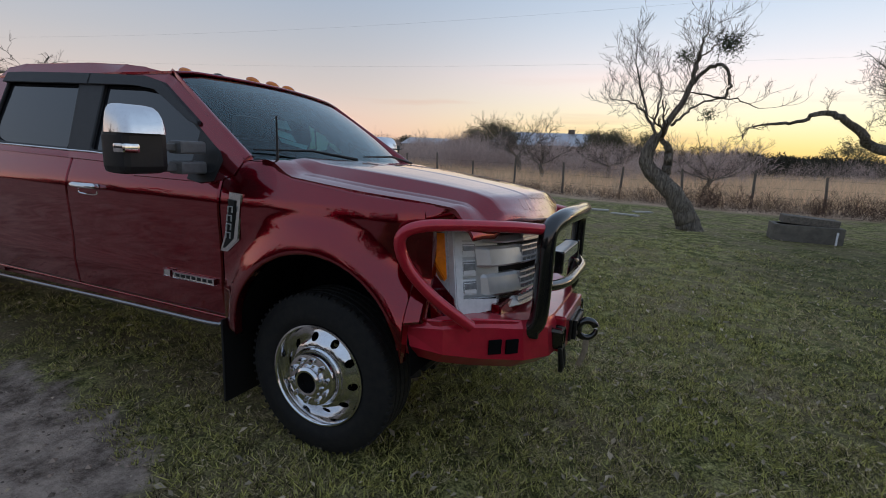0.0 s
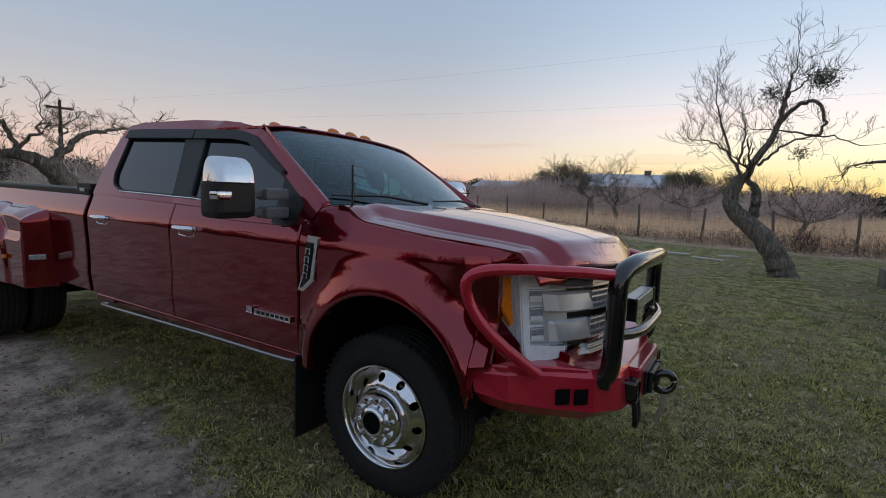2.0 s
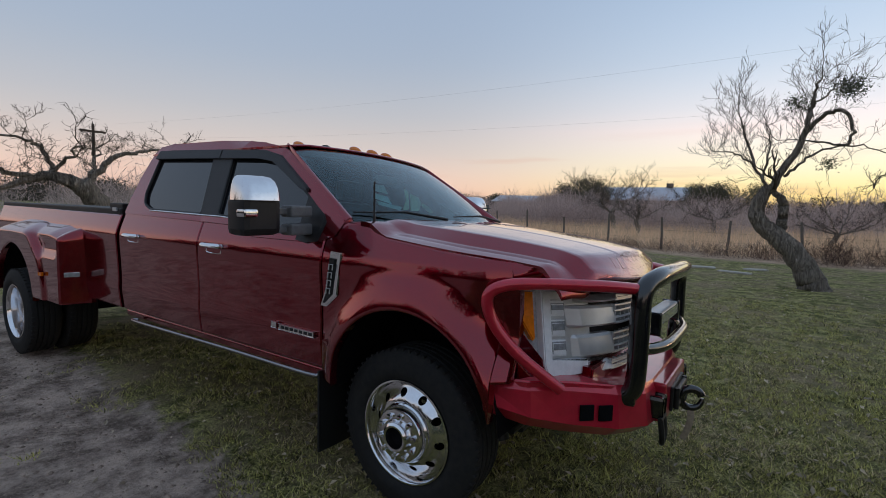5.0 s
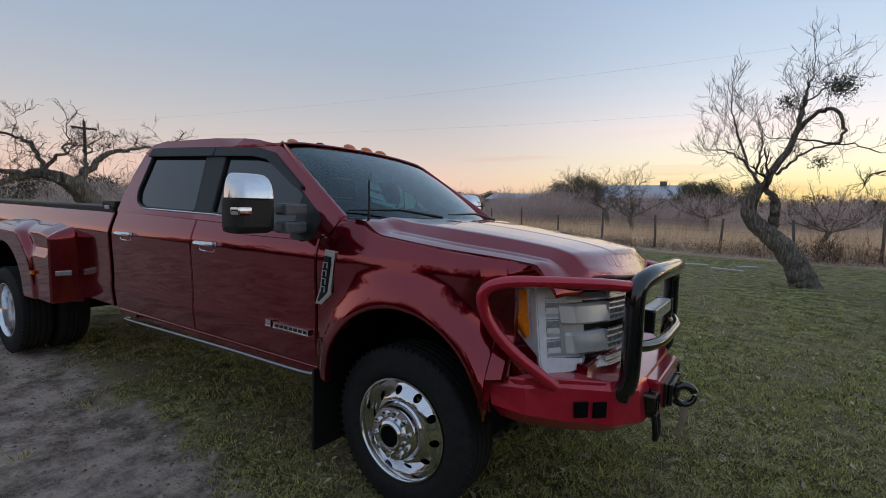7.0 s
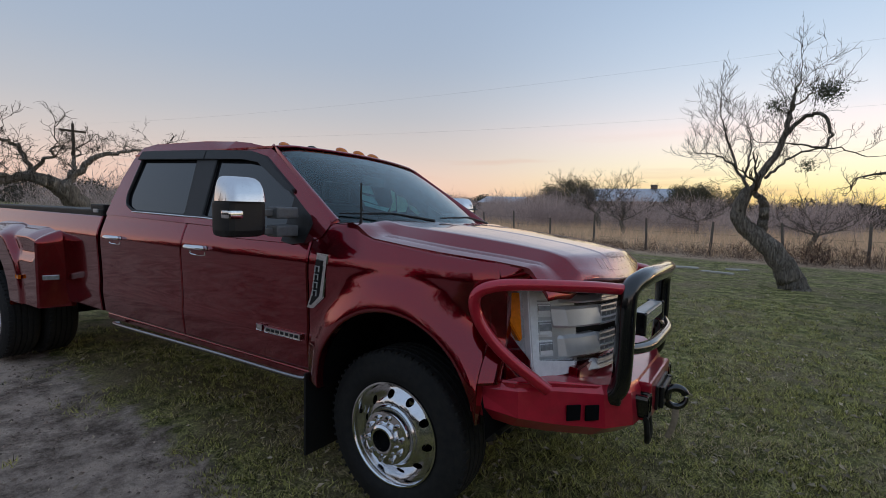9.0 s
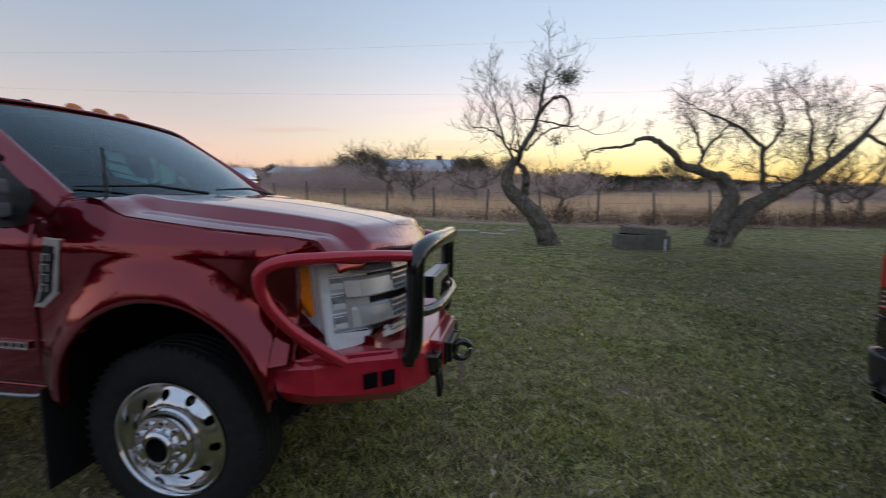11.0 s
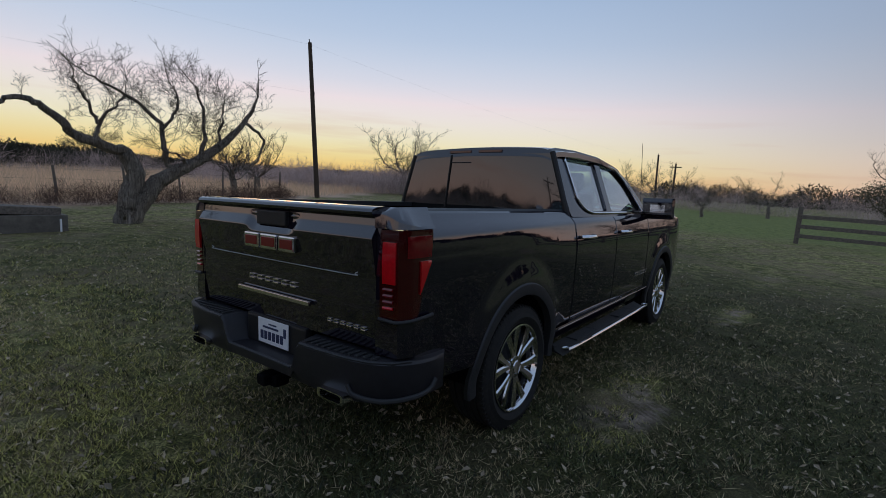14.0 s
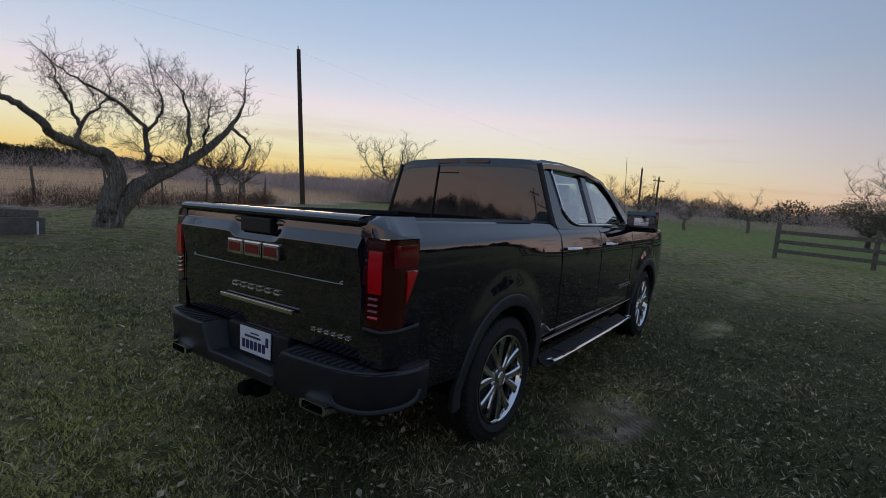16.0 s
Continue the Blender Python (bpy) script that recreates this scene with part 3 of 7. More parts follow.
    part("windscreen_pillar", bm, M_RED, red, "", 50)
    bm = BM()
    sheet(bm, lin(-0.60, -0.17, 9), [0, 0.25, 0.5, 0.75, 1.0], lambda x, v: Vector((x, s * (0.944 - 0.15 * v), FENDER_TOP(x) - 0.004 + 0.010 * v * (1 - 0.4 * v) - 0.02 * soft((x + 0.30) / 0.13))), 0.02)
    part("cowl_side", bm, M_RED, red)
    part("centre_pillar", plate(BM(), [(-1.868, 1.515), (-1.650, 1.513), (-1.710, 1.985), (-1.962, 1.985)], lambda x, z: glasshouse(x, z) + 0.004, 0.03, s), M_TRIM, red, "dark glossy centre pillar")
    part("rear_door_window", plate(BM(), [(-2.80, 2.0), (-1.90, 2.0), (-1.82, 1.50), (-2.80, 1.50)], lambda x, z: glasshouse(x, z) - 0.018, 0.006, s, 0), M_GLASS, red)
    part("front_door_window", plate(BM(), [(-1.74, 1.99), (-1.14, 1.94), (-0.55, 1.56), (-0.55, 1.43), (-1.70, 1.43)], lambda x, z: glasshouse(x, z) - 0.018, 0.006, s, 0), M_GLASS, red)
    for hole in (rear_hole, front_hole):
        bm = BM()
        tube(bm, [(x, s * (glasshouse(x, z) - 0.006), z) for x, z in hole + hole[:1]], 0.011, 6)
        part("window_seal", bm, M_PLASTIC, red)
    bm = BM()
    tube(bm, [(x, s * (glasshouse(x, z) + 0.004), z) for x, z in ((-2.60, 1.528), (-2.2, 1.522), (-1.862, 1.517), (-1.6, 1.514), (-1.38, 1.502), (-1.3, 1.475), (-1.20, 1.444), (-0.80, 1.444))], 0.0065, 8)
    part("belt_moulding", bm, M_CHROME, red, "thin chrome belt moulding")
    vis = lambda x, z: glasshouse(x, z) + 0.022 - 0.12 * max(0, z - 1.96)
    part("rain_visor", plate(BM(), [(-2.80, 1.955), (-1.845, 1.930), (-1.852, 2.000), (-2.55, 2.022), (-2.785, 2.025)], vis, 0.03, s), M_TRIM, red, "smoked rain visor over the window")
    part("rain_visor", plate(BM(), [(-1.838, 1.930), (-1.40, 1.918), (-1.215, 1.895), (-0.868, 1.712), (-0.80, 1.695), (-0.80, 1.715), (-1.155, 1.930), (-1.343, 1.975), (-1.846, 2.000)], vis, 0.03, s), M_TRIM, red, "smoked rain visor over the window")
    # tow mirror
    bm = BM()
    box(bm, -0.80, -0.645, s * 1.42, s * 1.195, 1.45, 1.655, 0.035)
    mirror = part("tow_mirror", bm, M_PLASTIC, red, "tall black tow mirror with chrome cap")
    bm = BM()
    rings = []
    for z, f in ((1.632, 1.0), (1.665, 0.965), (1.70, 0.90), (1.73, 0.79), (1.750, 0.62), (1.757, 0.40)):
        cx, cy, hx, hy = -0.715 - 0.05 * (1 - f), s * 1.31, 0.082 * f, 0.115 * (0.35 + 0.65 * f)
        rings.append([(cx + hx * math.copysign(abs(math.cos(a)) ** 0.45, math.cos(a)) + 0.008, cy + hy * math.copysign(abs(math.sin(a)) ** 0.45, math.sin(a)), z) for a in lin(0, 2 * math.pi * 23 / 24, 24)])
    strip(bm, rings)
    part("mirror_cap", bm, M_CHROME, mirror)
    bm = BM()
    box(bm, -0.70, -0.632, s * 1.428, s * 1.345, 1.545, 1.588, 0.012)
    part("mirror_signal", bm, M_LAMP, mirror, "bright side signal lens")
    bm = BM()
    box(bm, -0.806, -0.798, s * 1.40, s * 1.215, 1.47, 1.635, 0.003)
    part("mirror_glass", bm, M_CHROME, mirror)
    for z in (1.575, 1.475):
        bm = BM()
        box(bm, -0.735, -0.69, s * 1.22, s * 1.10, z - 0.018, z + 0.018, 0.006)
        box(bm, -0.75, -0.655, s * 1.125, s * 0.975, z - 0.032, z + 0.032, 0.012)
        part("mirror_arm", bm, M_ARM, mirror)
    bm = BM()
    plate(bm, [(-0.585, 1.40), (-0.70, 1.385), (-0.80, 1.40), (-0.795, 1.69), (-0.60, 1.56), (-0.555, 1.52)], lambda x, z: 0.990 - (z - 1.42) * 0.38, 0.05, s, 0.012)
    part("mirror_base", bm, M_PLASTIC, mirror)
    if s > 0:
        mirror.location = (-0.12, -0.17, -0.02)
    # fender badge and door badge
    bm = BM()
    plate(bm, [(-0.55, 1.055), (-0.50, 1.055), (-0.415, 1.125), (-0.385, 1.36), (-0.475, 1.365), (-0.495, 1.15)], lambda x, z: red_fender(x, z) + 0.014, 0.03, s, 0.006)
    badge = part("fender_badge", bm, M_CHROME, red, "chrome framed dark fender vent badge")
    bm = BM()
    plate(bm, [(-0.525, 1.075), (-0.508, 1.075), (-0.448, 1.13), (-0.425, 1.325), (-0.468, 1.33), (-0.487, 1.14)], lambda x, z: red_fender(x, z) + 0.017, 0.02, s, 0.002)
    part("badge_field", bm, M_PLASTIC, badge)
    for k in range(4):
        bm = BM()
        z = 1.13 + 0.045 * k
        x = -0.475 + 0.009 * k
        tube(bm, [(x - 0.018, s * (red_fender(x, z) + 0.019), z), (x - 0.014, s * (red_fender(x, z) + 0.019), z + 0.03), (x + 0.014, s * (red_fender(x, z) + 0.019), z + 0.03), (x + 0.010, s * (red_fender(x, z) + 0.019), z)], 0.004, 6)
        part("badge_bar", bm, M_SATIN, badge)
    bm = BM()
    box(bm, -0.975, -0.925, s * 1.013, s * 1.022, 0.862, 0.90, 0.004)
    box(bm, -0.905, -0.595, s * 1.012, s * 1.02, 0.858, 0.893, 0.004)
    dbadge = part("door_badge", bm, M_CHROME, door, "small chrome engine badge")
    for k in range(7):
        bm = BM()
        box(bm, -0.885 + 0.041 * k, -0.862 + 0.041 * k, s * 1.0195, s * 1.0225, 0.868, 0.884, 0.001)
        part("badge_bar", bm, M_PLASTIC, dbadge)
    # splash guards
    bm = BM()
    box(bm, -0.555, -0.540, s * 1.03, s * 0.70, 0.20, 0.68, 0.004, pose(0, 0, 0))
    part("mud_flap", bm, M_PLASTIC, red, "black rubber mud flap")
    # headlight

    def lamp(poly, off, th=0.03, bev=0.006, s=s):
        """A piece of the headlight: outline in metres along the lamp and height."""
        bm = BM()
        poly = [(u, z if z > 1.2 else 1.262 - (1.262 - z) * 1.07) for u, z in poly]
        o = Vector((0.615, s * 0.905, 0))
        t, nn = Vector((0.48, -s * 0.877, 0)), Vector((0.877, s * 0.48, 0))
        a = [bm.verts.new(o + t * u + nn * (off - 0.16 * (z - 1.05)) + Vector((0, 0, z))) for u, z in poly]
        b = [bm.verts.new(o + t * u + nn * (off - 0.16 * (z - 1.05) - th) + Vector((0, 0, z))) for u, z in poly]
        top = bm.faces.new(a)
        bm.faces.new(list(reversed(b)))
        for i in range(len(a)):
            j = (i + 1) % len(a)
            bm.faces.new((a[i], b[i], b[j], a[j]))
        if bev:
            bmesh.ops.bevel(bm, geom=list(top.edges), offset=bev, segments=2, affect="EDGES")
        return bm

    head = part("headlight", lamp([(-0.01, 1.275), (0.47, 1.245), (0.47, 0.875), (0.22, 0.865), (0.0, 1.12)], -0.050, 0.09), M_LENS, red, "large clear C-shaped headlight")
    part("turn_signal", lamp([(0.018, 1.255), (0.105, 1.250), (0.105, 1.055), (0.090, 1.045), (0.022, 1.15)], -0.012, 0.05), M_AMBER, head, "amber turn signal")
    part("light_tube", lamp([(0.145, 1.262), (0.41, 1.245), (0.41, 1.215), (0.19, 1.222), (0.183, 0.953), (0.41, 0.943), (0.41, 0.888), (0.172, 0.872), (0.145, 0.935)], -0.004, 0.06), M_FROST, head, "frosted C-shaped light tube")
    for z0, z1 in ((1.138, 1.205), (1.050, 1.126), (0.965, 1.038)):
        part("lamp_cell", lamp([(0.193, z1), (0.290, z1 - 0.004), (0.290, z0), (0.193, z0 + 0.004)], -0.012, 0.06, 0.012), M_FROST, head)
        part("lamp_lens", lamp([(0.198, z1 - 0.006), (0.284, z1 - 0.008), (0.284, z0 + 0.024), (0.198, z0 + 0.026)], -0.006, 0.02, 0.008), M_LENS, head)
    part("lamp_surround", lamp([(0.184, 1.222), (0.46, 1.215), (0.46, 0.943), (0.184, 0.95)], -0.034, 0.03), M_SATIN, head)
    # filler below the headlight
    part("fender_nose", lamp([(0.0, 1.13), (0.22, 0.868), (0.50, 0.86), (0.50, 0.80), (0.0, 0.82), (0.0, 1.10)], -0.02, 0.08), M_RED, red)

# hood
HOOD_C = curve([(-0.40, 1.566), (-0.15, 1.556), (0.15, 1.535), (0.31, 1.520), (0.49, 1.498), (0.665, 1.473), (0.78, 1.452), (0.85, 1.432), (0.895, 1.402), (0.93, 1.362)])
HOOD_E = curve([(-0.40, 1.536), (-0.24, 1.534), (-0.135, 1.464), (0.28, 1.418), (0.55, 1.395), (0.70, 1.378), (0.77, 1.340)])
RISE = curve([(0, 1.0), (0.25, 0.975), (0.27, 0.95), (0.60, 0.83), (0.715, 0.76), (0.735, 0.72), (0.83, 0.19), (0.85, 0.15), (0.93, 0.12), (0.95, 0.09), (1.0, 0.0)])


def hood_point(u, v):
    if u > 1:
        p = hood_point(1, v)
        return p + Vector(((u - 1) * 0.7, 0, -(u - 1) * 2.0 * (1 - 0.45 * abs(v) ** 3)))
    front = 0.935 - 0.165 * abs(v) ** 2.2
    x = -0.30 + 0.10 * (1 - v * v) + u * (front + 0.30 - 0.10 * (1 - v * v))
    hw = 0.958 - 0.088 * soft((x - 0.05) / 0.7)
    e = HOOD_E(x)
    c = HOOD_C(x)
    z = e + (max(c, e) - e) * RISE(abs(v))
    nose = soft((u - 0.90) / 0.10)
    return Vector((x, v * hw, z - 0.060 * nose * nose * (1 - 0.3 * abs(v))))


part("hood", sheet(BM(), lin(0, 0.85, 26) + lin(0.87, 1, 9) + [1.008, 1.03], sorted(lin(-1, 1, 61) + [q * k for k in (0.25, 0.27, 0.715, 0.735, 0.76, 0.79, 0.83, 0.85, 0.93, 0.95) for q in (-1, 1)]), hood_point, 0.025), M_RED, red, "", 60)
for k in range(9):
    bm = BM()
    y = -0.40 + 0.1 * k
    rings = []
    for v in (y - 0.031, y + 0.031):
        a, b = hood_point(0.948, v), hood_point(0.978, v)
        n = (hood_point(0.955, v + 0.02) - a).cross(b - a).normalized()
        n = n if n.z > 0 else -n
        rings.append([a + n * -0.002, a + n * 0.0012, b + n * 0.0012, b + n * -0.002])
    strip(bm, rings)
    part("hood_letter_bar", bm, M_RED, red)


def nose_corner(q, w, s):
    """Red skin from the hood's rim (w 0) down to the top of the headlight (w 1); q runs from the fender to the grille."""
    rim = hood_point(0.80 + 0.20 * min(1.0, q / 0.35), s) if q < 0.35 else hood_point(1.0, s * (1 - 0.50 * (q - 0.35) / 0.65))
    rim = Vector((rim.x - 0.004, rim.y * 0.997 + s * 0.012 * max(0.0, 1 - q / 0.3), rim.z - 0.010))
    foot = Vector((0.615, s * 0.905, 0)) + Vector((0.48, -s * 0.877, 0)) * (-0.03 + 0.51 * q) - Vector((0.877, s * 0.48, 0)) * 0.036
    foot.z = 1.278 + 0.022 * q
    p = rim.lerp(foot, w)
    return p + Vector((0.877, s * 0.48, 0)) * 0.030 * math.sin(math.pi * w)


for s in (-1, 1):
    part("nose_corner", sheet(BM(), lin(0, 1, 22), lin(0, 1, 7), lambda q, w: nose_corner(q, w, s), 0.01, (-0.8, -s * 0.5, 0)), M_RED, red, "", 60)
bm = BM()
sheet(bm, lin(-0.40, -0.16, 5), lin(-0.88, 0.88, 15), lambda x, y: Vector((x - 0.16 * (y / 0.9) ** 2 + 0.02, y, 1.555 - 0.02 * (y / 0.9) ** 2 - 0.10 * (x + 0.4))), 0.03)
part("cowl", bm, M_PLASTIC, red, "black cowl grille below the windscreen")

# roof, windscreen, back of the cab
ROOF_C = curve([(-1.04, 2.000), (-1.16, 2.028), (-1.35, 2.062), (-1.55, 2.086), (-2.10, 2.110), (-2.60, 2.112), (-2.78, 2.098), (-2.86, 2.068), (-2.90, 2.035)])


def roof_point(u, v):
    x = -1.13 + 0.09 * (1 - v * v) * (1 - u) - u * 1.765
    return Vector((x, v * 0.775, ROOF_C(x) - 0.020 * abs(v) ** 2 - 0.015 * max(0, abs(v) - 0.85) / 0.15))


part("roof", sheet(BM(), lin(0, 1, 26), lin(-1, 1, 31), roof_point, 0.014), M_RED, red, "", 60)


def screen_point(u, v):
    top = roof_point(0, v) + Vector((0.0, -v * 0.03, -0.014))
    base = Vector((-0.47 + 0.16 * (1 - abs(v) ** 2.4), v * 0.865, 1.535 + 0.015 * (1 - v * v)))
    p = base.lerp(top, u)
    bow = 4 * u * (1 - u)
    return p + Vector((0.015 * bow, 0, 0.015 * bow))


bm = BM()
tube(bm, [roof_point(0, v) + Vector((0.006, 0, -0.010)) for v in lin(-0.97, 0.97, 25)], 0.010, 8)
part("roof_header", bm, M_RED, red)
part("windscreen", sheet(BM(), lin(0, 1, 14), lin(-1, 1, 25), screen_point, 0.006, (0.6, 0, -0.8)), M_SHIELD, red, "", 60)
bm = BM()
sheet(bm, lin(0.90, 1.0, 3), lin(-0.97, 0.97, 25), lambda u, v: screen_point(u, v) + Vector((-0.02, 0, -0.022)), 0.003)
part("shade_band", bm, M_TRIM, red)
back = part("cab_back", plate(BM(), [(-0.93, 0.70), (0.93, 0.70), (0.93, 1.53), (0.76, 2.0), (-0.76, 2.0), (-0.93, 1.53)], lambda y, z: 0, 0.04, 1, 0), M_RED, red)
back.data.transform(Matrix(((0, 1, 0, -2.98), (1, 0, 0, 0), (0, 0, 1, 0), (0, 0, 0, 1))))
for v in back.data.vertices:
    v.co.x += 0.30 * max(0.0, v.co.z - 1.53)

part("rear_window", box(BM(), -0.006, 0.002, -0.62, 0.62, 0.03, 0.40, 0.002, Matrix.Translation((-3.022, 0, 1.53)) @ Matrix.Rotation(radians(16.7), 4, "Y")), M_GLASS, red)
bm = BM()
box(bm, -2.97, -0.62, -0.92, 0.92, 0.66, 0.72, 0.01)
part("cab_floor", bm, M_DARK, red)
bm = BM()
box(bm, -0.66, -0.40, -0.88, 0.88, 0.9, 1.47, 0.05)
box(bm, -0.98, -0.60, -0.15, 0.15, 0.72, 1.15, 0.03)
part("dashboard", bm, M_INTERIOR, red)
part("nose_valance", plate(BM(), [(-0.62, 0.79), (0.62, 0.79), (0.60, 0.895), (-0.60, 0.895)], lambda y, z: 0, 0.05, 1, 0.01), M_RED, red).data.transform(Matrix(((0, 1, 0, 0.865), (1, 0, 0, 0), (0, 0, 1, 0), (0, 0, 0, 1))))
for y in (-0.45, 0.45):
    bm = BM()
    box(bm, -1.75, -1.25, y - 0.27, y + 0.27, 0.95, 1.13, 0.05)
    box(bm, -1.86, -1.70, y - 0.26, y + 0.26, 1.05, 1.68, 0.06, pose(0, 0, 0))
    box(bm, -1.85, -1.74, y - 0.14, y + 0.14, 1.70, 1.88, 0.04)
    part("front_seat", bm, M_INTERIOR, red)
bm = BM()
box(bm, -2.75, -2.25, -0.78, 0.78, 0.95, 1.12, 0.05)
box(bm, -2.88, -2.74, -0.78, 0.78, 1.05, 1.70, 0.05)
part("rear_bench", bm, M_INTERIOR, red)
bm = BM()
lathe(bm, [(0.18, 0.0), (0.193, 0.013), (0.206, 0.0), (0.193, -0.013)], 28, pose(-0.98, 0.45, 1.32, 0, 0, 90) @ pose(0, 0, 0, 0, 0, 0), True)
part("steering_wheel", bm, M_INTERIOR, red)
# folded sunshade seen through the windscreen: y and z of each fold
FOLDS = (((-0.08, 1.808), (0.03, 1.808), (0.08, 1.744), (-0.06, 1.755)), ((-0.06, 1.742), (0.09, 1.722), (0.145, 1.665), (-0.04, 1.697)),
         ((-0.04, 1.684), (0.14, 1.66), (0.26, 1.648), (0.24, 1.618), (-0.02, 1.655)), ((0.30, 1.798), (0.355, 1.780), (0.375, 1.634), (0.29, 1.622), (0.33, 1.70)),
         ((0.37, 1.762), (0.49, 1.738), (0.54, 1.69), (0.50, 1.626), (0.38, 1.618)), ((0.57, 1.69), (0.65, 1.674), (0.75, 1.618), (0.70, 1.610), (0.58, 1.658)))
for k, fold in enumerate(FOLDS):
    bm = BM()
    rows = [[(-1.0 - 0.012 * (k % 2) - d - 0.22 * abs(y - 0.2) * 0.2, y, z) for y, z in fold] for d in (0.0, 0.006)]
    strip(bm, rows)
    part("sunshade_fold", bm, M_CLOTH if k < 3 else M_SHADE, red, "pale green folded sunshade behind the windscreen")
bm = BM()
box(bm, -0.96, -0.94, -0.12, 0.12, 1.80, 1.87, 0.012)
part("inside_mirror", bm, M_PLASTIC, red)

# cab roof lights and aerials
for y in (-0.54, -0.17, 0.01, 0.185, 0.54):
    bm = BM()
    xr = -1.10 - 0.19 * (abs(y) / 0.54) ** 3
    zr = ROOF_C(xr) - 0.020 * (y / 0.775) ** 2 - 0.004
    rings = []
    for h, f in ((0, 0.95), (0.024, 0.90), (0.038, 0.70), (0.046, 0.32)):
        rings.append([(xr - 0.02 * h / 0.03 + 0.055 * f * math.cos(a), y + 0.036 * f * math.sin(a), zr + h) for a in lin(0, 2 * math.pi * 15 / 16, 16)])
    strip(bm, rings)
    part("roof_marker_light", bm, M_AMBER, red, "amber roof marker light")
bm = BM()
zr = ROOF_C(-1.17) - 0.016
strip(bm, [[(-1.17 - 0.3 * h + 0.06 * f * math.cos(a), -0.41 + 0.024 * f * math.sin(a), zr + h) for a in lin(0, 2 * math.pi * 11 / 12, 12)] for h, f in ((0, 1.0), (0.02, 0.85), (0.035, 0.4))])
part("roof_aerial_pod", bm, M_PLASTIC, red)
bm = BM()
tube(bm, [(-0.27, -0.885, 1.525), (-0.27, -0.885, 1.57), (-0.272, -0.885, 1.75)], [0.010, 0.006, 0.005], 8)
part("whip_aerial", bm, M_PLASTIC, red)
for a, b in (((-0.30, -0.20), (-0.62, -0.82)), ((-0.24, 0.42), (-0.36, -0.16))):
    bm = BM()
    p0 = Vector((a[0] + 0.05, a[1], 1.562))
    p1 = Vector((b[0] + 0.13, b[1], 1.582))
    tube(bm, [p0, p0.lerp(p1, 0.5) + Vector((0.02, 0, 0.024)), p1], [0.010, 0.007, 0.004], 8)
    part("wiper", bm, M_PLASTIC, red)

# bed cover, tailgate, tail lamps
bm = BM()
box(bm, -6.20, -3.10, -0.955, -0.86, 1.470, 1.530, 0.012)
box(bm, -6.20, -3.10, 0.86, 0.955, 1.470, 1.530, 0.012)
box(bm, -3.35, -3.10, -0.94, 0.94, 1.48, 1.575, 0.012)
part("bed_rail_cap", bm, M_PLASTIC, red, "black bed rail caps and front box")
bm = BM()
for k in range(3):
    box(bm, -6.16 + 0.93 * k, -5.25 + 0.93 * k, -0.84, 0.84, 1.50, 1.53, 0.008)
part("bed_cover", bm, M_PLASTIC, red, "black folding bed cover")
bm = BM()
box(bm, -3.22, -3.15, -0.972, -0.958, 1.505, 1.535, 0.003)
part("cover_label", bm, M_SATIN, red, "small pale maker label")
bm = BM()
box(bm, -6.24, -6.19, -0.93, 0.93, 0.75, 1.47, 0.02)
part("tailgate", bm, M_RED, red)
bm = BM()
box(bm, -6.42, -6.24, -1.0, 1.0, 0.52, 0.72, 0.03)
part("rear_bumper", bm, M_CHROME, red)

# frame and axles
bm = BM()
for y in (-0.42, 0.42):
    box(bm, -6.2, 0.85, y - 0.05, y + 0.05, 0.52, 0.70, 0.01)
box(bm, -0.06, 0.06, -0.85, 0.85, 0.36, 0.52, 0.03)
box(bm, -4.88, -4.76, -0.95, 0.95, 0.36, 0.52, 0.03)
box(bm, -0.5, 0.65, -0.55, 0.55, 0.55, 1.25, 0.03)
box(bm, -3.0, -2.4, -0.85, -0.5, 0.56, 0.72, 0.03)
part("chassis", bm, M_DARK, red)
for s in (-1, 1):
    bm = BM()
    sheet(bm, lin(0, math.pi, 25), [s * 0.52, s * 0.985], lambda a, y: Vector((F_CX + 0.515 * math.cos(a), y, F_CZ - 0.02 + 0.515 * math.sin(a))), 0.01, (0, 0, 1))
    part("wheel_well", bm, M_DARK, red)
    bm = BM()
    sheet(bm, lin(0, math.pi, 25), [s * 0.52, s * 1.17], lambda a, y: Vector((B_CX + 0.56 * math.cos(a), y, B_CZ + 0.56 * math.sin(a))), 0.01, (0, 0, 1))
    part("wheel_well", bm, M_DARK, red)
    bm = BM()
    tube(bm, [(0.40, s * 0.62, 0.42), (0.30, s * 0.60, 0.95)], 0.05, 10)
    tube(bm, [(0.0, s * 0.70, 0.44), (0.62, s * 0.55, 0.60)], 0.03, 8)
    part("suspension_arm", bm, M_STEEL, red)
    bm = BM()
    tube(bm, [(0.20 + 0.075 * math.cos(a), s * 0.62 + 0.075 * math.sin(a), 0.55 + 0.07 * a / 6.283) for a in lin(0, 2 * math.pi * 5, 81)], 0.013, 6)
    part("coil_spring", bm, M_STEEL, red)
    bm = BM()
    tube(bm, [(0.48, -0.55 * s, 0.47), (0.48, 0.66 * s, 0.50)], 0.022, 8)
    part("steering_link", bm, M_STEEL, red)


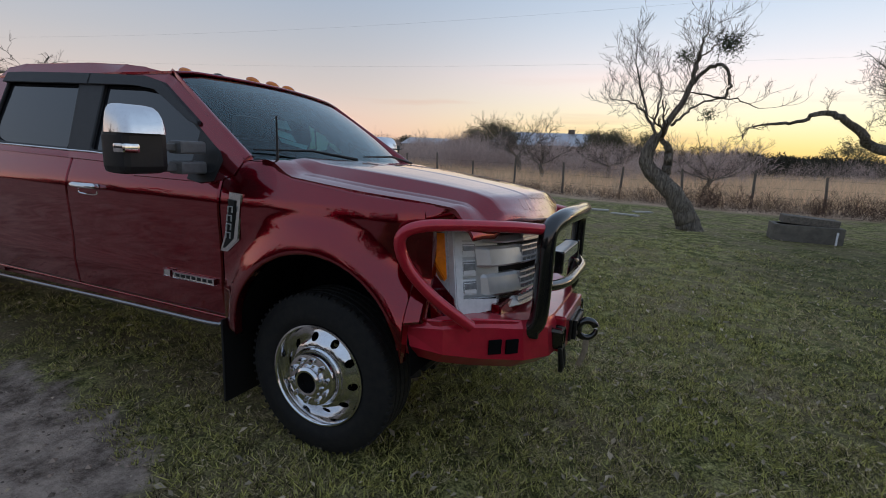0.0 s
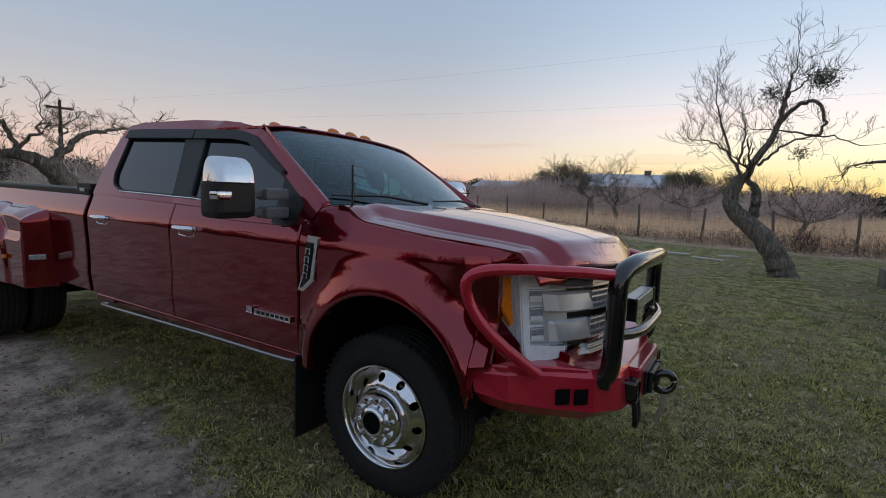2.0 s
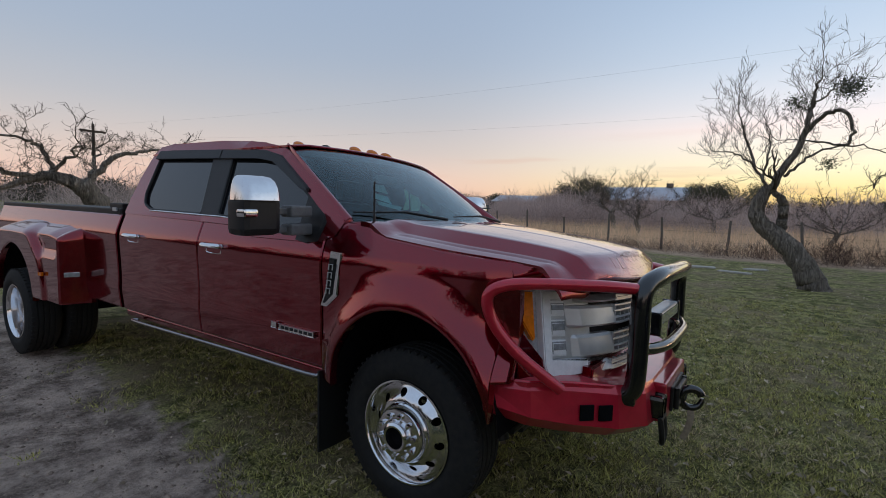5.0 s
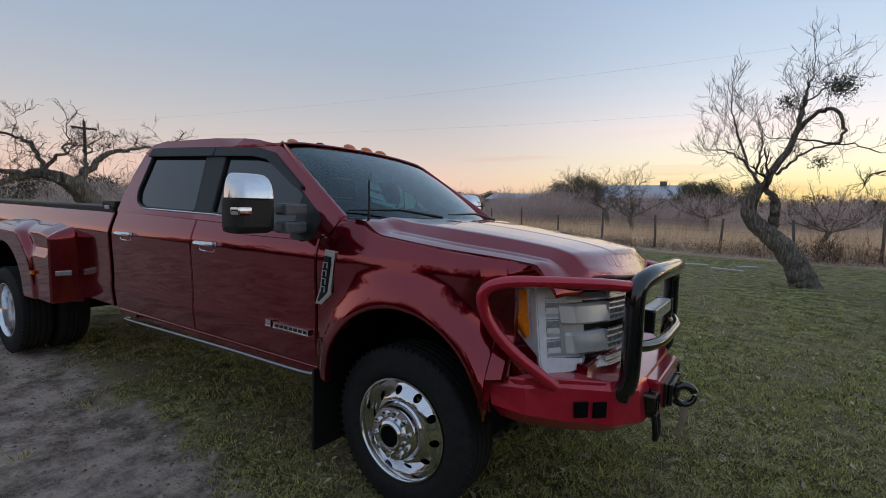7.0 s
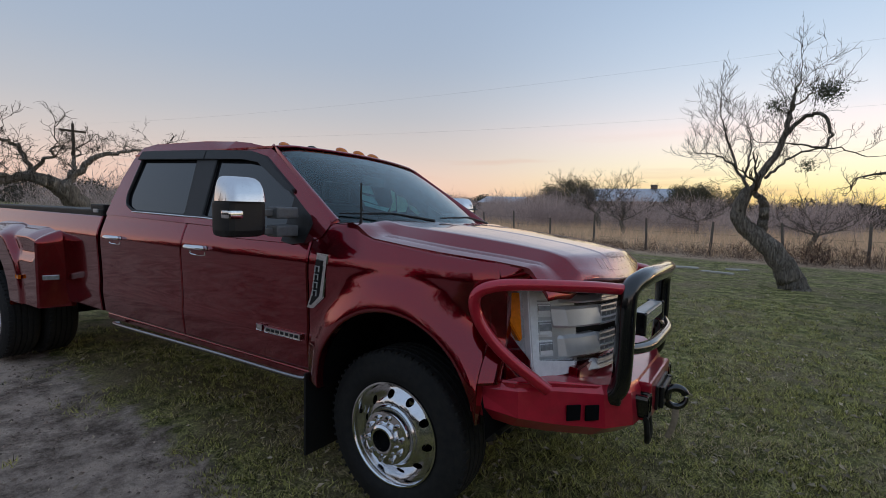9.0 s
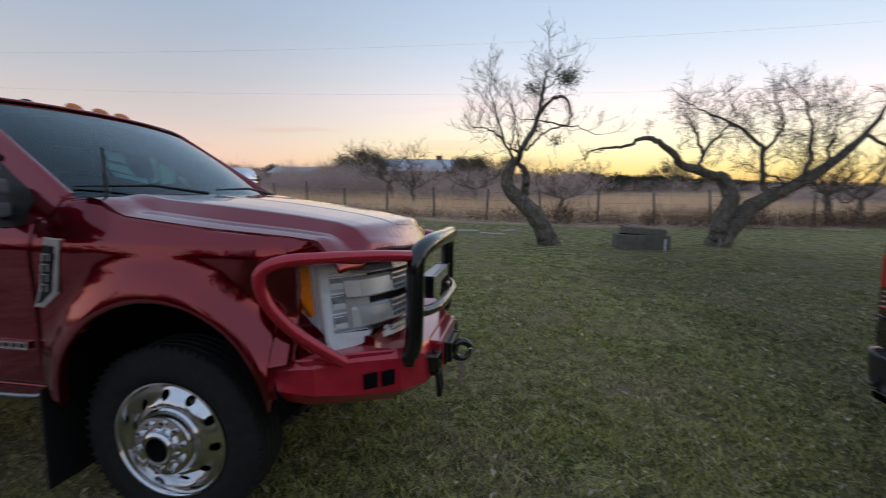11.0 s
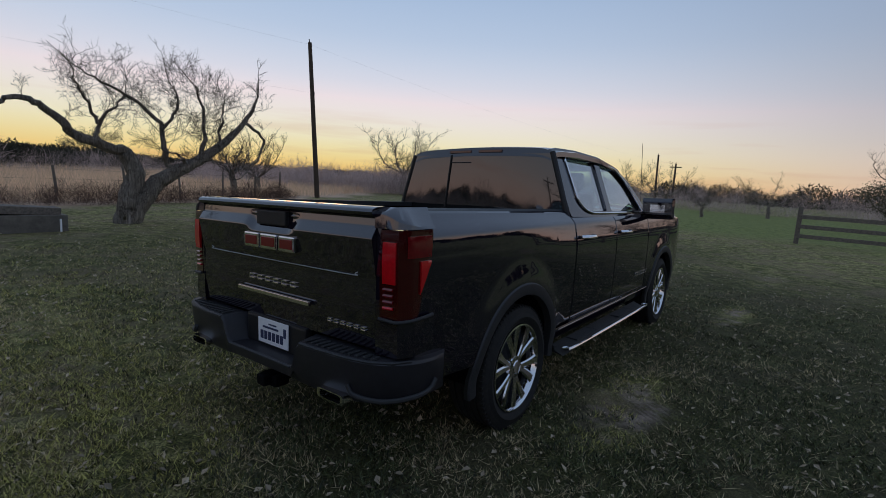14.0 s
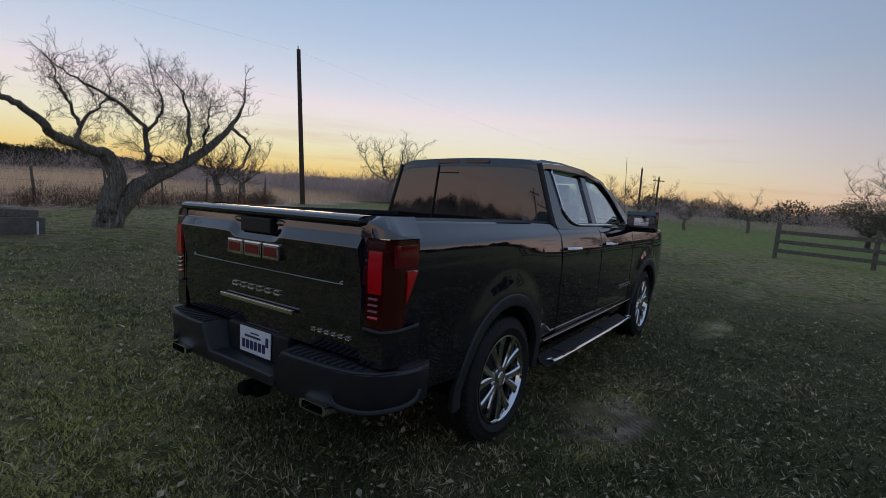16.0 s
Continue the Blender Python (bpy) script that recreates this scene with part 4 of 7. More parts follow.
# wheels: outward is -y
def sector_disc(bm, n, r0, r1, rh, hole, depth, thick):
    """A disc from radius r0 to r1 with n round holes of radius hole at radius rh; depth(r) gives its dish."""
    k = 24
    for q in range(n):
        a0 = 2 * math.pi * q / n
        half = math.pi / n
        circ, edge, circb = [], [], []
        for i in range(k):
            th = 2 * math.pi * i / k
            cx, cy = math.cos(th), math.sin(th)
            rr, aa = rh + hole * cx, hole * cy / rh
            circ.append((rr, aa))
            m = max(abs(cx), abs(cy))
            ux, uy = cx / m, cy / m
            edge.append((rh + ((r1 - rh) if ux > 0 else (rh - r0)) * ux, half * uy))

        def co(p, d=0.0):
            return Vector((p[0] * math.cos(a0 + p[1]), depth(p[0]) + d, p[0] * math.sin(a0 + p[1])))

        A = [bm.verts.new(co(p)) for p in circ]
        B = [bm.verts.new(co(((p[0] + e[0]) / 2, (p[1] + e[1]) / 2))) for p, e in zip(circ, edge)]
        C = [bm.verts.new(co(p)) for p in edge]
        D = [bm.verts.new(co(p, thick)) for p in circ]
        for i in range(k):
            j = (i + 1) % k
            bm.faces.new((A[i], A[j], B[j], B[i]))
            bm.faces.new((B[i], B[j], C[j], C[i]))
            bm.faces.new((D[i], D[j], A[j], A[i]))


def tread_tyre(r, w, rim_r, blocks=60):
    """A tyre with rounded shoulders, raised rim bead, grooves and shoulder blocks."""
    bm = BM()
    prof = [(rim_r - 0.01, 0.03), (rim_r, 0.004), (rim_r + 0.012, -0.012), (rim_r + 0.05, -0.028), ((r + rim_r) / 2, -0.022), (r - 0.05, -0.016), (r - 0.047, -0.014), (r - 0.02, -0.006), (r - 0.006, 0.006), (r, 0.028)]
    for g in range(4):
        c = 0.028 + (w - 0.056) * (g + 0.5) / 4
        prof += [(r + 0.001, c - 0.007), (r - 0.011, c - 0.005), (r - 0.011, c + 0.005), (r + 0.001, c + 0.007)]
    prof += [(r, w - 0.028), (r - 0.006, w - 0.006), (r - 0.03, w + 0.02), ((r + rim_r) / 2, w + 0.034), (rim_r, w - 0.004), (rim_r - 0.01, w - 0.03)]
    lathe(bm, prof, 96, None, True)
    for k in range(blocks):
        a = 2 * math.pi * k / blocks
        m = Matrix.Rotation(a, 4, "Y")
        box(bm, r - 0.022, r + 0.004, -0.001, 0.026, -0.0065, 0.0065, 0, m)
    return bm


def truck_wheel(place, turn, deep=False):
    """A polished ten-hole wheel with hub, nuts and tyre. The rim is the part, the rest its pieces."""
    bm = BM()
    d0 = 0.035 if not deep else 0.12
    lathe(bm, [(0.279, 0.002), (0.277, -0.014), (0.268, -0.016), (0.258, -0.004), (0.252, 0.02), (0.246, d0), (0.243, d0 + 0.01), (0.25, 0.22), (0.27, 0.23), (0.272, 0.02)], 64, None, True)
    dish = (lambda r: d0 + 0.012 - 0.05 * soft((0.245 - r) / 0.09)) if not deep else (lambda r: d0 + 0.02 + 0.03 * soft((0.245 - r) / 0.09))
    sector_disc(bm, 10, 0.135, 0.2455, 0.203, 0.021, dish, 0.03)
    w = part("wheel", bm, M_ALLOY, red, "polished ten-hole alloy truck wheel", 30)
    w.matrix_basis = place @ pose(0, 0, 0, 0, turn, 0)
    part("tyre", tread_tyre(0.438, 0.235, 0.275), M_RUBBER, w, "black road tyre with ribbed tread")
    bm = BM()
    e = dish(0.14)
    lathe(bm, [(0.160, e + 0.010), (0.158, e - 0.012), (0.150, e - 0.020), (0.147, e - 0.040), (0.138, e - 0.054), (0.126, e - 0.058), (0.088, e - 0.058), (0.082, e - 0.064), (0.078, e - 0.085), (0.066, e - 0.094), (0.056, e - 0.092), (0.053, e - 0.06), (0.051, e - 0.02)], 48)
    part("hub_cover", bm, M_ALLOY, w, "chrome hub cover", 30)
    bm = BM()
    lathe(bm, [(0.053, e - 0.05), (0.03, e - 0.055), (0.002, e - 0.055), (0.002, e - 0.02), (0.052, e - 0.02)], 24)
    part("hub_bore", bm, M_DARK, w)
    for k in range(10):
        a = 2 * math.pi * (k + 0.5) / 10
        bm = BM()
        lathe(bm, [(0.0155, e - 0.05), (0.0155, e - 0.074), (0.012, e - 0.083), (0.003, e - 0.086)], 10, pose(0.110 * math.cos(a), 0, 0.110 * math.sin(a)))
        part("lug_nut", bm, M_CHROME, w)
    bm = BM()
    lathe(bm, [(0.16, d0 + 0.06), (0.235, d0 + 0.06), (0.235, d0 + 0.09), (0.16, d0 + 0.09)], 32, None, True)
    part("brake_drum", bm, M_DARK, w)
    return w


truck_wheel(pose(-0.005, -0.915, 0.440), 8)
truck_wheel(pose(-0.005, 0.915, 0.440, 0, 0, 180), 20)
for s in (-1, 1):
    truck_wheel(pose(-4.82, s * 1.24, 0.425, 0, 0, 0 if s < 0 else 180), 13, True)
    bm = tread_tyre(0.438, 0.235, 0.275)
    ob = part("inner_tyre", bm, M_RUBBER, red)
    ob.matrix_basis = pose(-4.82, s * 0.92, 0.425, 0, 0, 0 if s < 0 else 180)


# grille
def grille_x(y):
    return 0.935 - 0.16 * (abs(y) / 0.61) ** 2.6


bm = BM()
sheet(bm, lin(-0.64, 0.64, 21), lin(0.82, 1.26, 3), lambda y, z: Vector((grille_x(y) - 0.07, y, z)), 0.03, (-1, 0, 0))
grille = part("grille", bm, M_PLASTIC, red, "black grille with wide satin bars")
for z0, z1, e in ((1.075, 1.178, 0.595), (0.925, 1.035, 0.595), (1.195, 1.230, 0.54), (0.840, 0.895, 0.53)):
    for s in (-1, 1):
        bm = BM()
        rings = []
        for y, o in ((0.36, 0), (0.40, 0), (0.44, 0), (0.48, 0), (0.51, 0), (e - 0.012, 0), (e, -0.010), (e + 0.028, -0.055)):
            x = grille_x(min(y, e)) + o
            rings.append([(x - 0.05, s * y, z0), (x - 0.012, s * y, z0), (x + 0.004, s * y, z0 + 0.012), (x - 0.016, s * y, z1 - 0.014), (x - 0.030, s * y, z1), (x - 0.06, s * y, z1)])
        strip(bm, rings)
        part("grille_bar", bm, M_SATIN, grille, "satin silver grille bar", 30)
    # open mesh towards the centre
    bm = BM()
    for z in (z0 + 0.006, (z0 + z1) / 2 - (z1 - z0) / 6, (z0 + z1) / 2 + (z1 - z0) / 6, z1 - 0.006):
        tube(bm, [(grille_x(y) - 0.008, y, z) for y in lin(-0.37, 0.37, 13)], 0.007, 6)
    for y in lin(-0.36, 0.36, 16):
        box(bm, grille_x(y) - 0.03, grille_x(y) - 0.004, y - 0.005, y + 0.005, z0, z1, 0)
    part("grille_mesh", bm, M_SATIN, grille, "", 30)
bm = BM()
lathe(bm, [(0.002, -0.02), (0.10, -0.018), (0.115, -0.008), (0.118, 0.01), (0.002, 0.012)], 32, pose(0.93, 0, 1.07, 0, 0, 90) @ Matrix.Diagonal((1.25, 1, 0.6, 1)))
part("grille_emblem", bm, M_CHROME, grille, "plain oval emblem")

# plate bumper, folded from flat faces
PLAN = [(0.50, 0.985), (0.70, 0.930), (0.83, 0.790), (1.00, 0.610), (1.09, 0.44), (1.11, 0.30)]
PLAN = [(x, -y) for x, y in PLAN] + [(x, y) for x, y in reversed(PLAN)]
TOPZ = {0.50: 0.862, 0.70: 0.868, 0.83: 0.862, 1.00: 0.835, 1.09: 0.815, 1.11: 0.812}
LOWZ = {0.50: 0.690, 0.70: 0.655, 0.83: 0.615, 1.00: 0.580, 1.09: 0.565, 1.11: 0.565}
bm = BM()
rings = []
for x, y in PLAN:
    t, b = TOPZ[x], LOWZ[x]
    k = 1 - 0.09 / max(0.3, math.hypot(x, y))
    rings.append([(x * 0.86, y * 0.86, t + 0.005), (x * 0.965, y * 0.965, t), (x * 0.982, y * 0.982, t - 0.040), (x, y, b + 0.06), (x * 0.93, y * 0.95, b), (x * 0.80, y * 0.85, b + 0.03)])
strip(bm, rings)
bumper = part("plate_bumper", bm, M_REDCOAT, red, "red folded steel bumper", 12, True)
for s in (-1, 1):
    for f in (0.42, 0.80):
        a, b = Vector((0.83, s * 0.790, 0.73)), Vector((1.00, s * 0.610, 0.715))
        c = a.lerp(b, f - 0.10)
        t = (b - a).normalized()
        m = Matrix.Translation(c) @ Matrix.Rotation(math.atan2(t.y, t.x), 4, "Z")
        # thin dark plate instead of a cut pocket; its shade is in the colour
        bm = BM()
        box(bm, -0.034, 0.034, -0.005, 0.005, -0.036, 0.036, 0.002, m)
        part("lamp_hole", bm, M_DARK, bumper, "flush dark square painted for a shaded lamp pocket")
# winch tray opening and its frame
bm = BM()
box(bm, 1.02, 1.14, -0.30, 0.30, 0.60, 0.80, 0.012)
part("winch_tray", bm, M_REDCOAT, bumper)
plan_x = curve([(y, x) for x, y in PLAN])
plan_t = curve([(y, TOPZ[x]) for x, y in PLAN])
part("bumper_top", sheet(BM(), lin(-0.93, 0.93, 31), lin(0, 1, 6), lambda y, v: Vector((0.50 + (plan_x(y) * 0.962 - 0.50) * v, y * 0.99, plan_t(y) - 0.004 - 0.018 * (1 - v))), 0.02), M_REDCOAT, bumper, "", 20)
bm = BM()
box(bm, 1.135, 1.155, -0.17, 0.17, 0.625, 0.755, 0.008)
for z in (0.655, 0.725):
    tube(bm, [(1.165, -0.12, z), (1.165, 0.12, z)], 0.016, 10)
for y in (-0.13, 0.13):
    tube(bm, [(1.165, y, 0.635), (1.165, y, 0.745)], 0.014, 10)
part("fairlead", bm, M_STEEL, bumper, "dark roller fairlead")
bm = BM()
ring = [(1.222 + 0.050 * math.cos(a), -0.02 + 0.02 * math.cos(a), 0.672 + 0.052 * math.sin(a)) for a in lin(0.4, 2 * math.pi + 0.1, 22)]
tube(bm, ring, [0.022] * 14 + [0.020, 0.019, 0.018, 0.017, 0.016, 0.015, 0.013, 0.010], 10)
tube(bm, [(1.15, -0.02, 0.70), (1.185, -0.02, 0.695)], 0.026, 10)
part("winch_hook", bm, M_POWDER, bumper, "black winch hook")
bm = BM()
tube(bm, smooth_path([(1.222, -0.02, 0.63), (1.226, -0.025, 0.56), (1.215, -0.03, 0.50), (1.195, -0.035, 0.445)], 5), [0.022] * 16, 8, 0.45)
part("hook_strap", bm, M_STRAP, bumper, "frayed tan pull strap")
for s in (-1, 1):
    bm = BM()
    box(bm, 1.06, 1.145, s * 0.30 - 0.012, s * 0.30 + 0.012, 0.645, 0.755, 0.02)
    box(bm, 1.06, 1.145, s * 0.37 - 0.012, s * 0.37 + 0.012, 0.645, 0.755, 0.02)
    part("shackle_mount", bm, M_POWDER, bumper)
    bm = BM()
    tube(bm, smooth_path([(1.135, s * 0.30, 0.64), (1.145, s * 0.302, 0.56), (1.14, s * 0.335, 0.515), (1.145, s * 0.368, 0.56), (1.135, s * 0.37, 0.64)], 5), 0.014, 8)
    tube(bm, [(1.135, s * 0.28, 0.645), (1.135, s * 0.39, 0.645)], 0.012, 8)
    part("shackle", bm, M_STEEL, bumper)

# grille guard
bm = BM()
tube(bm, smooth_path([(0.98, -0.535, 0.765), (1.035, -0.535, 0.83), (1.045, -0.535, 1.02), (1.045, -0.53, 1.22), (1.055, -0.50, 1.295), (1.085, -0.40, 1.335), (1.10, -0.25, 1.345), (1.105, 0.0, 1.345), (1.10, 0.25, 1.345), (1.085, 0.40, 1.335), (1.055, 0.50, 1.295), (1.045, 0.53, 1.22), (1.045, 0.535, 1.02), (1.035, 0.535, 0.83), (0.98, 0.535, 0.765)], 6), 0.045, 16)
guard = part("grille_guard", bm, M_POWDER, red, "black tubular grille guard with red side hoops")
bm = BM()
tube(bm, smooth_path([(1.045, -0.52, 1.005), (1.09, -0.40, 0.995), (1.125, -0.25, 0.995), (1.13, 0.0, 0.995), (1.125, 0.25, 0.995), (1.09, 0.40, 1.0), (1.045, 0.52, 1.01)], 6), 0.028, 14)
part("cross_tube", bm, M_POWDER, guard)
for s in (-1, 1):
    bm = BM()
    tube(bm, smooth_path([(1.03, s * 0.52, 1.285), (0.92, s * 0.68, 1.300), (0.72, s * 0.91, 1.308), (0.60, s * 1.00, 1.300), (0.535, s * 1.035, 1.265), (0.525, s * 1.035, 1.20), (0.565, s * 1.01, 1.10), (0.66, s * 0.955, 0.98), (0.80, s * 0.85, 0.845)], 6), 0.027, 14)
    part("side_hoop", bm, M_REDCOAT, guard, "red painted headlight hoop")
    bm = BM()
    box(bm, 0.94, 1.05, s * 0.535 - 0.035, s * 0.535 + 0.035, 0.74, 0.80, 0.015)
    part("guard_foot", bm, M_POWDER, guard)
bm = BM()
box(bm, 1.01, 1.085, -0.27, 0.27, 1.07, 1.145, 0.012)
lightbar = part("light_bar", bm, M_SATIN, red, "slim LED light bar behind the guard")
bm = BM()
box(bm, 1.083, 1.09, -0.25, 0.25, 1.08, 1.135, 0.003)
part("light_bar_lens", bm, M_LENS, lightbar)
for s in (-1, 1):
    bm = BM()
    box(bm, 1.0, 1.095, s * 0.275 - 0.014, s * 0.275 + 0.014, 1.03, 1.15, 0.01)
    part("light_bar_bracket", bm, M_POWDER, lightbar)

# the ground falls away a little: the far side of the truck stands lower
SLANT = 0.035
for ob in red.children_recursive:
    if ob.parent == red and ob.matrix_basis.translation.length > 0.2:
        ob.matrix_basis.translation.z -= SLANT * (ob.matrix_basis.translation.y + 0.95)
    elif ob.parent == red or ob.parent.matrix_basis.translation.length < 0.2:
        for v in ob.data.vertices:
            v.co.z -= SLANT * max(0.0, v.co.y + 0.95)

# ---------- black crew cab pickup ----------
blk = thing("pickup_truck", pose(5.05, 0.48, 0, 0, 0, 0.9) @ pose(0, -1.0, 0, -2.2, 0, 0) @ pose(0, 1.0, 0), "glossy black crew cab pickup seen from behind, on grass", "pickup truck")
K_SIDE = curve([(0.45, 0.95), (0.55, 0.972), (0.65, 0.985), (0.75, 0.992), (0.95, 0.998), (1.10, 1.007), (1.17, 1.0095), (1.20, 1.0095), (1.225, 1.0085), (1.25, 1.0062), (1.28, 1.0018), (1.31, 0.9962), (1.345, 0.988), (1.360, 0.981), (1.378, 0.964), (1.43, 0.918), (1.50, 0.864)])
K_RX, K_FX, K_CZ, K_R = -0.15, 3.46, 0.42, 0.50


def k_side(x, z):
    y = K_SIDE(z)
    for cx in (K_RX, K_FX):
        d = math.hypot(x - cx, max(z, 0.35) - K_CZ) - K_R
        y += 0.030 * soft(1 - (d - 0.03) / 0.22)
    y += float(np.interp(z, [1.20, 1.25, 1.345, 1.385, 1.47], [0, 0.003, 0.019, 0.019, 0])) * (1 - soft((x + 0.55) / 1.25))
    y -= 0.012 * soft((-1.0 - x) / 0.45) ** 2
    y -= 0.014 * soft((x + 0.1) / 0.9) * max(0.0, min(1.0, (z - 0.99) / 0.27)) ** 1.4
    y -= 0.06 * soft((x - 4.1) / 0.6)
    return y


def k_glass(x, z):
    return 0.925 - (z - 1.43) * 0.42


K_TOP = curve([(-1.4, 1.470), (0.75, 1.442)])
for s in (-1, 1):
    part("bed_side", panel(BM(), arch_xs(-1.215, 0.725, K_RX, K_R, 24), arched(K_RX, K_CZ, K_R, lambda x: 0.56), K_TOP, k_side, s, 64, 0.07), M_BLACK, blk)
    rd = part("rear_door", panel(BM(), lin(0.735, 1.693, 14), lambda x: 0.53, lambda x: 1.425, k_side, s, 64, 0.05), M_BLACK, blk)
    fd = part("front_door", panel(BM(), lin(1.701, 2.78, 14), lambda x: 0.53, lambda x: 1.425 - 0.01 * (x - 1.9), k_side, s, 64, 0.05), M_BLACK, blk)
    part("front_fender", panel(BM(), arch_xs(2.788, 4.45, K_FX, K_R, 20), arched(K_FX, K_CZ, K_R, lambda x: 0.53), lambda x: 1.40 - 0.10 * soft((x - 3.4) / 1.2), k_side, s, 44, 0.05), M_BLACK, blk)
    part("rocker_panel", panel(BM(), lin(0.42, 2.95, 6), lambda x: 0.43, lambda x: 0.522, lambda x, z: K_SIDE(z) - 0.012, s, 4, 0.08), M_BLACK, blk)
    for d, x in ((rd, 0.925), (fd, 1.90)):
        bm = BM()
        tube(bm, smooth_path([(x - 0.11, s * 1.008, 1.238), (x - 0.08, s * 1.05, 1.240), (x + 0.08, s * 1.05, 1.238), (x + 0.11, s * 1.008, 1.236)], 5), 0.018, 10, 0.75)
        part("handle", bm, M_CHROME, d, "chrome door handle")
    for k in range(6):
        bm = BM()
        x = 2.40 + 0.076 * k
        y = K_SIDE(0.745)
        box(bm, x, x + 0.048, s * (y - 0.004), s * (y + 0.004), 0.727, 0.737, 0.001)
        box(bm, x, x + 0.048, s * (y - 0.004), s * (y + 0.004), 0.755, 0.765, 0.001)
        box(bm, x, x + 0.010, s * (y - 0.004), s * (y + 0.004), 0.727, 0.765, 0.001)
        part("letter_bar", bm, M_CHROME, fd)
    # wheel arch mouldings
    for cx in (K_RX, K_FX):
        bm = BM()
        rings = []
        for k in range(33):
            a = math.pi * (-0.04 + 1.08 * k / 32)
            ring = []
            for r, o in ((K_R - 0.012, -0.05), (K_R - 0.012, 0.004), (K_R + 0.015, 0.012), (K_R + 0.06, 0.010), (K_R + 0.068, 0.0), (K_R + 0.06, -0.03)):
                x, z = cx + r * math.cos(a), K_CZ + r * math.sin(a)
                ring.append((x, s * (k_side(x, max(z, 0.45)) + o), z))
            rings.append(ring)
        strip(bm, rings)
        part("wheel_arch_moulding", bm, M_TRIM, blk, "dark grey arch moulding")
        bm = BM()
        sheet(bm, lin(0, math.pi, 25), [s * 0.55, s * 0.99], lambda a, y: Vector((cx + 0.515 * math.cos(a), y, K_CZ + 0.515 * math.sin(a))), 0.01, (0, 0, 1))
        part("wheel_well", bm, M_DARK, blk)
    # step board with bright edge
    bm = BM()
    strip(bm, [[(x, s * 0.98, 0.38), (x, s * 1.08, 0.365), (x, s * (1.11 - o), 0.395), (x, s * (1.10 - o), 0.425), (x, s * 0.98, 0.435)] for x, o in ((0.40, 0.10), (0.52, 0.0), (1.5, 0.0), (2.36, 0.0), (2.48, 0.10))])
    step = part("running_board", bm, M_PLASTIC, blk, "black step board with chrome edge")
    bm = BM()
    tube(bm, smooth_path([(0.45, s * 1.03, 0.405), (0.50, s * 1.08, 0.412), (0.60, s * 1.118, 0.415), (2.36, s * 1.118, 0.415), (2.50, s * 1.06, 0.412)], 5), 0.012, 8)
    part("chrome_edge", bm, M_CHROME, step)
    for x in (0.85, 1.85):
        bm = BM()
        for k in range(6):
            box(bm, x - 0.2, x + 0.2, s * (0.995 + 0.016 * k), s * (1.004 + 0.016 * k), 0.426, 0.438, 0.002)
        part("step_pad", bm, M_TRIM, step)
    bm = BM()
    tube(bm, [(0.48, s * 0.992, 0.535), (1.7, s * 0.996, 0.54), (2.88, s * 0.994, 0.545)], 0.006, 8)
    part("sill_moulding", bm, M_DCHROME, blk, "thin chrome sill moulding")
    # cab side
    outer = rounded([(0.735, 1.40), (0.755, 1.66), (0.74, 1.88), (0.77, 1.945), (0.86, 1.965), (1.28, 1.975), (1.84, 1.955), (2.26, 1.885), (2.57, 1.73), (2.90, 1.42), (2.88, 1.38), (1.6, 1.38)], 0.03, 2)
    rear_hole = rounded([(1.010, 1.888), (1.67, 1.886), (1.60, 1.436), (1.20, 1.442), (1.07, 1.47), (0.985, 1.54)], 0.04, 3)
    front_hole = rounded([(1.80, 1.880), (2.20, 1.838), (2.43, 1.70), (2.64, 1.43), (1.71, 1.434)], 0.03, 3)
    part("cab_frame", framed(outer, [rear_hole, front_hole], k_glass, 0.07, s, 0.012), M_BLACK, blk, "", 30)
    part("rear_door_window", plate(BM(), [(0.96, 1.91), (1.72, 1.91), (1.66, 1.41), (0.96, 1.41)], lambda x, z: k_glass(x, z) - 0.02, 0.006, s, 0), M_SIDEGLASS, blk)
    part("front_door_window", plate(BM(), [(1.76, 1.90), (2.20, 1.86), (2.70, 1.45), (2.70, 1.41), (1.68, 1.41)], lambda x, z: k_glass(x, z) - 0.02, 0.006, s, 0), M_SIDEGLASS, blk)
    bm = BM()
    ring = rounded([(0.965, 1.905), (1.75, 1.905), (2.22, 1.856), (2.45, 1.715), (2.70, 1.412), (1.6, 1.418), (1.20, 1.424), (1.05, 1.455), (0.955, 1.535)], 0.05, 4)
    tube(bm, [(x, s * (k_glass(x, z) + 0.008), z) for x, z in ring + ring[:1]], 0.011, 8)
    part("window_surround", bm, M_CHROME, blk, "bright window surround")
    # mirror
    bm = BM()
    box(bm, 2.70, 2.82, s * 0.985, s * 1.190, 1.392, 1.520, 0.05)
    mir = part("door_mirror", bm, M_BLACK, blk, "black door mirror")
    bm = BM()
    box(bm, 2.693, 2.703, s * 1.02, s * 1.165, 1.412, 1.500, 0.004)
    part("mirror_glass", bm, M_CHROME, mir)
    bm = BM()
    box(bm, 2.71, 2.82, s * 0.90, s * 1.02, 1.385, 1.425, 0.012)
    part("mirror_arm", bm, M_PLASTIC, mir)
    # tail lamp, wrapping round the corner
    def corner(u, z, off=0.0, s=s):
        """u runs from the tailgate (0) round the corner and forward along the side (1)."""
        a = soft((u - 0.30) / 0.45) * math.pi / 2
        x = -1.345 + 0.03 * u + (0.0 if u < 0.45 else (u - 0.45) * 0.52) - off * math.cos(a)
        y = 0.845 + min(u, 0.55) * 0.295 + off * math.sin(a) - 0.012 * soft((u - .7) / .3)
        return Vector((x, s * y, z))

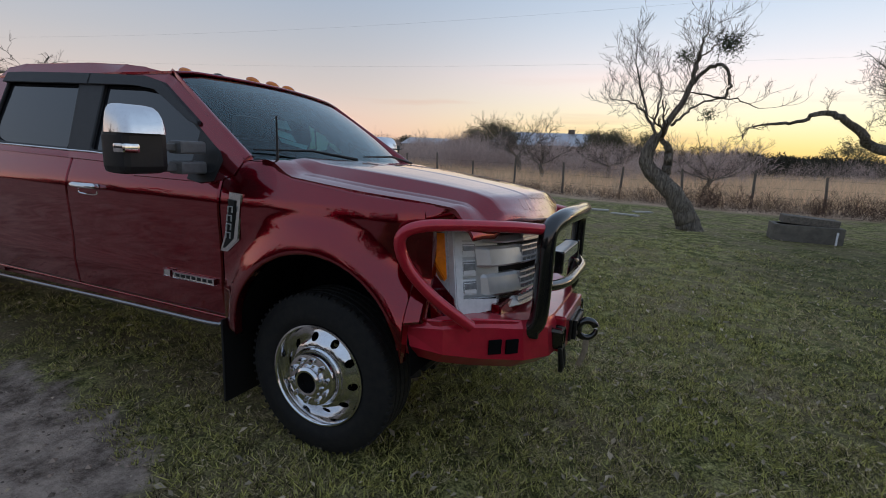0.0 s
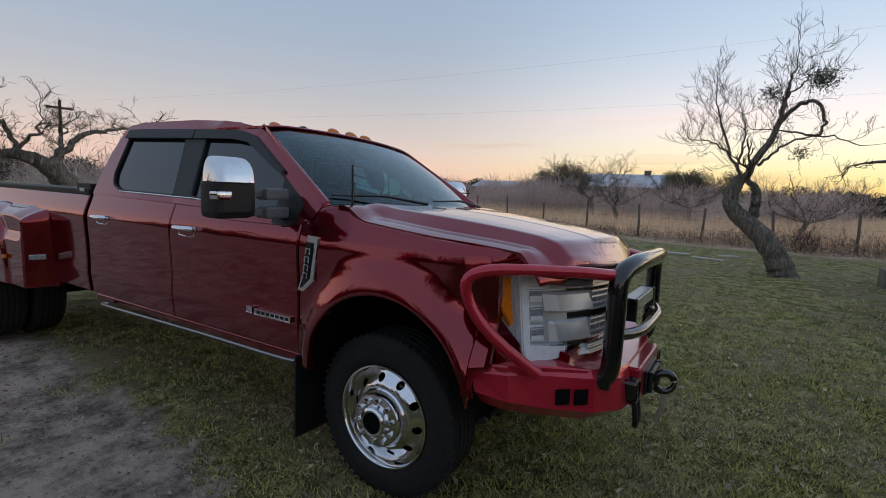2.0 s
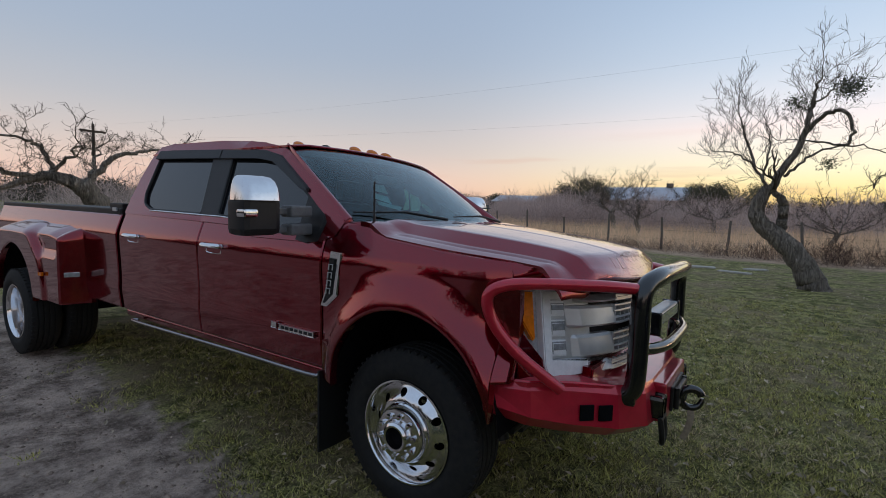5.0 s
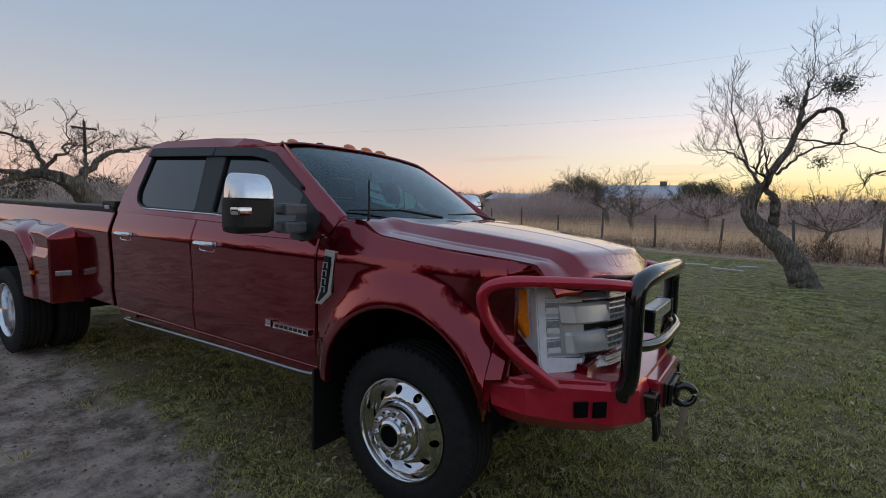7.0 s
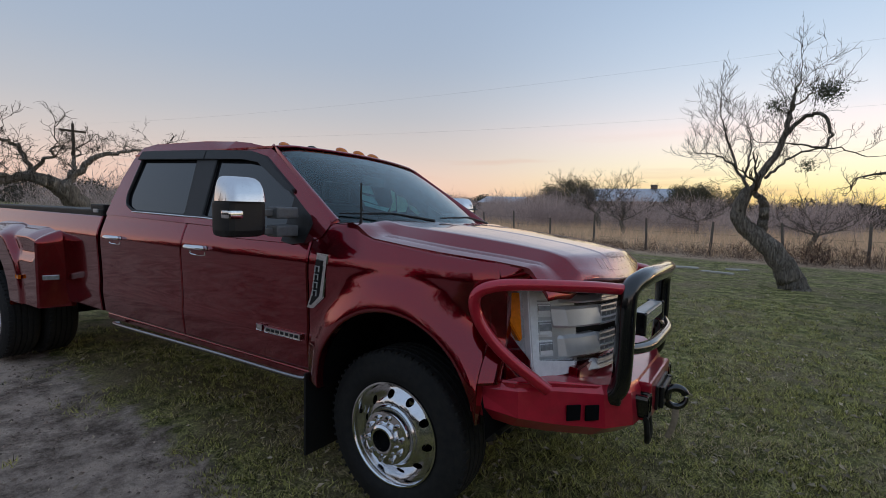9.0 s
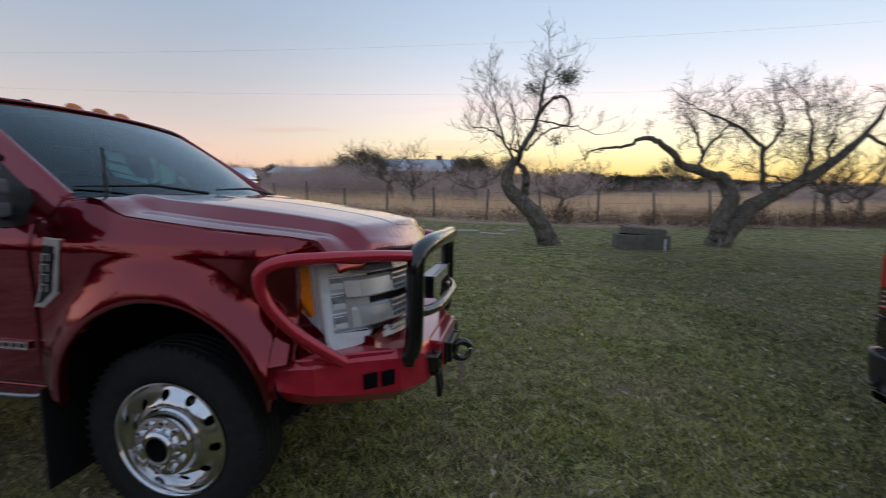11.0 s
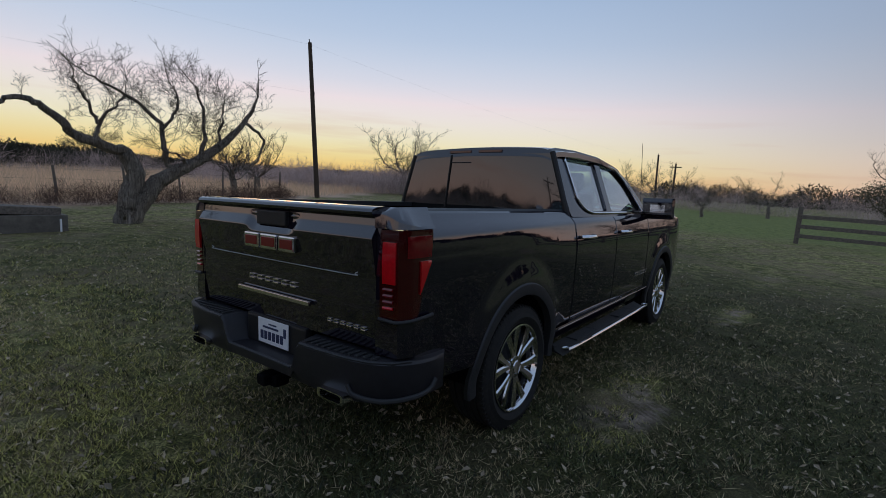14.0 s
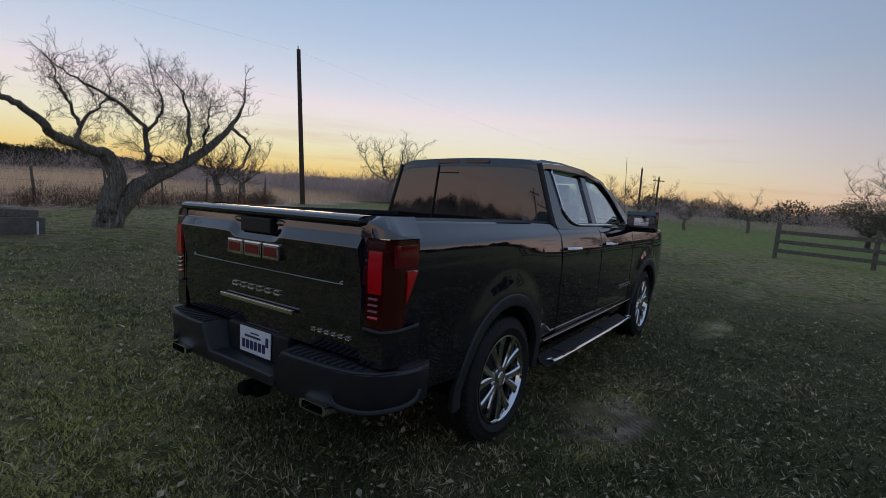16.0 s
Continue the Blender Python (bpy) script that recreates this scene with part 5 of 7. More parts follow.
    def lamp_piece(u0, u1, z0, z1, off, th=0.04, n=9):
        bm = BM()
        us = lin(u0, u1, n)
        low = z0 if callable(z0) else (lambda u: z0)
        out = [[corner(u, low(u), off), corner(u, (low(u) + z1) / 2, off + 0.004), corner(u, z1, off), corner(u, z1, off - th), corner(u, low(u), off - th)] for u in us]
        strip(bm, out)
        return bm

    def inner(u, z, s=s):
        return Vector((-1.345 + 0.09 + max(0, u - 0.45) * 0.52, s * min(0.845 + u * 0.295, 0.885), z))

    lamp_low = lambda u: float(np.interp(u, [0, 0.66, 0.70, 0.80, 0.845], [0.955, 0.955, 1.07, 1.21, 1.29]))
    tail = part("tail_lamp", lamp_piece(0.09, 0.845, lamp_low, 1.382, 0.002, 0.06, 22), M_TAILDARK, blk, "tall red tail lamp in a dark housing", 50)
    part("lamp_bar", lamp_piece(0.16, 0.41, 1.125, 1.325, 0.012, 0.02), M_TAIL, tail, "bright red light bar", 50)
    part("lamp_bar", lamp_piece(0.665, 0.805, lambda u: 1.07 + (u - 0.665) * 1.05, 1.232, 0.012, 0.02, 6), M_TAIL, tail, "bright red light blade", 50)
    part("lamp_block", lamp_piece(0.52, 0.82, 1.25, 1.355, 0.008, 0.02), M_TAILMID, tail, "", 50)
    for k in range(4):
        part("reverse_lens", lamp_piece(0.17, 0.36, 1.0 + 0.030 * k, 1.014 + 0.030 * k, 0.010, 0.02), M_TAIL if k == 0 else M_TAILMID, tail, "", 50)
    bm = BM()
    rise = lambda u: 1.392 + 0.062 * (1 - soft((u - 0.05) / 0.75))
    strip(bm, [[corner(u, 1.386, 0.003), corner(u, rise(u), -0.002), corner(u, rise(u) + 0.012, -0.018), inner(u, 1.486), inner(u, 1.44), corner(u, 1.386, -0.05)] for u in lin(-0.04, 0.90, 25)])
    part("corner_cap", bm, M_BLACK, blk, "", 24)
    part("corner_panel", lamp_piece(0.0, 0.90, 0.765, 0.950, -0.002, 0.06, 15), M_BLACK, blk, "", 50)
    part("corner_post", lamp_piece(0.0, 0.085, 0.765, 1.40, -0.003, 0.06, 4), M_BLACK, blk, "", 50)
    bm = BM()
    tube(bm, [corner(u, 0.945 + 0.02 * abs(u - 0.4), 0.012) for u in lin(0.10, 0.85, 12)], 0.009, 8)
    part("lamp_trim", bm, M_TRIM, tail)


# tailgate
def gate(y, z):
    """Depth of the tailgate's surface: top lip, slanted panel, waist crease, lower face."""
    prof = [(0.78, -1.335), (0.90, -1.346), (0.985, -1.350), (1.135, -1.346), (1.145, -1.352), (1.16, -1.354), (1.26, -1.370), (1.332, -1.383), (1.341, -1.381), (1.386, -1.354), (1.394, -1.350), (1.432, -1.345), (1.440, -1.352), (1.447, -1.378), (1.462, -1.386), (1.478, -1.376), (1.487, -1.345)]
    dip = 0.036 * soft((0.25 - abs(y)) / 0.07) * soft((z - 1.24) / 0.06) * soft((1.43 - z) / 0.03)
    return float(np.interp(z + dip, [p[0] for p in prof], [p[1] for p in prof])) + 0.006 * (abs(y) / 0.85) ** 3


bm = BM()
zs = lin(0.78, 1.30, 30) + lin(1.306, 1.487, 46)
sheet(bm, lin(-0.842, 0.842, 57), zs, lambda y, z: Vector((gate(y, z), y, z)), 0.07, (1, 0, 0))
tg = part("tailgate", bm, M_BLACK, blk, "black two-section tailgate", 30)
bm = BM()
sheet(bm, lin(-0.842, 0.842, 21), lin(-1.350, -1.22, 8), lambda y, x: Vector((x, y, 1.489 - 0.012 * ((x + 1.29) / 0.07) ** 2)), 0.016)
part("gate_spoiler", bm, M_BLACK, tg, "glossy black tailgate top", 60)
bm = BM()
box(bm, -1.372, -1.335, -0.145, 0.145, 1.345, 1.430, 0.008)
part("gate_handle", bm, M_PLASTIC, tg, "black handle and camera recess")
bm = BM()
tube(bm, smooth_path([(-1.344, 0.735, 1.175), (-1.352, 0.70, 1.150), (-1.352, 0.60, 1.140), (-1.352, -0.60, 1.140), (-1.352, -0.70, 1.150), (-1.344, -0.735, 1.175)], 5), 0.0024, 6)
part("gate_seam", bm, M_SATIN, tg)
bm = BM()
box(bm, -1.378, -1.355, -0.36, 0.36, 0.925, 0.950, 0.006)
part("gate_strip", bm, M_CHROME, tg, "long chrome strip")
# maker's emblem as plain blocks
for k, (y, w) in enumerate(((0.175, 0.155), (0.0, 0.165), (-0.175, 0.15))):
    bm = BM()
    box(bm, -1.392, -1.364, y - w / 2, y + w / 2, 1.205, 1.295, 0.010)
    e = part("emblem_block", bm, M_CHROME, tg, "chrome edged emblem block")
    bm = BM()
    box(bm, -1.3945, -1.385, y - w / 2 + 0.016, y + w / 2 - 0.016, 1.222, 1.278, 0.004)
    part("emblem_field", bm, M_REDINK, e)
for k in range(6):
    bm = BM()
    y = 0.22 - 0.083 * k
    box(bm, -1.362, -1.346, y - 0.027, y + 0.027, 1.003, 1.012, 0.002)
    box(bm, -1.362, -1.346, y - 0.027, y + 0.027, 1.026, 1.034, 0.002)
    box(bm, -1.362, -1.346, y + 0.019, y + 0.027, 1.003, 1.034, 0.002)
    part("letter_bar", bm, M_CHROME, tg)
for k in range(6):
    bm = BM()
    y = -0.50 - 0.052 * k
    box(bm, -1.350, -1.340, y - 0.017, y + 0.017, 0.864, 0.870, 0.001)
    box(bm, -1.350, -1.340, y - 0.017, y + 0.017, 0.878, 0.884, 0.001)
    box(bm, -1.350, -1.340, y + 0.011, y + 0.017, 0.864, 0.884, 0.001)
    part("letter_bar", bm, M_CHROME, tg)

# bumper with corner steps and a low middle
bm = BM()


def bump_top(y):
    a = abs(y)
    return 0.60 + 0.155 * soft((a - 0.31) / 0.09)


BUMP_PLAN = [(-1.463, 0.0), (-1.463, 0.25), (-1.465, 0.31), (-1.472, 0.40), (-1.470, 0.55), (-1.455, 0.75), (-1.425, 0.88), (-1.365, 0.975), (-1.26, 1.025), (-1.13, 1.038), (-1.03, 1.033)]


def bump_x(y):
    return float(np.interp(abs(y), [p[1] for p in BUMP_PLAN[:9]], [p[0] for p in BUMP_PLAN[:9]]))


rings = []
for p in smooth_path([(x, -y, 0) for x, y in reversed(BUMP_PLAN)] + [(x, y, 0) for x, y in BUMP_PLAN[1:]], 5):
    x, y = p.x, p.y
    t = bump_top(y) - 0.02 * soft((x + 1.4) / 0.3)
    b = 0.515 + 0.02 * soft((abs(y) - 0.7) / 0.3)
    ix, iy = x + 0.16, y * 0.88
    rings.append([(ix, iy, t + 0.004), (x + 0.012, y * 0.993, t), (x, y, t - 0.014), (x + 0.004, y * 0.998, t - 0.06), (x + 0.012, y * 0.99, b + 0.06), (x + 0.04, y * 0.97, b), (ix, iy, b)])
strip(bm, rings)
bp = part("rear_bumper", bm, M_BUMPER, blk, "black moulded step bumper", 28)
for s in (-1, 1):
    for k in range(11):
        bm = BM()
        y = s * (0.43 + 0.045 * k)
        box(bm, bump_x(y) + 0.025, -1.355, y - 0.011, y + 0.011, 0.752, 0.765, 0.003)
        part("step_rib", bm, M_TRIM, bp)
for s in (-1, 1):
    bm = BM()
    tube(bm, smooth_path([(-1.452, s * 0.76, 0.615), (-1.440, s * 0.80, 0.570), (-1.385, s * 0.93, 0.556), (-1.26, s * 1.018, 0.562), (-1.15, s * 1.036, 0.575), (-1.10, s * 1.038, 0.62)], 6), 0.013, 8)
    part("corner_moulding", bm, M_TRIM, bp, "grey lower corner moulding")
for y0, y1 in ((-1.02, -0.40), (-0.31, 0.31), (0.40, 1.02)):
    bm = BM()
    tube(bm, [(bump_x(y) + 0.002, y, bump_top(y) - 0.006) for y in lin(y0, y1, 30)], 0.006, 6)
    part("step_edge", bm, M_TRIM, bp)
for s in (-1, 1):
    bm = BM()
    rings = []
    for x, g2 in ((-1.40, 1.0), (-1.482, 1.0), (-1.482, 0.80), (-1.42, 0.76)):
        rings.append([(x, s * 0.668 + 0.098 * g2 * math.copysign(abs(math.cos(a)) ** 0.35, math.cos(a)), 0.540 + 0.026 * g2 * math.copysign(abs(math.sin(a)) ** 0.35, math.sin(a))) for a in lin(0, 2 * math.pi * 27 / 28, 28)])
    strip(bm, rings)
    part("exhaust_tip", bm, M_ALLOY, bp, "rectangular chrome exhaust outlet")
    bm = BM()
    box(bm, -1.45, -1.42, s * 0.668 - 0.07, s * 0.668 + 0.07, 0.526, 0.554, 0.006)
    part("exhaust_bore", bm, M_DARK, bp)
bm = BM()
box(bm, -1.352, -1.30, -0.30, 0.30, 0.60, 0.78, 0.015)
part("plate_recess", bm, M_PLASTIC, bp)
bm = BM()
box(bm, -1.365, -1.357, -0.153, 0.153, 0.622, 0.775, 0.004)
pl = part("licence_plate", bm, M_WHITE, blk, "white paper licence plate, marks unreadable")
for y0, y1, z0, z1 in ((-0.125, -0.095, 0.648, 0.700), (-0.085, -0.055, 0.648, 0.700), (-0.045, -0.015, 0.648, 0.700), (-0.005, 0.025, 0.648, 0.700), (0.035, 0.065, 0.648, 0.700), (0.075, 0.105, 0.648, 0.700), (-0.10, 0.06, 0.718, 0.730), (-0.04, 0.04, 0.742, 0.750), (0.11, 0.135, 0.69, 0.745)):
    bm = BM()
    box(bm, -1.3675, -1.364, -y1, -y0, z0, z1, 0.001)
    part("plate_bar", bm, M_INK, pl)
bm = BM()
box(bm, -1.45, -1.20, -0.04, 0.04, 0.40, 0.465, 0.012)
box(bm, -1.40, -1.30, -0.08, 0.08, 0.385, 0.455, 0.02)
part("tow_hitch", bm, M_DARK, blk)

# bed inside, rails, cover lip
bm = BM()
box(bm, -1.28, 0.68, -0.80, 0.80, 0.86, 0.90, 0.01)
box(bm, 0.62, 0.68, -0.86, 0.86, 0.86, 1.40, 0.01)
part("bed_floor", bm, M_DARK, blk)
for s in (-1, 1):
    bm = BM()
    sheet(bm, lin(-1.245, 0.72, 9), [s * y for y in (0.755, 0.775, 0.85, 0.885)], lambda x, y: Vector((x, y, K_TOP(x) + 0.012 - 0.02 * max(0, abs(y) - 0.85) / 0.035)), 0.04)
    part("bed_rail_cap", bm, M_TRIM, blk, "dark bed rail cap")
bm = BM()
box(bm, -1.34, 0.66, -0.75, 0.75, 1.385, 1.405, 0.006)
part("bed_cover", bm, M_PLASTIC, blk, "low black bed cover")


# roof and rear window
def k_roof(u, v):
    x = 0.765 + 1.60 * u + 0.10 * (1 - v * v) * u - 0.035 * (1 - v * v) * (1 - u)
    zc = float(np.interp(x, [0.73, 0.85, 1.2, 1.8, 2.2, 2.5], [1.968, 1.990, 2.005, 1.990, 1.942, 1.88]))
    return Vector((x, v * 0.755, zc - 0.030 * v * v - 0.03 * max(0, abs(v) - 0.85) / 0.15))


part("roof", sheet(BM(), lin(0, 1, 24), lin(-1, 1, 31), k_roof, 0.04), M_BLACK, blk, "", 60)
bm = BM()
sheet(bm, lin(0.0, 0.10, 4), lin(-0.97, 0.97, 21), lambda u, v: k_roof(0, v) + Vector((-0.015 + 0.02 * u - u * 0.2, 0, 0.004 - u * 0.75)), 0.02, (1, 0, 0))
sp = part("roof_spoiler", bm, M_BLACK, blk)
for y in (-0.16, 0.16):
    bm = BM()
    box(bm, 0.700, 0.712, y - 0.12, y + 0.12, 1.925, 1.950, 0.004)
    part("high_stop_lamp", bm, M_TAILDARK, blk)


def back_glass(u, v):
    """u from the bed (0) to the roof (1), v across."""
    return Vector((0.725 + 0.012 * u - 0.035 * (1 - v * v), v * (0.915 - 0.165 * u), 1.405 + 0.505 * u))


part("rear_window", sheet(BM(), lin(0, 1, 6), lin(-0.97, 0.34, 15), back_glass, 0.006, (1, 0, 0)), M_REARGLASS, blk, "wide pane of dark glass")
part("rear_window", sheet(BM(), lin(0, 1, 6), lin(0.355, 0.97, 9), back_glass, 0.006, (1, 0, 0)), M_REARGLASS, blk)
bm = BM()
tube(bm, [back_glass(u, 0.347) + Vector((-0.004, 0, 0)) for u in lin(0, 1, 5)], 0.009, 6)
tube(bm, [back_glass(0.86, v) + Vector((-0.004, 0, 0)) for v in lin(0.05, 0.347, 7)], 0.005, 6)
part("pane_divider", bm, M_PLASTIC, blk)
for s in (-1, 1):
    bm = BM()
    tube(bm, [back_glass(u, s * 0.985) + Vector((0.01, 0, 0)) for u in lin(-0.02, 1.02, 6)], 0.024, 8)
    part("window_seal", bm, M_PLASTIC, blk)
# front end, seldom seen
bm = BM()
sheet(bm, lin(2.78, 4.50, 14), lin(-0.90, 0.90, 21), lambda x, y: Vector((x, y * (1 - 0.06 * soft((x - 4) / 0.7)), 1.435 - 0.10 * soft((x - 3.3) / 1.3) + 0.05 * (1 - (y / 0.9) ** 4))), 0.03)
part("hood", bm, M_BLACK, blk)
bm = BM()
sheet(bm, lin(0, 1, 8), lin(-1, 1, 15), lambda u, v: Vector((3.05 - 0.28 * v * v, v * 0.86, 1.43)).lerp(k_roof(1, v) + Vector((0, 0, -0.02)), u), 0.006, (-0.6, 0, -0.8))
part("windscreen", bm, M_SHIELD, blk)
bm = BM()
box(bm, 4.38, 4.54, -0.92, 0.92, 0.55, 1.30, 0.04)
part("front_fascia", bm, M_CHROME, blk)
bm = BM()
box(bm, 0.80, 2.8, -0.92, 0.92, 0.50, 0.58, 0.01)
box(bm, 2.62, 2.80, -0.88, 0.88, 0.9, 1.38, 0.03)
for y in (-0.45, 0.45):
    box(bm, 1.72, 1.84, y - 0.26, y + 0.26, 0.95, 1.60, 0.05)
    box(bm, 1.73, 1.83, y - 0.14, y + 0.14, 1.62, 1.80, 0.04)
    box(bm, 1.02, 1.12, y - 0.30, y + 0.30, 0.95, 1.58, 0.05)
part("cabin_seats", bm, M_INTERIOR, blk)
bm = BM()
for y in (-0.45, 0.45):
    box(bm, -1.2, 4.3, y - 0.05, y + 0.05, 0.45, 0.60, 0.01)
box(bm, K_RX - 0.06, K_RX + 0.06, -0.8, 0.8, 0.34, 0.48, 0.03)
box(bm, 3.0, 4.2, -0.5, 0.5, 0.45, 1.1, 0.03)
part("chassis", bm, M_DARK, blk)


def chrome_wheel(place):
    bm = BM()
    lathe(bm, [(0.300, 0.0), (0.298, -0.014), (0.288, -0.016), (0.278, 0.0), (0.268, 0.05), (0.262, 0.20), (0.285, 0.24), (0.292, 0.03)], 64, None, True)
    lathe(bm, [(0.002, -0.004), (0.040, -0.006), (0.046, 0.0), (0.075, 0.006), (0.082, 0.03), (0.002, 0.03)], 24)
    w = part("wheel", bm, M_CHROME, blk, "chrome multi-spoke wheel", 30)
    w.matrix_basis = place
    for k in range(6):
        for d in (-0.165, 0.165):
            bm = BM()
            a0 = 2 * math.pi * k / 6 + d * 0.65
            a1 = 2 * math.pi * k / 6 + d * 1.55
            rings = []
            for f in lin(0, 1, 5):
                r = 0.06 + 0.218 * f
                a = a0 + (a1 - a0) * f
                h = 0.016 + 0.018 * f
                c, t = Vector((math.cos(a), 0, math.sin(a))), Vector((-math.sin(a), 0, math.cos(a)))
                dp = 0.008 - 0.012 * f
                rings.append([c * r + t * q + Vector((0, dp + e, 0)) for q, e in ((-h, 0.035), (-h, 0.008), (-h * 0.6, 0.0), (h * 0.6, 0.0), (h, 0.008), (h, 0.035))])
            strip(bm, rings)
            part("spoke", bm, M_CHROME, w, "", 30)
    part("tyre", tread_tyre(0.420, 0.26, 0.297, 72), M_RUBBER, w, "black low-profile tyre")
    bm = BM()
    lathe(bm, [(0.002, 0.09), (0.19, 0.09), (0.19, 0.12), (0.26, 0.13), (0.26, 0.20), (0.002, 0.20)], 32)
    part("brake_disc", bm, M_STEEL, w)


for s in (-1, 1):
    for x in (K_RX, K_FX):
        chrome_wheel(pose(x, s * 0.985, 0.405, 0, 0, 0 if s < 0 else 180) @ pose(0, 0, 0, 0, 17 + 20 * (x > 1), 0))

# ---------- land ----------
def bare_at(x, y):
    """How bare the earth is: the worn drive beside the red truck and thin patches by the black one."""
    v = 0.0
    edge = -0.08 * (x + 2.4) + 0.05 - y
    wander = 0.45 * noise.noise((x * 0.8, y * 0.8, 3.0)) + 0.25 * noise.noise((x * 2.3, y * 2.3, 6.0))
    v = 0.86 * soft((edge + 0.35) / 0.8) * soft((-0.10 - x + wander * soft(-y / 2 - 0.3)) / 0.8)
    v = max(v, 0.56 * math.exp(-(((x - 5.7) / 1.1) ** 2 + ((y + 0.95) / 0.45) ** 2)))
    v = max(v, 0.56 * math.exp(-(((x - 9.8) / 1.1) ** 2 + ((y + 1.15) / 0.32) ** 2)))
    v = max(v, 0.40 * math.exp(-(((x - 14) / 4) ** 2 + ((y + 1.2) / 0.6) ** 2)))
    return v


def dimmed_at(x, y):
    """Dimmer light painted into the turf colour round and past the black truck."""
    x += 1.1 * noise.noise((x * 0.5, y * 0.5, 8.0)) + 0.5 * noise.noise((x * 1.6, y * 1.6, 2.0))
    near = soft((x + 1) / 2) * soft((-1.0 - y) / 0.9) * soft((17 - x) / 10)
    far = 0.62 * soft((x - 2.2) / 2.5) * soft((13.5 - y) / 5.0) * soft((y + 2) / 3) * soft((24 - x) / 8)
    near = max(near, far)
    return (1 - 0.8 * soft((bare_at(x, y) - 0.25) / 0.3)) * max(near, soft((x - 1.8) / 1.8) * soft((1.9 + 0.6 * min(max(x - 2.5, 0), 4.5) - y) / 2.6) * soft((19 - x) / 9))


def lawn_edge(x):
    """Where the mown lawn ends."""
    return 17.2 + 0.018 * (x - 3) ** 2 if x < 16 else 17.2 + 0.018 * 169 + 0.55 * (x - 16)


def ground_z(x, y):
    z = 0.018 * noise.noise((x * 0.9, y * 0.9, 0.3)) + 0.05 * noise.noise((x * 0.13, y * 0.13, 4.0)) * soft((math.hypot(x - 2, y) - 6) / 6)
    z -= 0.072 * soft((x - 3.0) / 1.6) * soft((13 - x) / 3) * soft((y + 0.5) / 1.9) * soft((4.5 - y) / 2.0)
    z -= 0.066 * soft((1.8 - x) / 1.2) * soft((x + 8.5) / 2) * soft((y - 0.4) / 1.5) * soft((5.0 - y) / 2.2)
    z -= 0.035 * soft((bare_at(x, y) - 0.2) / 0.6)
    return z + 0.9 * soft((y - 40) / 160)


def axis(a, b, fine0, fine1, step):
    out, v, d = [], fine1, step
    out = list(np.arange(fine0, fine1, step))
    while v < b:
        out.append(v)
        d *= 1.17
        v += d
    out.append(b)
    v, d = fine0, step
    while v > a:
        d *= 1.17
        v -= d
        out.append(max(v, a))
    return sorted(set(round(float(q), 4) for q in out))


gx, gy = axis(-2500, 2500, -7, 13, 0.13), axis(-2500, 2500, -3.5, 6, 0.13)
gv = [(x, y, ground_z(x, y)) for y in gy for x in gx]
nx = len(gx)
gf = [(j * nx + i, j * nx + i + 1, (j + 1) * nx + i + 1, (j + 1) * nx + i) for j in range(len(gy) - 1) for i in range(nx - 1)]
me = bpy.data.meshes.new("ground")
me.from_pydata(gv, [], gf)
me.polygons.foreach_set("use_smooth", [True] * len(gf))
at = me.attributes.new("bare", "FLOAT", "POINT")
at.data.foreach_set("value", [bare_at(x, y) for x, y, z in gv])
at = me.attributes.new("dimmed", "FLOAT", "POINT")
at.data.foreach_set("value", [dimmed_at(x, y) for x, y, z in gv])
at = me.attributes.new("lush", "FLOAT", "POINT")
at.data.foreach_set("value", [soft((x - 19 + 4 * noise.noise((x * 0.11, y * 0.2, 1.0))) / 13) * soft((70 - x) / 12) * soft((y + 16) / 6) * soft((lawn_edge(x) - 4 - y) / 4) for x, y, z in gv])
at = me.attributes.new("field", "FLOAT", "POINT")
at.data.foreach_set("value", [soft((y - lawn_edge(x) + 0.3) / 1.2) for x, y, z in gv])
me.materials.append(M_GROUND)
tagged(new("ground", me), "short green and straw-coloured lawn with a bare earth drive", "ground", "", "structure")


def stuff(name, verts, faces, material, label, category, kind="stuff"):
    me = bpy.data.meshes.new(name)
    me.from_pydata(verts, [], faces)
    me.materials.append(material)
    return tagged(new(name, me), label, category, "", kind)


rng = np.random.default_rng(7)


def blades(name, xy, hs, ws, material, label, category, lean=0.5, bend=True):
    """Many upright blades, each bent over once."""
    n = len(xy)
    z0 = np.array([ground_z(x, y) for x, y in xy]) - 0.004
    a = rng.uniform(0, 2 * np.pi, n)
    t = rng.uniform(0, 2 * np.pi, n)
    l = rng.uniform(0.1, lean, n) * hs
    side = np.stack([np.cos(a), np.sin(a), 0 * a], 1) * ws[:, None] / 2
    tip = np.stack([np.cos(t) * l, np.sin(t) * l, hs], 1)
    base = np.stack([xy[:, 0], xy[:, 1], z0], 1)
    if bend:
        mid = base + tip * np.array([0.35, 0.35, 0.62])
        v = np.stack([base - side, base + side, mid - side * 0.8, mid + side * 0.8, base + tip], 1).reshape(-1, 3)
        k = np.arange(n)[:, None] * 5
        f = [tuple(q) for q in (k + np.array([0, 1, 3, 2])).tolist()] + [tuple(q) for q in (k + np.array([2, 3, 4])).tolist()]
    else:
        v = np.stack([base - side, base + side, base + tip], 1).reshape(-1, 3)
        f = [tuple(q) for q in (np.arange(n)[:, None] * 3 + np.array([0, 1, 2])).tolist()]
    return stuff(name, v.tolist(), f, material, label, category)


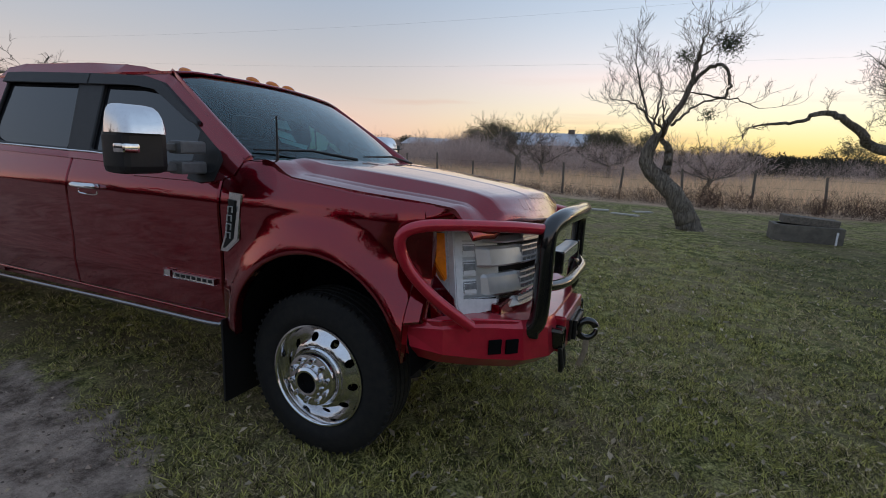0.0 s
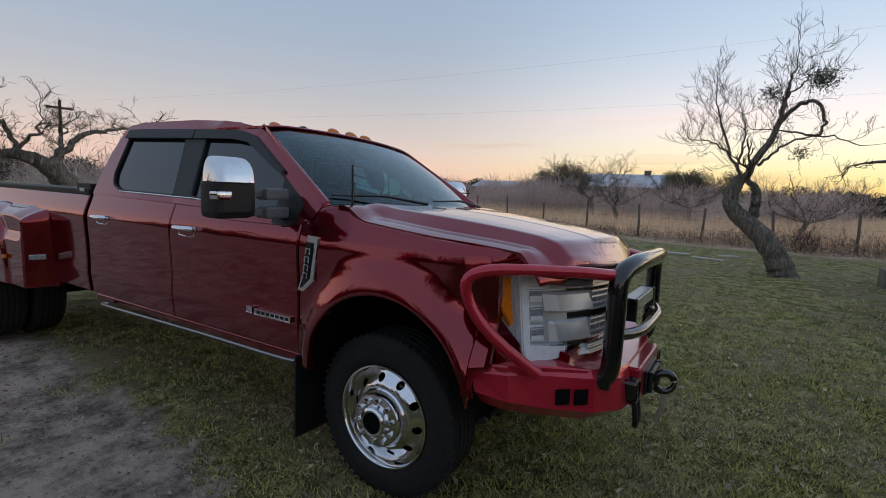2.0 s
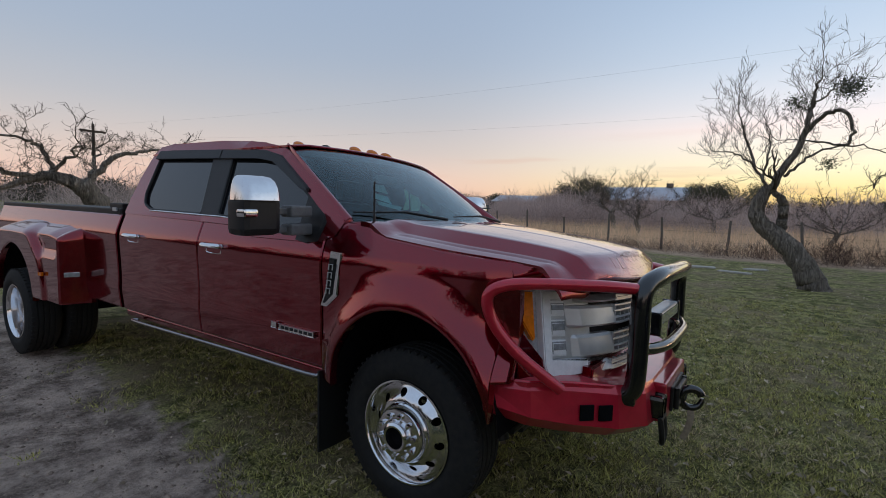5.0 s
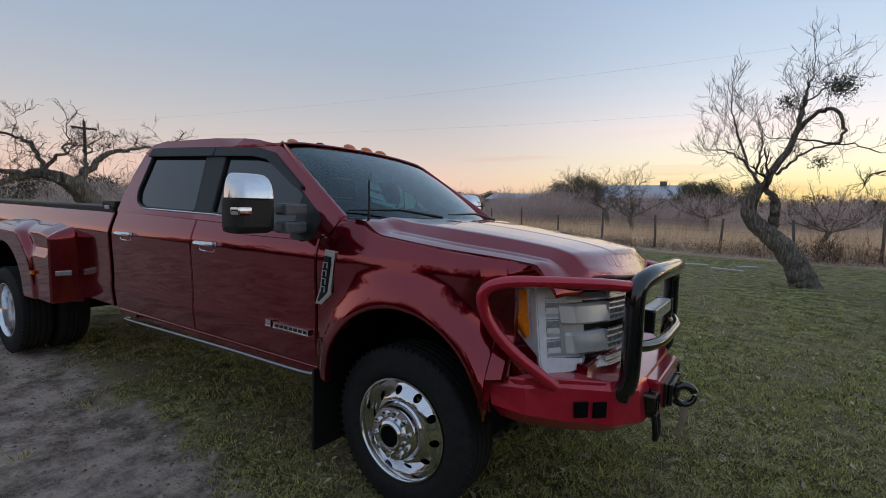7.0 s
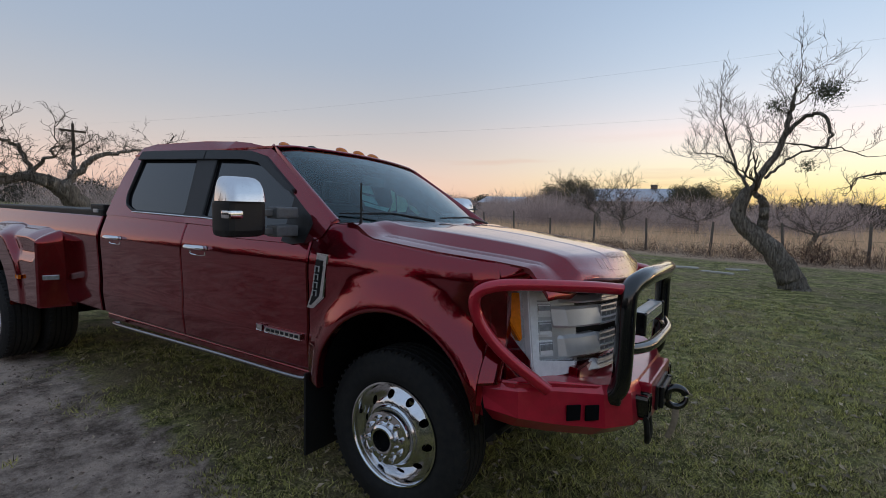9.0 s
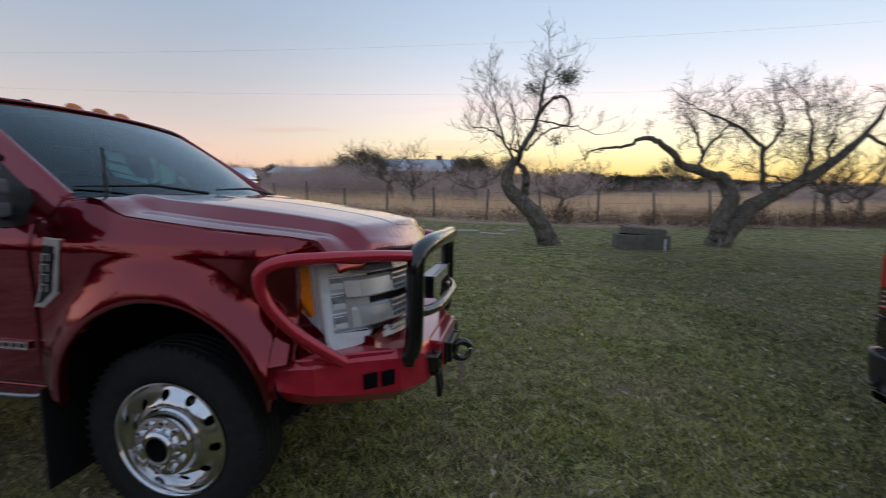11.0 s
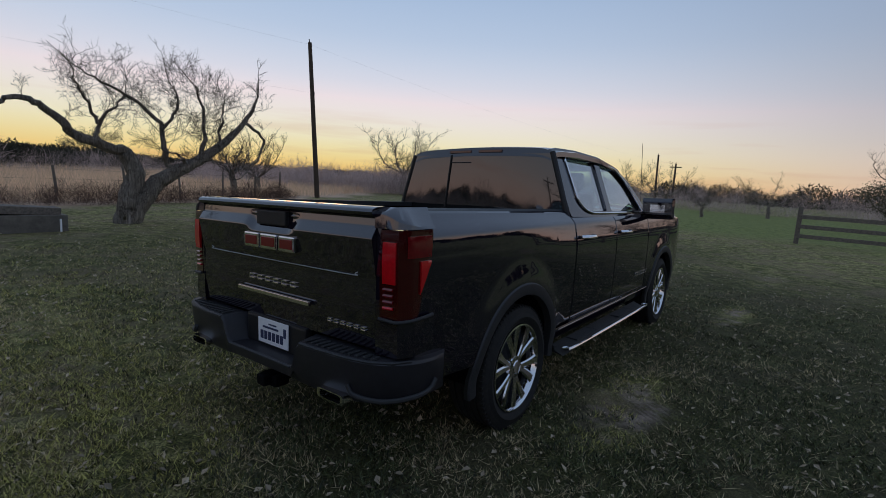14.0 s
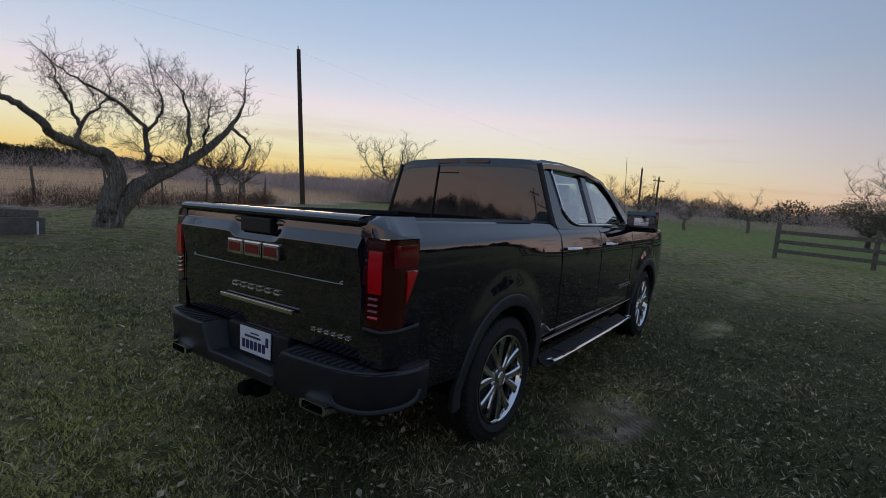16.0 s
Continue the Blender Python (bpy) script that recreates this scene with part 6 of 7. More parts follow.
def scatter(n, x0, x1, y0, y1, keep):
    xy = np.stack([rng.uniform(x0, x1, n), rng.uniform(y0, y1, n)], 1)
    p = np.array([keep(x, y) for x, y in xy])
    return xy[rng.uniform(0, 1, n) < p]


def lawn_keep(x, y):
    near = math.exp(-max(0, math.hypot(x - 2.2, y + 0.6) - 1.5) / 3.2)
    patch = 0.42 + 0.9 * noise.noise((x * 1.7, y * 1.7, 2.0)) + 1.1 * noise.noise((x * 5, y * 5, 5.0))
    b = bare_at(x, y) + 0.75 * noise.noise((x * 1.9, y * 1.9, 9.0))
    return near * max(0.25, min(1, patch + 0.45)) * (1 - soft((b - 0.30) / 0.25))


centres = scatter(300000, -5.5, 12, -3.6, 9, lawn_keep)
per = 9
xy = np.repeat(centres, per, 0) + rng.normal(0, 0.017, (len(centres) * per, 2))
big = np.repeat(rng.uniform(0.55, 1.25, len(centres)), per)
hs = rng.uniform(0.014, 0.050, len(xy)) * big
straw = np.repeat(np.array([0.5 + 0.5 * noise.noise((x * 1.1, y * 1.1, 7.0)) + 0.25 * noise.noise((x * 5, y * 5, 1.0)) for x, y in centres]), per)
cut = rng.uniform(0, 1, len(xy)) > np.clip(straw * 1.25 - 0.22, 0.10, 0.9)
# blades on the painted-dark turf take the darker colour too
in_dim = np.array([dimmed_at(x, y) for x, y in xy]) > rng.uniform(0.1, 0.9, len(xy))
blades("lawn_grass", xy[cut & ~in_dim], hs[cut & ~in_dim], rng.uniform(0.005, 0.013, (cut & ~in_dim).sum()), M_BLADE, "short green lawn grass in uneven tufts", "grass", 1.6, False)
blades("damp_grass", xy[cut & in_dim], hs[cut & in_dim], rng.uniform(0.005, 0.013, (cut & in_dim).sum()), M_BLADE_DIMMED, "lawn turf in uneven tufts, blades painted darker for dim light", "grass", 1.6, False)
blades("dry_grass", xy[~cut], hs[~cut] * 0.85, rng.uniform(0.004, 0.010, (~cut).sum()), M_BLADE_DRY, "dry straw blades lying in the lawn", "grass", 2.4, False)

# fallen leaves: small curled quads
xy = scatter(30000, -4, 15, -4.2, 13, lambda x, y: math.exp(-max(0, math.hypot(x - 3, y) - 2) / 5) * (0.35 if bare_at(x, y) > 0.3 else 1))
lv, lf = [], []
for x, y in xy:
    z = ground_z(x, y) + rng.uniform(0.010, 0.035)
    m = Matrix.Translation((x, y, z)) @ Euler((rng.uniform(-0.6, 0.6), rng.uniform(-0.6, 0.6), rng.uniform(0, 6.28))).to_matrix().to_4x4()
    L = 0.007 + 0.024 * rng.uniform(0, 1) ** 1.8
    W = L * rng.uniform(0.35, 0.65)
    k = len(lv)
    for p in ((-L, 0, 0), (-L * 0.2, -W, L * 0.45), (L, 0, L * 0.2), (-L * 0.2, W, L * 0.3), (0, 0, -0.003)):
        lv.append(tuple(m @ Vector(p)))
    lf += [(k, k + 1, k + 4), (k + 1, k + 2, k + 4), (k + 2, k + 3, k + 4), (k + 3, k, k + 4)]
stuff("fallen_leaves", lv, lf, M_LEAF, "pale dry fallen leaves scattered over the lawn", "leaves")


# clods and small stones on the bare earth
xy = scatter(10500, -5, 0.5, -3.4, 0.6, lambda x, y: soft((bare_at(x, y) - 0.35) / 0.3) * 0.6)
cv, cf = [], []
for x, y in xy:
    r = 0.003 + 0.016 * rng.uniform(0, 1) ** 3.5
    c = Vector((x, y, ground_z(x, y) + r * 0.15))
    k = len(cv)
    for d in ((1, 0, 0), (0, 1, 0), (-1, 0, 0), (0, -1, 0), (0, 0, 0.75)):
        cv.append(tuple(c + Vector(d) * r * rng.uniform(0.7, 1.3)))
    cf += [(k, k + 1, k + 4), (k + 1, k + 2, k + 4), (k + 2, k + 3, k + 4), (k + 3, k, k + 4)]
stuff("earth_clods", cv, cf, M_CLOD, "small clods and pebbles on the bare earth", "earth")


edge = lawn_edge


def bushes(name, spots, material, label, count, length, width, category="brush"):
    """Soft domes of many short twigs, as one mass. spots: x, y, height, spread."""
    v, f = [], []
    for x, y, h, sp in spots:
        z = ground_z(x, y)
        a, q, t = rng.uniform(0, 6.283, count), rng.uniform(0, 1, count) ** 0.5, rng.uniform(0.02, 1, count)
        lump = 0.8 + 0.35 * np.sin(3 * a + x) * np.sin(2 * a - y)
        px, py, pz = np.cos(a) * q * sp * 0.5 * lump, np.sin(a) * q * sp * 0.5 * lump, t * h * np.sqrt(np.clip(1 - 0.8 * q * q, 0, 1)) * (0.75 + 0.25 * lump)
        d = np.stack([px / sp + rng.normal(0, 0.35, count), py / sp + rng.normal(0, 0.35, count), 0.35 + rng.normal(0, 0.4, count)], 1)
        d *= (length * h * rng.uniform(0.4, 1.2, count) / np.linalg.norm(d, axis=1))[:, None]
        c = rng.uniform(0, 6.283, count)
        w = np.stack([np.cos(c), np.sin(c), rng.normal(0, 0.4, count)], 1) * width * h * 0.5
        p = np.stack([px + x, py + y, pz + z], 1)
        k = len(v)
        v += np.stack([p - w, p + w, p + d], 1).reshape(-1, 3).tolist()
        f += (k + np.arange(count)[:, None] * 3 + np.arange(3)).tolist()
    return stuff(name, v, f, material, label, category)


spots = [(x + rng.normal(0, 0.15), edge(x) + rng.uniform(0.2, 1.6), rng.uniform(0.5, 0.95) * (0.6 + 0.4 * soft((x + 1) / 4)), rng.uniform(0.9, 1.7)) for x in np.arange(-16, 19, 0.24)]
bushes("dead_brush", spots, M_BRIAR, "dark dead brush along the wire fence", 380, 0.30, 0.016)
xy = scatter(230000, -60, 75, 18, 85, lambda x, y: (0.25 + 0.75 * math.exp(-max(0, y - edge(x) - 2) / 22)) * soft((y - edge(x) - 0.6) / 2.0))
blades("tall_dry_grass", xy, rng.uniform(0.40, 0.92, len(xy)), rng.uniform(0.018, 0.045, len(xy)), M_STRAW, "tall tawny dry grass field behind the fence", "grass", 0.9, False)


# ---------- woody plants ----------
class Wood:
    """Collects tapered limbs as one mesh."""

    def __init__(self):
        self.v, self.f = [], []

    def limb(self, pts, r0, r1, seg):
        P = [Vector(p) for p in pts]
        n = len(P)
        nrm = (P[1] - P[0]).orthogonal().normalized()
        k0 = len(self.v)
        thick, run = r0 > 0.09 and seg > 5, 0.0
        if thick:
            seg = 48
        for i, p in enumerate(P):
            run += (p - P[max(i - 1, 0)]).length
            d = (P[min(i + 1, n - 1)] - P[max(i - 1, 0)]).normalized()
            nrm = (nrm - d * nrm.dot(d)).normalized()
            b = d.cross(nrm)
            t = i / (n - 1)
            r = r0 + (r1 - r0) * t
            for k in range(seg):
                a = 2 * math.pi * k / seg
                if thick:
                    q = a + 1.1 * run
                    c, e = math.cos(q), math.sin(q)
                    furrow = 1 - 2.6 * abs(noise.noise((c * 2.6, e * 2.6, run * 1.3))) - 1.2 * abs(noise.noise((c * 6, e * 6, run * 3.5)))
                    rr = r * (1 + 0.13 * noise.noise((c * 0.9, e * 0.9, run * 2.0)) + 0.13 * furrow)
                    self.v.append(tuple(p + rr * (nrm * math.cos(a) + b * math.sin(a))))
                    continue
                rr = r * (1 + (0.16 * noise.noise((p.x * 3 + k * 1.3, p.y * 3, p.z * 2.2)) if seg > 5 else 0))
                self.v.append(tuple(p + rr * (nrm * math.cos(a) + b * math.sin(a))))
        for i in range(n - 1):
            for k in range(seg):
                a, b2 = k0 + i * seg + k, k0 + i * seg + (k + 1) % seg
                self.f.append((a, b2, b2 + seg, a + seg))
        self.f.append(tuple(k0 + (n - 1) * seg + k for k in range(seg)))

    def mesh(self, name, material, parent, label=""):
        me = bpy.data.meshes.new(name)
        me.from_pydata(self.v, [], self.f)
        me.polygons.foreach_set("use_smooth", [True] * len(self.f))
        me.materials.append(material)
        ob = new(name, me)
        ob.parent = parent
        return tagged(ob, label)


def spray(w, p, d, length, r, depth, R, up=0.25, seg=3, wander=0.28, forks=0.86):
    """A crooked twig that forks."""
    n = 4
    pts, q, dirn = [p], Vector(p), Vector(d).normalized()
    for i in range(n):
        dirn = (dirn + Vector((R.gauss(0, wander), R.gauss(0, wander), R.gauss(0, wander * 0.85) + up * 0.35))).normalized()
        q = q + dirn * (length / n)
        pts.append(q.copy())
    w.limb(pts, r, r * 0.45, seg)
    if depth <= 0:
        return
    for i in range(1, n + 1):
        for _ in range(1 if i < n else 2):
            if R.random() < forks:
                side = Vector((R.gauss(0, 1), R.gauss(0, 1), R.gauss(0.15, 0.7))).normalized()
                spray(w, pts[i], (dirn + side * (0.95 if wander > 0.2 else 0.7)).normalized(), length * R.uniform(0.45, 0.78), max(0.004, r * 0.6), depth - 1, R, up, seg, wander, forks)


def bare_tree(place, limbs, label, seed, density=1.0, twig=0.8, depth=3, mistletoe=(), up=0.25, twig_r=0.012, seg=12, wander=0.28, forks=0.86):
    """limbs: (points, thick end, thin end, how many sprays). Points are relative to the foot of the tree."""
    R = random.Random(seed)
    t = thing("bare_tree", pose(*place), label, "tree", "leafless trees")
    trunk, crown = Wood(), Wood()
    for pts, r0, r1, count in limbs:
        path = smooth_path(pts, 5)
        wob = [Vector((R.gauss(0, 0.02), R.gauss(0, 0.05), R.gauss(0, 0.015))) for _ in path]
        wob[0] = Vector()
        path = [p + w * (1 if r0 < 0.16 else 0.5) for p, w in zip(path, wob)]
        trunk.limb(path, r0, r1, seg if r0 > 0.06 else 7)
        for k in range(int(count * density)):
            i = min(len(path) - 2, int(len(path) * (0.15 + 0.85 * (k + R.random()) / max(1, count * density))))
            a = (path[i + 1] - path[i]).normalized()
            side = Vector((R.gauss(0, 1), R.gauss(0, 0.9), R.gauss(0.35, 0.7))).normalized()
            spray(crown, path[i], (a * 0.6 + side).normalized(), twig * R.uniform(0.6, 1.1), twig_r, depth, R, up, 3, wander, forks)
        if count:
            spray(crown, path[-1], (path[-1] - path[-2]).normalized(), twig, max(twig_r, r1), depth, R, up, 3, wander, forks)
    trunk.mesh("trunk", M_BARK, t, "furrowed grey bark trunk and limbs")
    crown.mesh("crown", M_TWIG, t, "bare dark twigs")
    for c, r, n in mistletoe:
        v, f = [], []
        for _ in range(n):
            p = Vector(c) + Vector((R.gauss(0, 1), R.gauss(0, 1), R.gauss(0, 0.8))) * r * 0.5
            a = Vector((R.gauss(0, 1), R.gauss(0, 1), R.gauss(0, 1))).normalized()
            b = a.orthogonal().normalized()
            k = len(v)
            s = R.uniform(0.014, 0.032)
            v += [tuple(p - a * s), tuple(p + b * s * 0.5), tuple(p + a * s), tuple(p - b * s * 0.5)]
            f.append((k, k + 1, k + 2, k + 3))
        me = bpy.data.meshes.new("mistletoe")
        me.from_pydata(v, [], f)
        me.materials.append(M_MISTLE)
        ob = new("mistletoe", me)
        ob.parent = t
        tagged(ob, "dark green mistletoe clump", "", "", "stuff")
    return t


# leaning tree near the fence
bare_tree((2.31, 11.2, -0.06), [
    ([(0.05, 0, -0.1), (-0.05, 0, 0.25), (-0.27, 0, 0.70), (-0.69, 0, 1.16), (-1.03, 0, 1.45), (-1.12, 0, 1.78), (-0.95, 0, 2.22)], 0.265, 0.115, 0),
    ([(0.22, 0, -0.1), (0.10, 0.05, 0.25), (-0.20, 0.05, 0.62), (-0.55, 0, 1.02)], 0.170, 0.120, 0),
    ([(-0.68, 0.05, 1.15), (-0.62, 0.05, 1.70), (-0.66, 0.02, 1.98), (-0.88, 0, 2.22)], 0.108, 0.058, 2),
    ([(-0.93, 0, 2.18), (-0.53, 0, 2.95), (-0.33, 0, 3.55), (-0.28, 0.05, 4.0), (-0.25, 0.1, 4.3), (-0.16, 0.1, 4.6)], 0.086, 0.013, 22),
    ([(-0.92, 0, 2.20), (-1.23, -0.05, 2.70), (-1.60, -0.1, 3.0), (-2.10, -0.1, 3.08)], 0.040, 0.009, 15),
    ([(-1.23, -0.05, 2.70), (-1.50, 0.1, 3.55), (-1.66, 0.2, 4.15)], 0.032, 0.009, 17),
    ([(-1.05, 0, 2.5), (-0.98, 0.3, 3.2), (-1.1, 0.5, 3.8)], 0.029, 0.009, 13),
    ([(-0.43, 0, 3.30), (-0.02, 0, 3.78), (0.33, 0, 3.76), (0.42, 0, 3.28), (0.20, 0, 3.13), (-0.25, 0, 3.24)], 0.047, 0.018, 2),
    ([(-0.66, 0, 2.50), (-0.48, 0, 2.70), (-0.14, 0.05, 2.98), (0.50, 0.1, 3.14), (1.05, 0.1, 2.90)], 0.036, 0.009, 15),
    ([(-0.30, 0.05, 4.0), (0.10, 0.1, 4.3), (0.45, 0.15, 4.4)], 0.023, 0.007, 11),
], "leaning leafless tree with twisted grey trunk and looping limb", 11, 0.85, 0.60, 3, (((0.32, 0.1, 4.30), 0.30, 1300), ((-0.55, 0.0, 4.05), 0.22, 420), ((0.1, 0.05, 2.75), 0.2, 260)), 0.28, 0.0065, 12, 0.2, 0.55)

# forked tree beside the trough
bare_tree((6.90, 12.3, -0.08), [
    ([(-0.05, 0, -0.1), (0.0, 0, 0.35), (0.03, 0, 0.75), (0.20, 0, 1.38), (-0.02, 0, 1.92)], 0.300, 0.170, 0),
    ([(0.0, 0, 1.90), (-0.60, 0, 2.07), (-1.05, 0, 2.22), (-1.36, 0, 2.56), (-1.75, 0, 2.84), (-2.13, 0, 2.93), (-2.55, 0.05, 2.72), (-3.2, 0.1, 2.66)], 0.128, 0.025, 2),
    ([(-0.63, 0, 2.10), (-0.58, 0, 2.54), (-0.30, 0, 2.92), (0.05, 0.05, 3.38)], 0.060, 0.017, 12),
    ([(-0.60, 0, 2.54), (-0.85, -0.05, 3.10), (-1.12, -0.1, 3.55)], 0.047, 0.015, 12),
    ([(0.02, 0, 0.15), (0.42, 0, 0.78), (0.84, 0, 1.25), (1.48, 0, 1.59), (2.44, 0, 2.26), (3.20, 0, 3.05), (3.65, 0, 3.78)], 0.270, 0.030, 14),
    ([(1.12, 0, 1.48), (0.91, 0, 1.96), (0.86, 0, 2.60), (0.40, 0, 3.10), (-0.22, 0, 3.47), (-0.9, 0.1, 3.72)], 0.085, 0.017, 22),
    ([(1.87, 0, 1.85), (2.03, 0, 2.58), (1.95, 0, 3.43), (1.65, 0, 4.0)], 0.072, 0.017, 20),
    ([(3.20, 0, 3.05), (3.86, 0, 2.57), (3.54, 0, 1.81), (3.05, 0, 1.35)], 0.051, 0.017, 3),
    ([(0.88, 0, 2.58), (1.35, 0.1, 3.32), (1.10, 0.2, 4.0)], 0.047, 0.014, 16),
    ([(2.44, 0.05, 2.26), (2.62, 0.2, 3.0), (2.8, 0.3, 3.75)], 0.051, 0.014, 16),
    ([(1.5, 0, 1.62), (1.2, -0.3, 1.9), (0.75, -0.4, 2.0)], 0.043, 0.013, 5),
], "forked leafless tree with one long drooping limb, beside trough", 23, 1.0, 0.60, 3, (((2.4, 0, 2.75), 0.14, 60),), 0.15, 0.0085, 12, 0.27, 0.74)


def common_limbs(h, spread, R):
    """Limbs of an ordinary small crooked tree of height h."""
    out = [([(0, 0, -0.1), (R.uniform(-0.1, 0.1), 0, h * 0.14), (R.uniform(-0.25, 0.25) * spread * 0.3, R.uniform(-0.1, 0.1), h * 0.30)], h * 0.045, h * 0.032, 0)]
    top = Vector(out[0][0][-1])
    for k in range(6):
        a = 2 * math.pi * (k + R.random() * 0.7) / 6
        d = Vector((math.cos(a) * spread * 0.5, math.sin(a) * spread * 0.5, h * R.uniform(0.28, 0.58)))
        mid = top + Vector((d.x * 0.55, d.y * 0.55, d.z * 0.35)) + Vector((R.gauss(0, 0.1), R.gauss(0, 0.1), 0)) * spread * 0.3
        out.append(([tuple(top), tuple(mid), tuple(top + d)], h * 0.013, h * 0.004, 12))
    return out


# the other leafless trees: foot, height, spread, seed
for x, y, h, sp, seed, dep in ((15.5, 22.8, 4.2, 3.4, 31, 2), (18.5, 25.5, 3.4, 3.0, 32, 2), (36, 30, 6.4, 6.0, 33, 2), (45, 31, 5.0, 6.0, 38, 2), (45, 6.0, 2.8, 2.6, 34, 2), (54, 2.4, 3.6, 5.0, 35, 2), (33, -6.6, 4.6, 5.6, 36, 3), (58, 12, 4.5, 6.0, 37, 2), (62, 18, 5.2, 7.0, 39, 2), (3.6, 24.0, 2.6, 3.6, 40, 2), (-8.5, 36, 4.6, 5.5, 41, 2), (-12, 45, 5.0, 6.0, 42, 2), (-5.5, 30, 3.2, 4.0, 46, 2), (-1.5, 33, 3.4, 5, 47, 2)):
    R = random.Random(seed)
    bare_tree((x, y, ground_z(x, y)), common_limbs(h, sp, R), "small crooked leafless tree standing in the pasture", seed, 1.0, h * 0.17, dep, (), 0.2, h * 0.0036, 8)

# broad tree behind the bed of the red truck
bare_tree((-11.2, 3.0, -0.15), [
    ([(0.1, 0, -0.1), (0.0, 0, 0.8), (-0.05, 0.0, 1.5), (0.0, -0.42, 2.05)], 0.26, 0.19, 0),
    ([(0.0, -0.40, 2.0), (0.05, -0.80, 2.16), (0.0, -1.25, 2.10), (0.0, -1.7, 1.85)], 0.15, 0.04, 6),
    ([(0.0, -0.35, 2.0), (0.0, 0.0, 2.36), (0.05, 0.30, 2.68), (0.0, 0.7, 2.80), (0, 1.3, 2.95), (0, 1.8, 3.05)], 0.085, 0.015, 14),
    ([(0.0, -0.75, 2.15), (0.0, -1.05, 2.70), (0.05, -1.45, 2.9), (0, -2.0, 2.9)], 0.055, 0.015, 15),
    ([(0.0, -0.9, 2.2), (0.3, -0.7, 2.6), (0.4, -0.5, 2.9)], 0.05, 0.015, 9),
    ([(0.0, -0.2, 2.2), (-0.3, 0.0, 2.6), (-0.4, 0.2, 2.95)], 0.05, 0.015, 9),
    ([(0.0, -1.2, 2.1), (0.1, -1.9, 2.3), (0, -2.6, 2.7)], 0.06, 0.015, 10),
], "broad leafless tree with twisted crown behind the truck bed", 51, 0.8, 0.42, 3, (), 0.08, 0.008, 12, 0.26, 0.66)


def leafy_tree(x, y, h, sp, seed, label, n):
    R = random.Random(seed)
    t = thing("evergreen_tree", pose(x, y, ground_z(x, y)), label, "tree", "evergreen trees")
    w = Wood()
    for pts, r0, r1, _ in common_limbs(h, sp, R):
        w.limb(smooth_path(pts, 3), r0, r1, 7)
    w.mesh("trunk", M_TWIG, t)
    v, f = [], []
    lumps = [Vector((R.uniform(-0.5, 0.5) * sp, R.uniform(-0.5, 0.5) * sp, h * R.uniform(0.30, 0.86))) for _ in range(34)]
    for _ in range(n):
        c = R.choice(lumps)
        d = Vector((R.gauss(0, 1), R.gauss(0, 1), R.gauss(0, 0.75))).normalized() * sp * 0.19 * R.random() ** 0.5
        p = c + d
        a = Vector((R.gauss(0, 1), R.gauss(0, 1), R.gauss(0, 1))).normalized()
        b = a.orthogonal().normalized()
        s = sp * R.uniform(0.008, 0.018)
        k = len(v)
        v += [tuple(p - a * s), tuple(p + b * s * 0.6), tuple(p + a * s), tuple(p - b * s * 0.6)]
        f.append((k, k + 1, k + 2, k + 3))
    me = bpy.data.meshes.new("crown")
    me.from_pydata(v, [], f)
    me.materials.append(M_EVERGREEN)
    ob = new("crown", me)
    ob.parent = t
    return t


leafy_tree(-29.2, 90, 7.4, 8.6, 61, "dark evergreen oak beside the far barn", 14000)
leafy_tree(-5.0, 92, 6.4, 8.5, 62, "broad evergreen oak behind the leaning tree", 14000)
leafy_tree(-8.6, 94, 6.0, 6.5, 63, "broad evergreen oak behind the leaning tree", 12000)
leafy_tree(44, -5.2, 3.4, 3.4, 64, "small evergreen beside the board fence", 9000)
leafy_tree(30, 98, 6.5, 7.0, 65, "dark evergreen on the low rise", 8000)

# ---------- fields, woods and buildings far off ----------
spots = [(rng.uniform(-75, 10), rng.uniform(40, 82), rng.uniform(2.0, 4.2), rng.uniform(3, 6)) for _ in range(150)]
spots += [(rng.uniform(8, 85), rng.uniform(46, 95), rng.uniform(1.6, 3.0), rng.uniform(3, 6)) for _ in range(70)]
spots += [(rng.uniform(24, 60), rng.uniform(26, 44), rng.uniform(1.8, 3.2), rng.uniform(3, 5)) for _ in range(40)]
spots += [(rng.uniform(-60, -26), rng.uniform(2, 34), rng.uniform(2.2, 4.2), rng.uniform(3, 6)) for _ in range(46)]
spots += [(rng.uniform(-24, -19), rng.uniform(-2.5, 2.0), rng.uniform(2.2, 3.0), rng.uniform(3, 4)) for _ in range(6)]
spots += [(rng.uniform(58, 95), rng.uniform(-14, 30), rng.uniform(2.0, 4.0), rng.uniform(4, 7)) for _ in range(60)]
bushes("bare_scrub", spots, M_SCRUB, "grey leafless scrub at the edge of the field", 420, 0.26, 0.010)
spots = [(rng.uniform(-40, 6), rng.uniform(32, 52), rng.uniform(1.6, 3.1), rng.uniform(2.5, 4.5)) for _ in range(95)]
bushes("bare_thicket", spots, M_SCRUB, "pale leafless thicket of thorn scrub behind the field", 1000, 0.34, 0.0075)
spots = []
for k in range(110):
    f = rng.uniform(0, 1)
    a, d = radians(84 - 21 * f + rng.normal(0, 0.5)), (62 + 46 * f) * rng.uniform(0.97, 1.25)
    spots.append((2.1 + d * math.cos(a), -2 + d * math.sin(a), rng.uniform(2.2, 3.3) * (1 - 0.25 * f), rng.uniform(4, 7)))
bushes("evergreen_belt", spots, M_FARWOOD, "dark evergreen belt at the far edge of the dry field", 1700, 0.15, 0.070)
spots = []
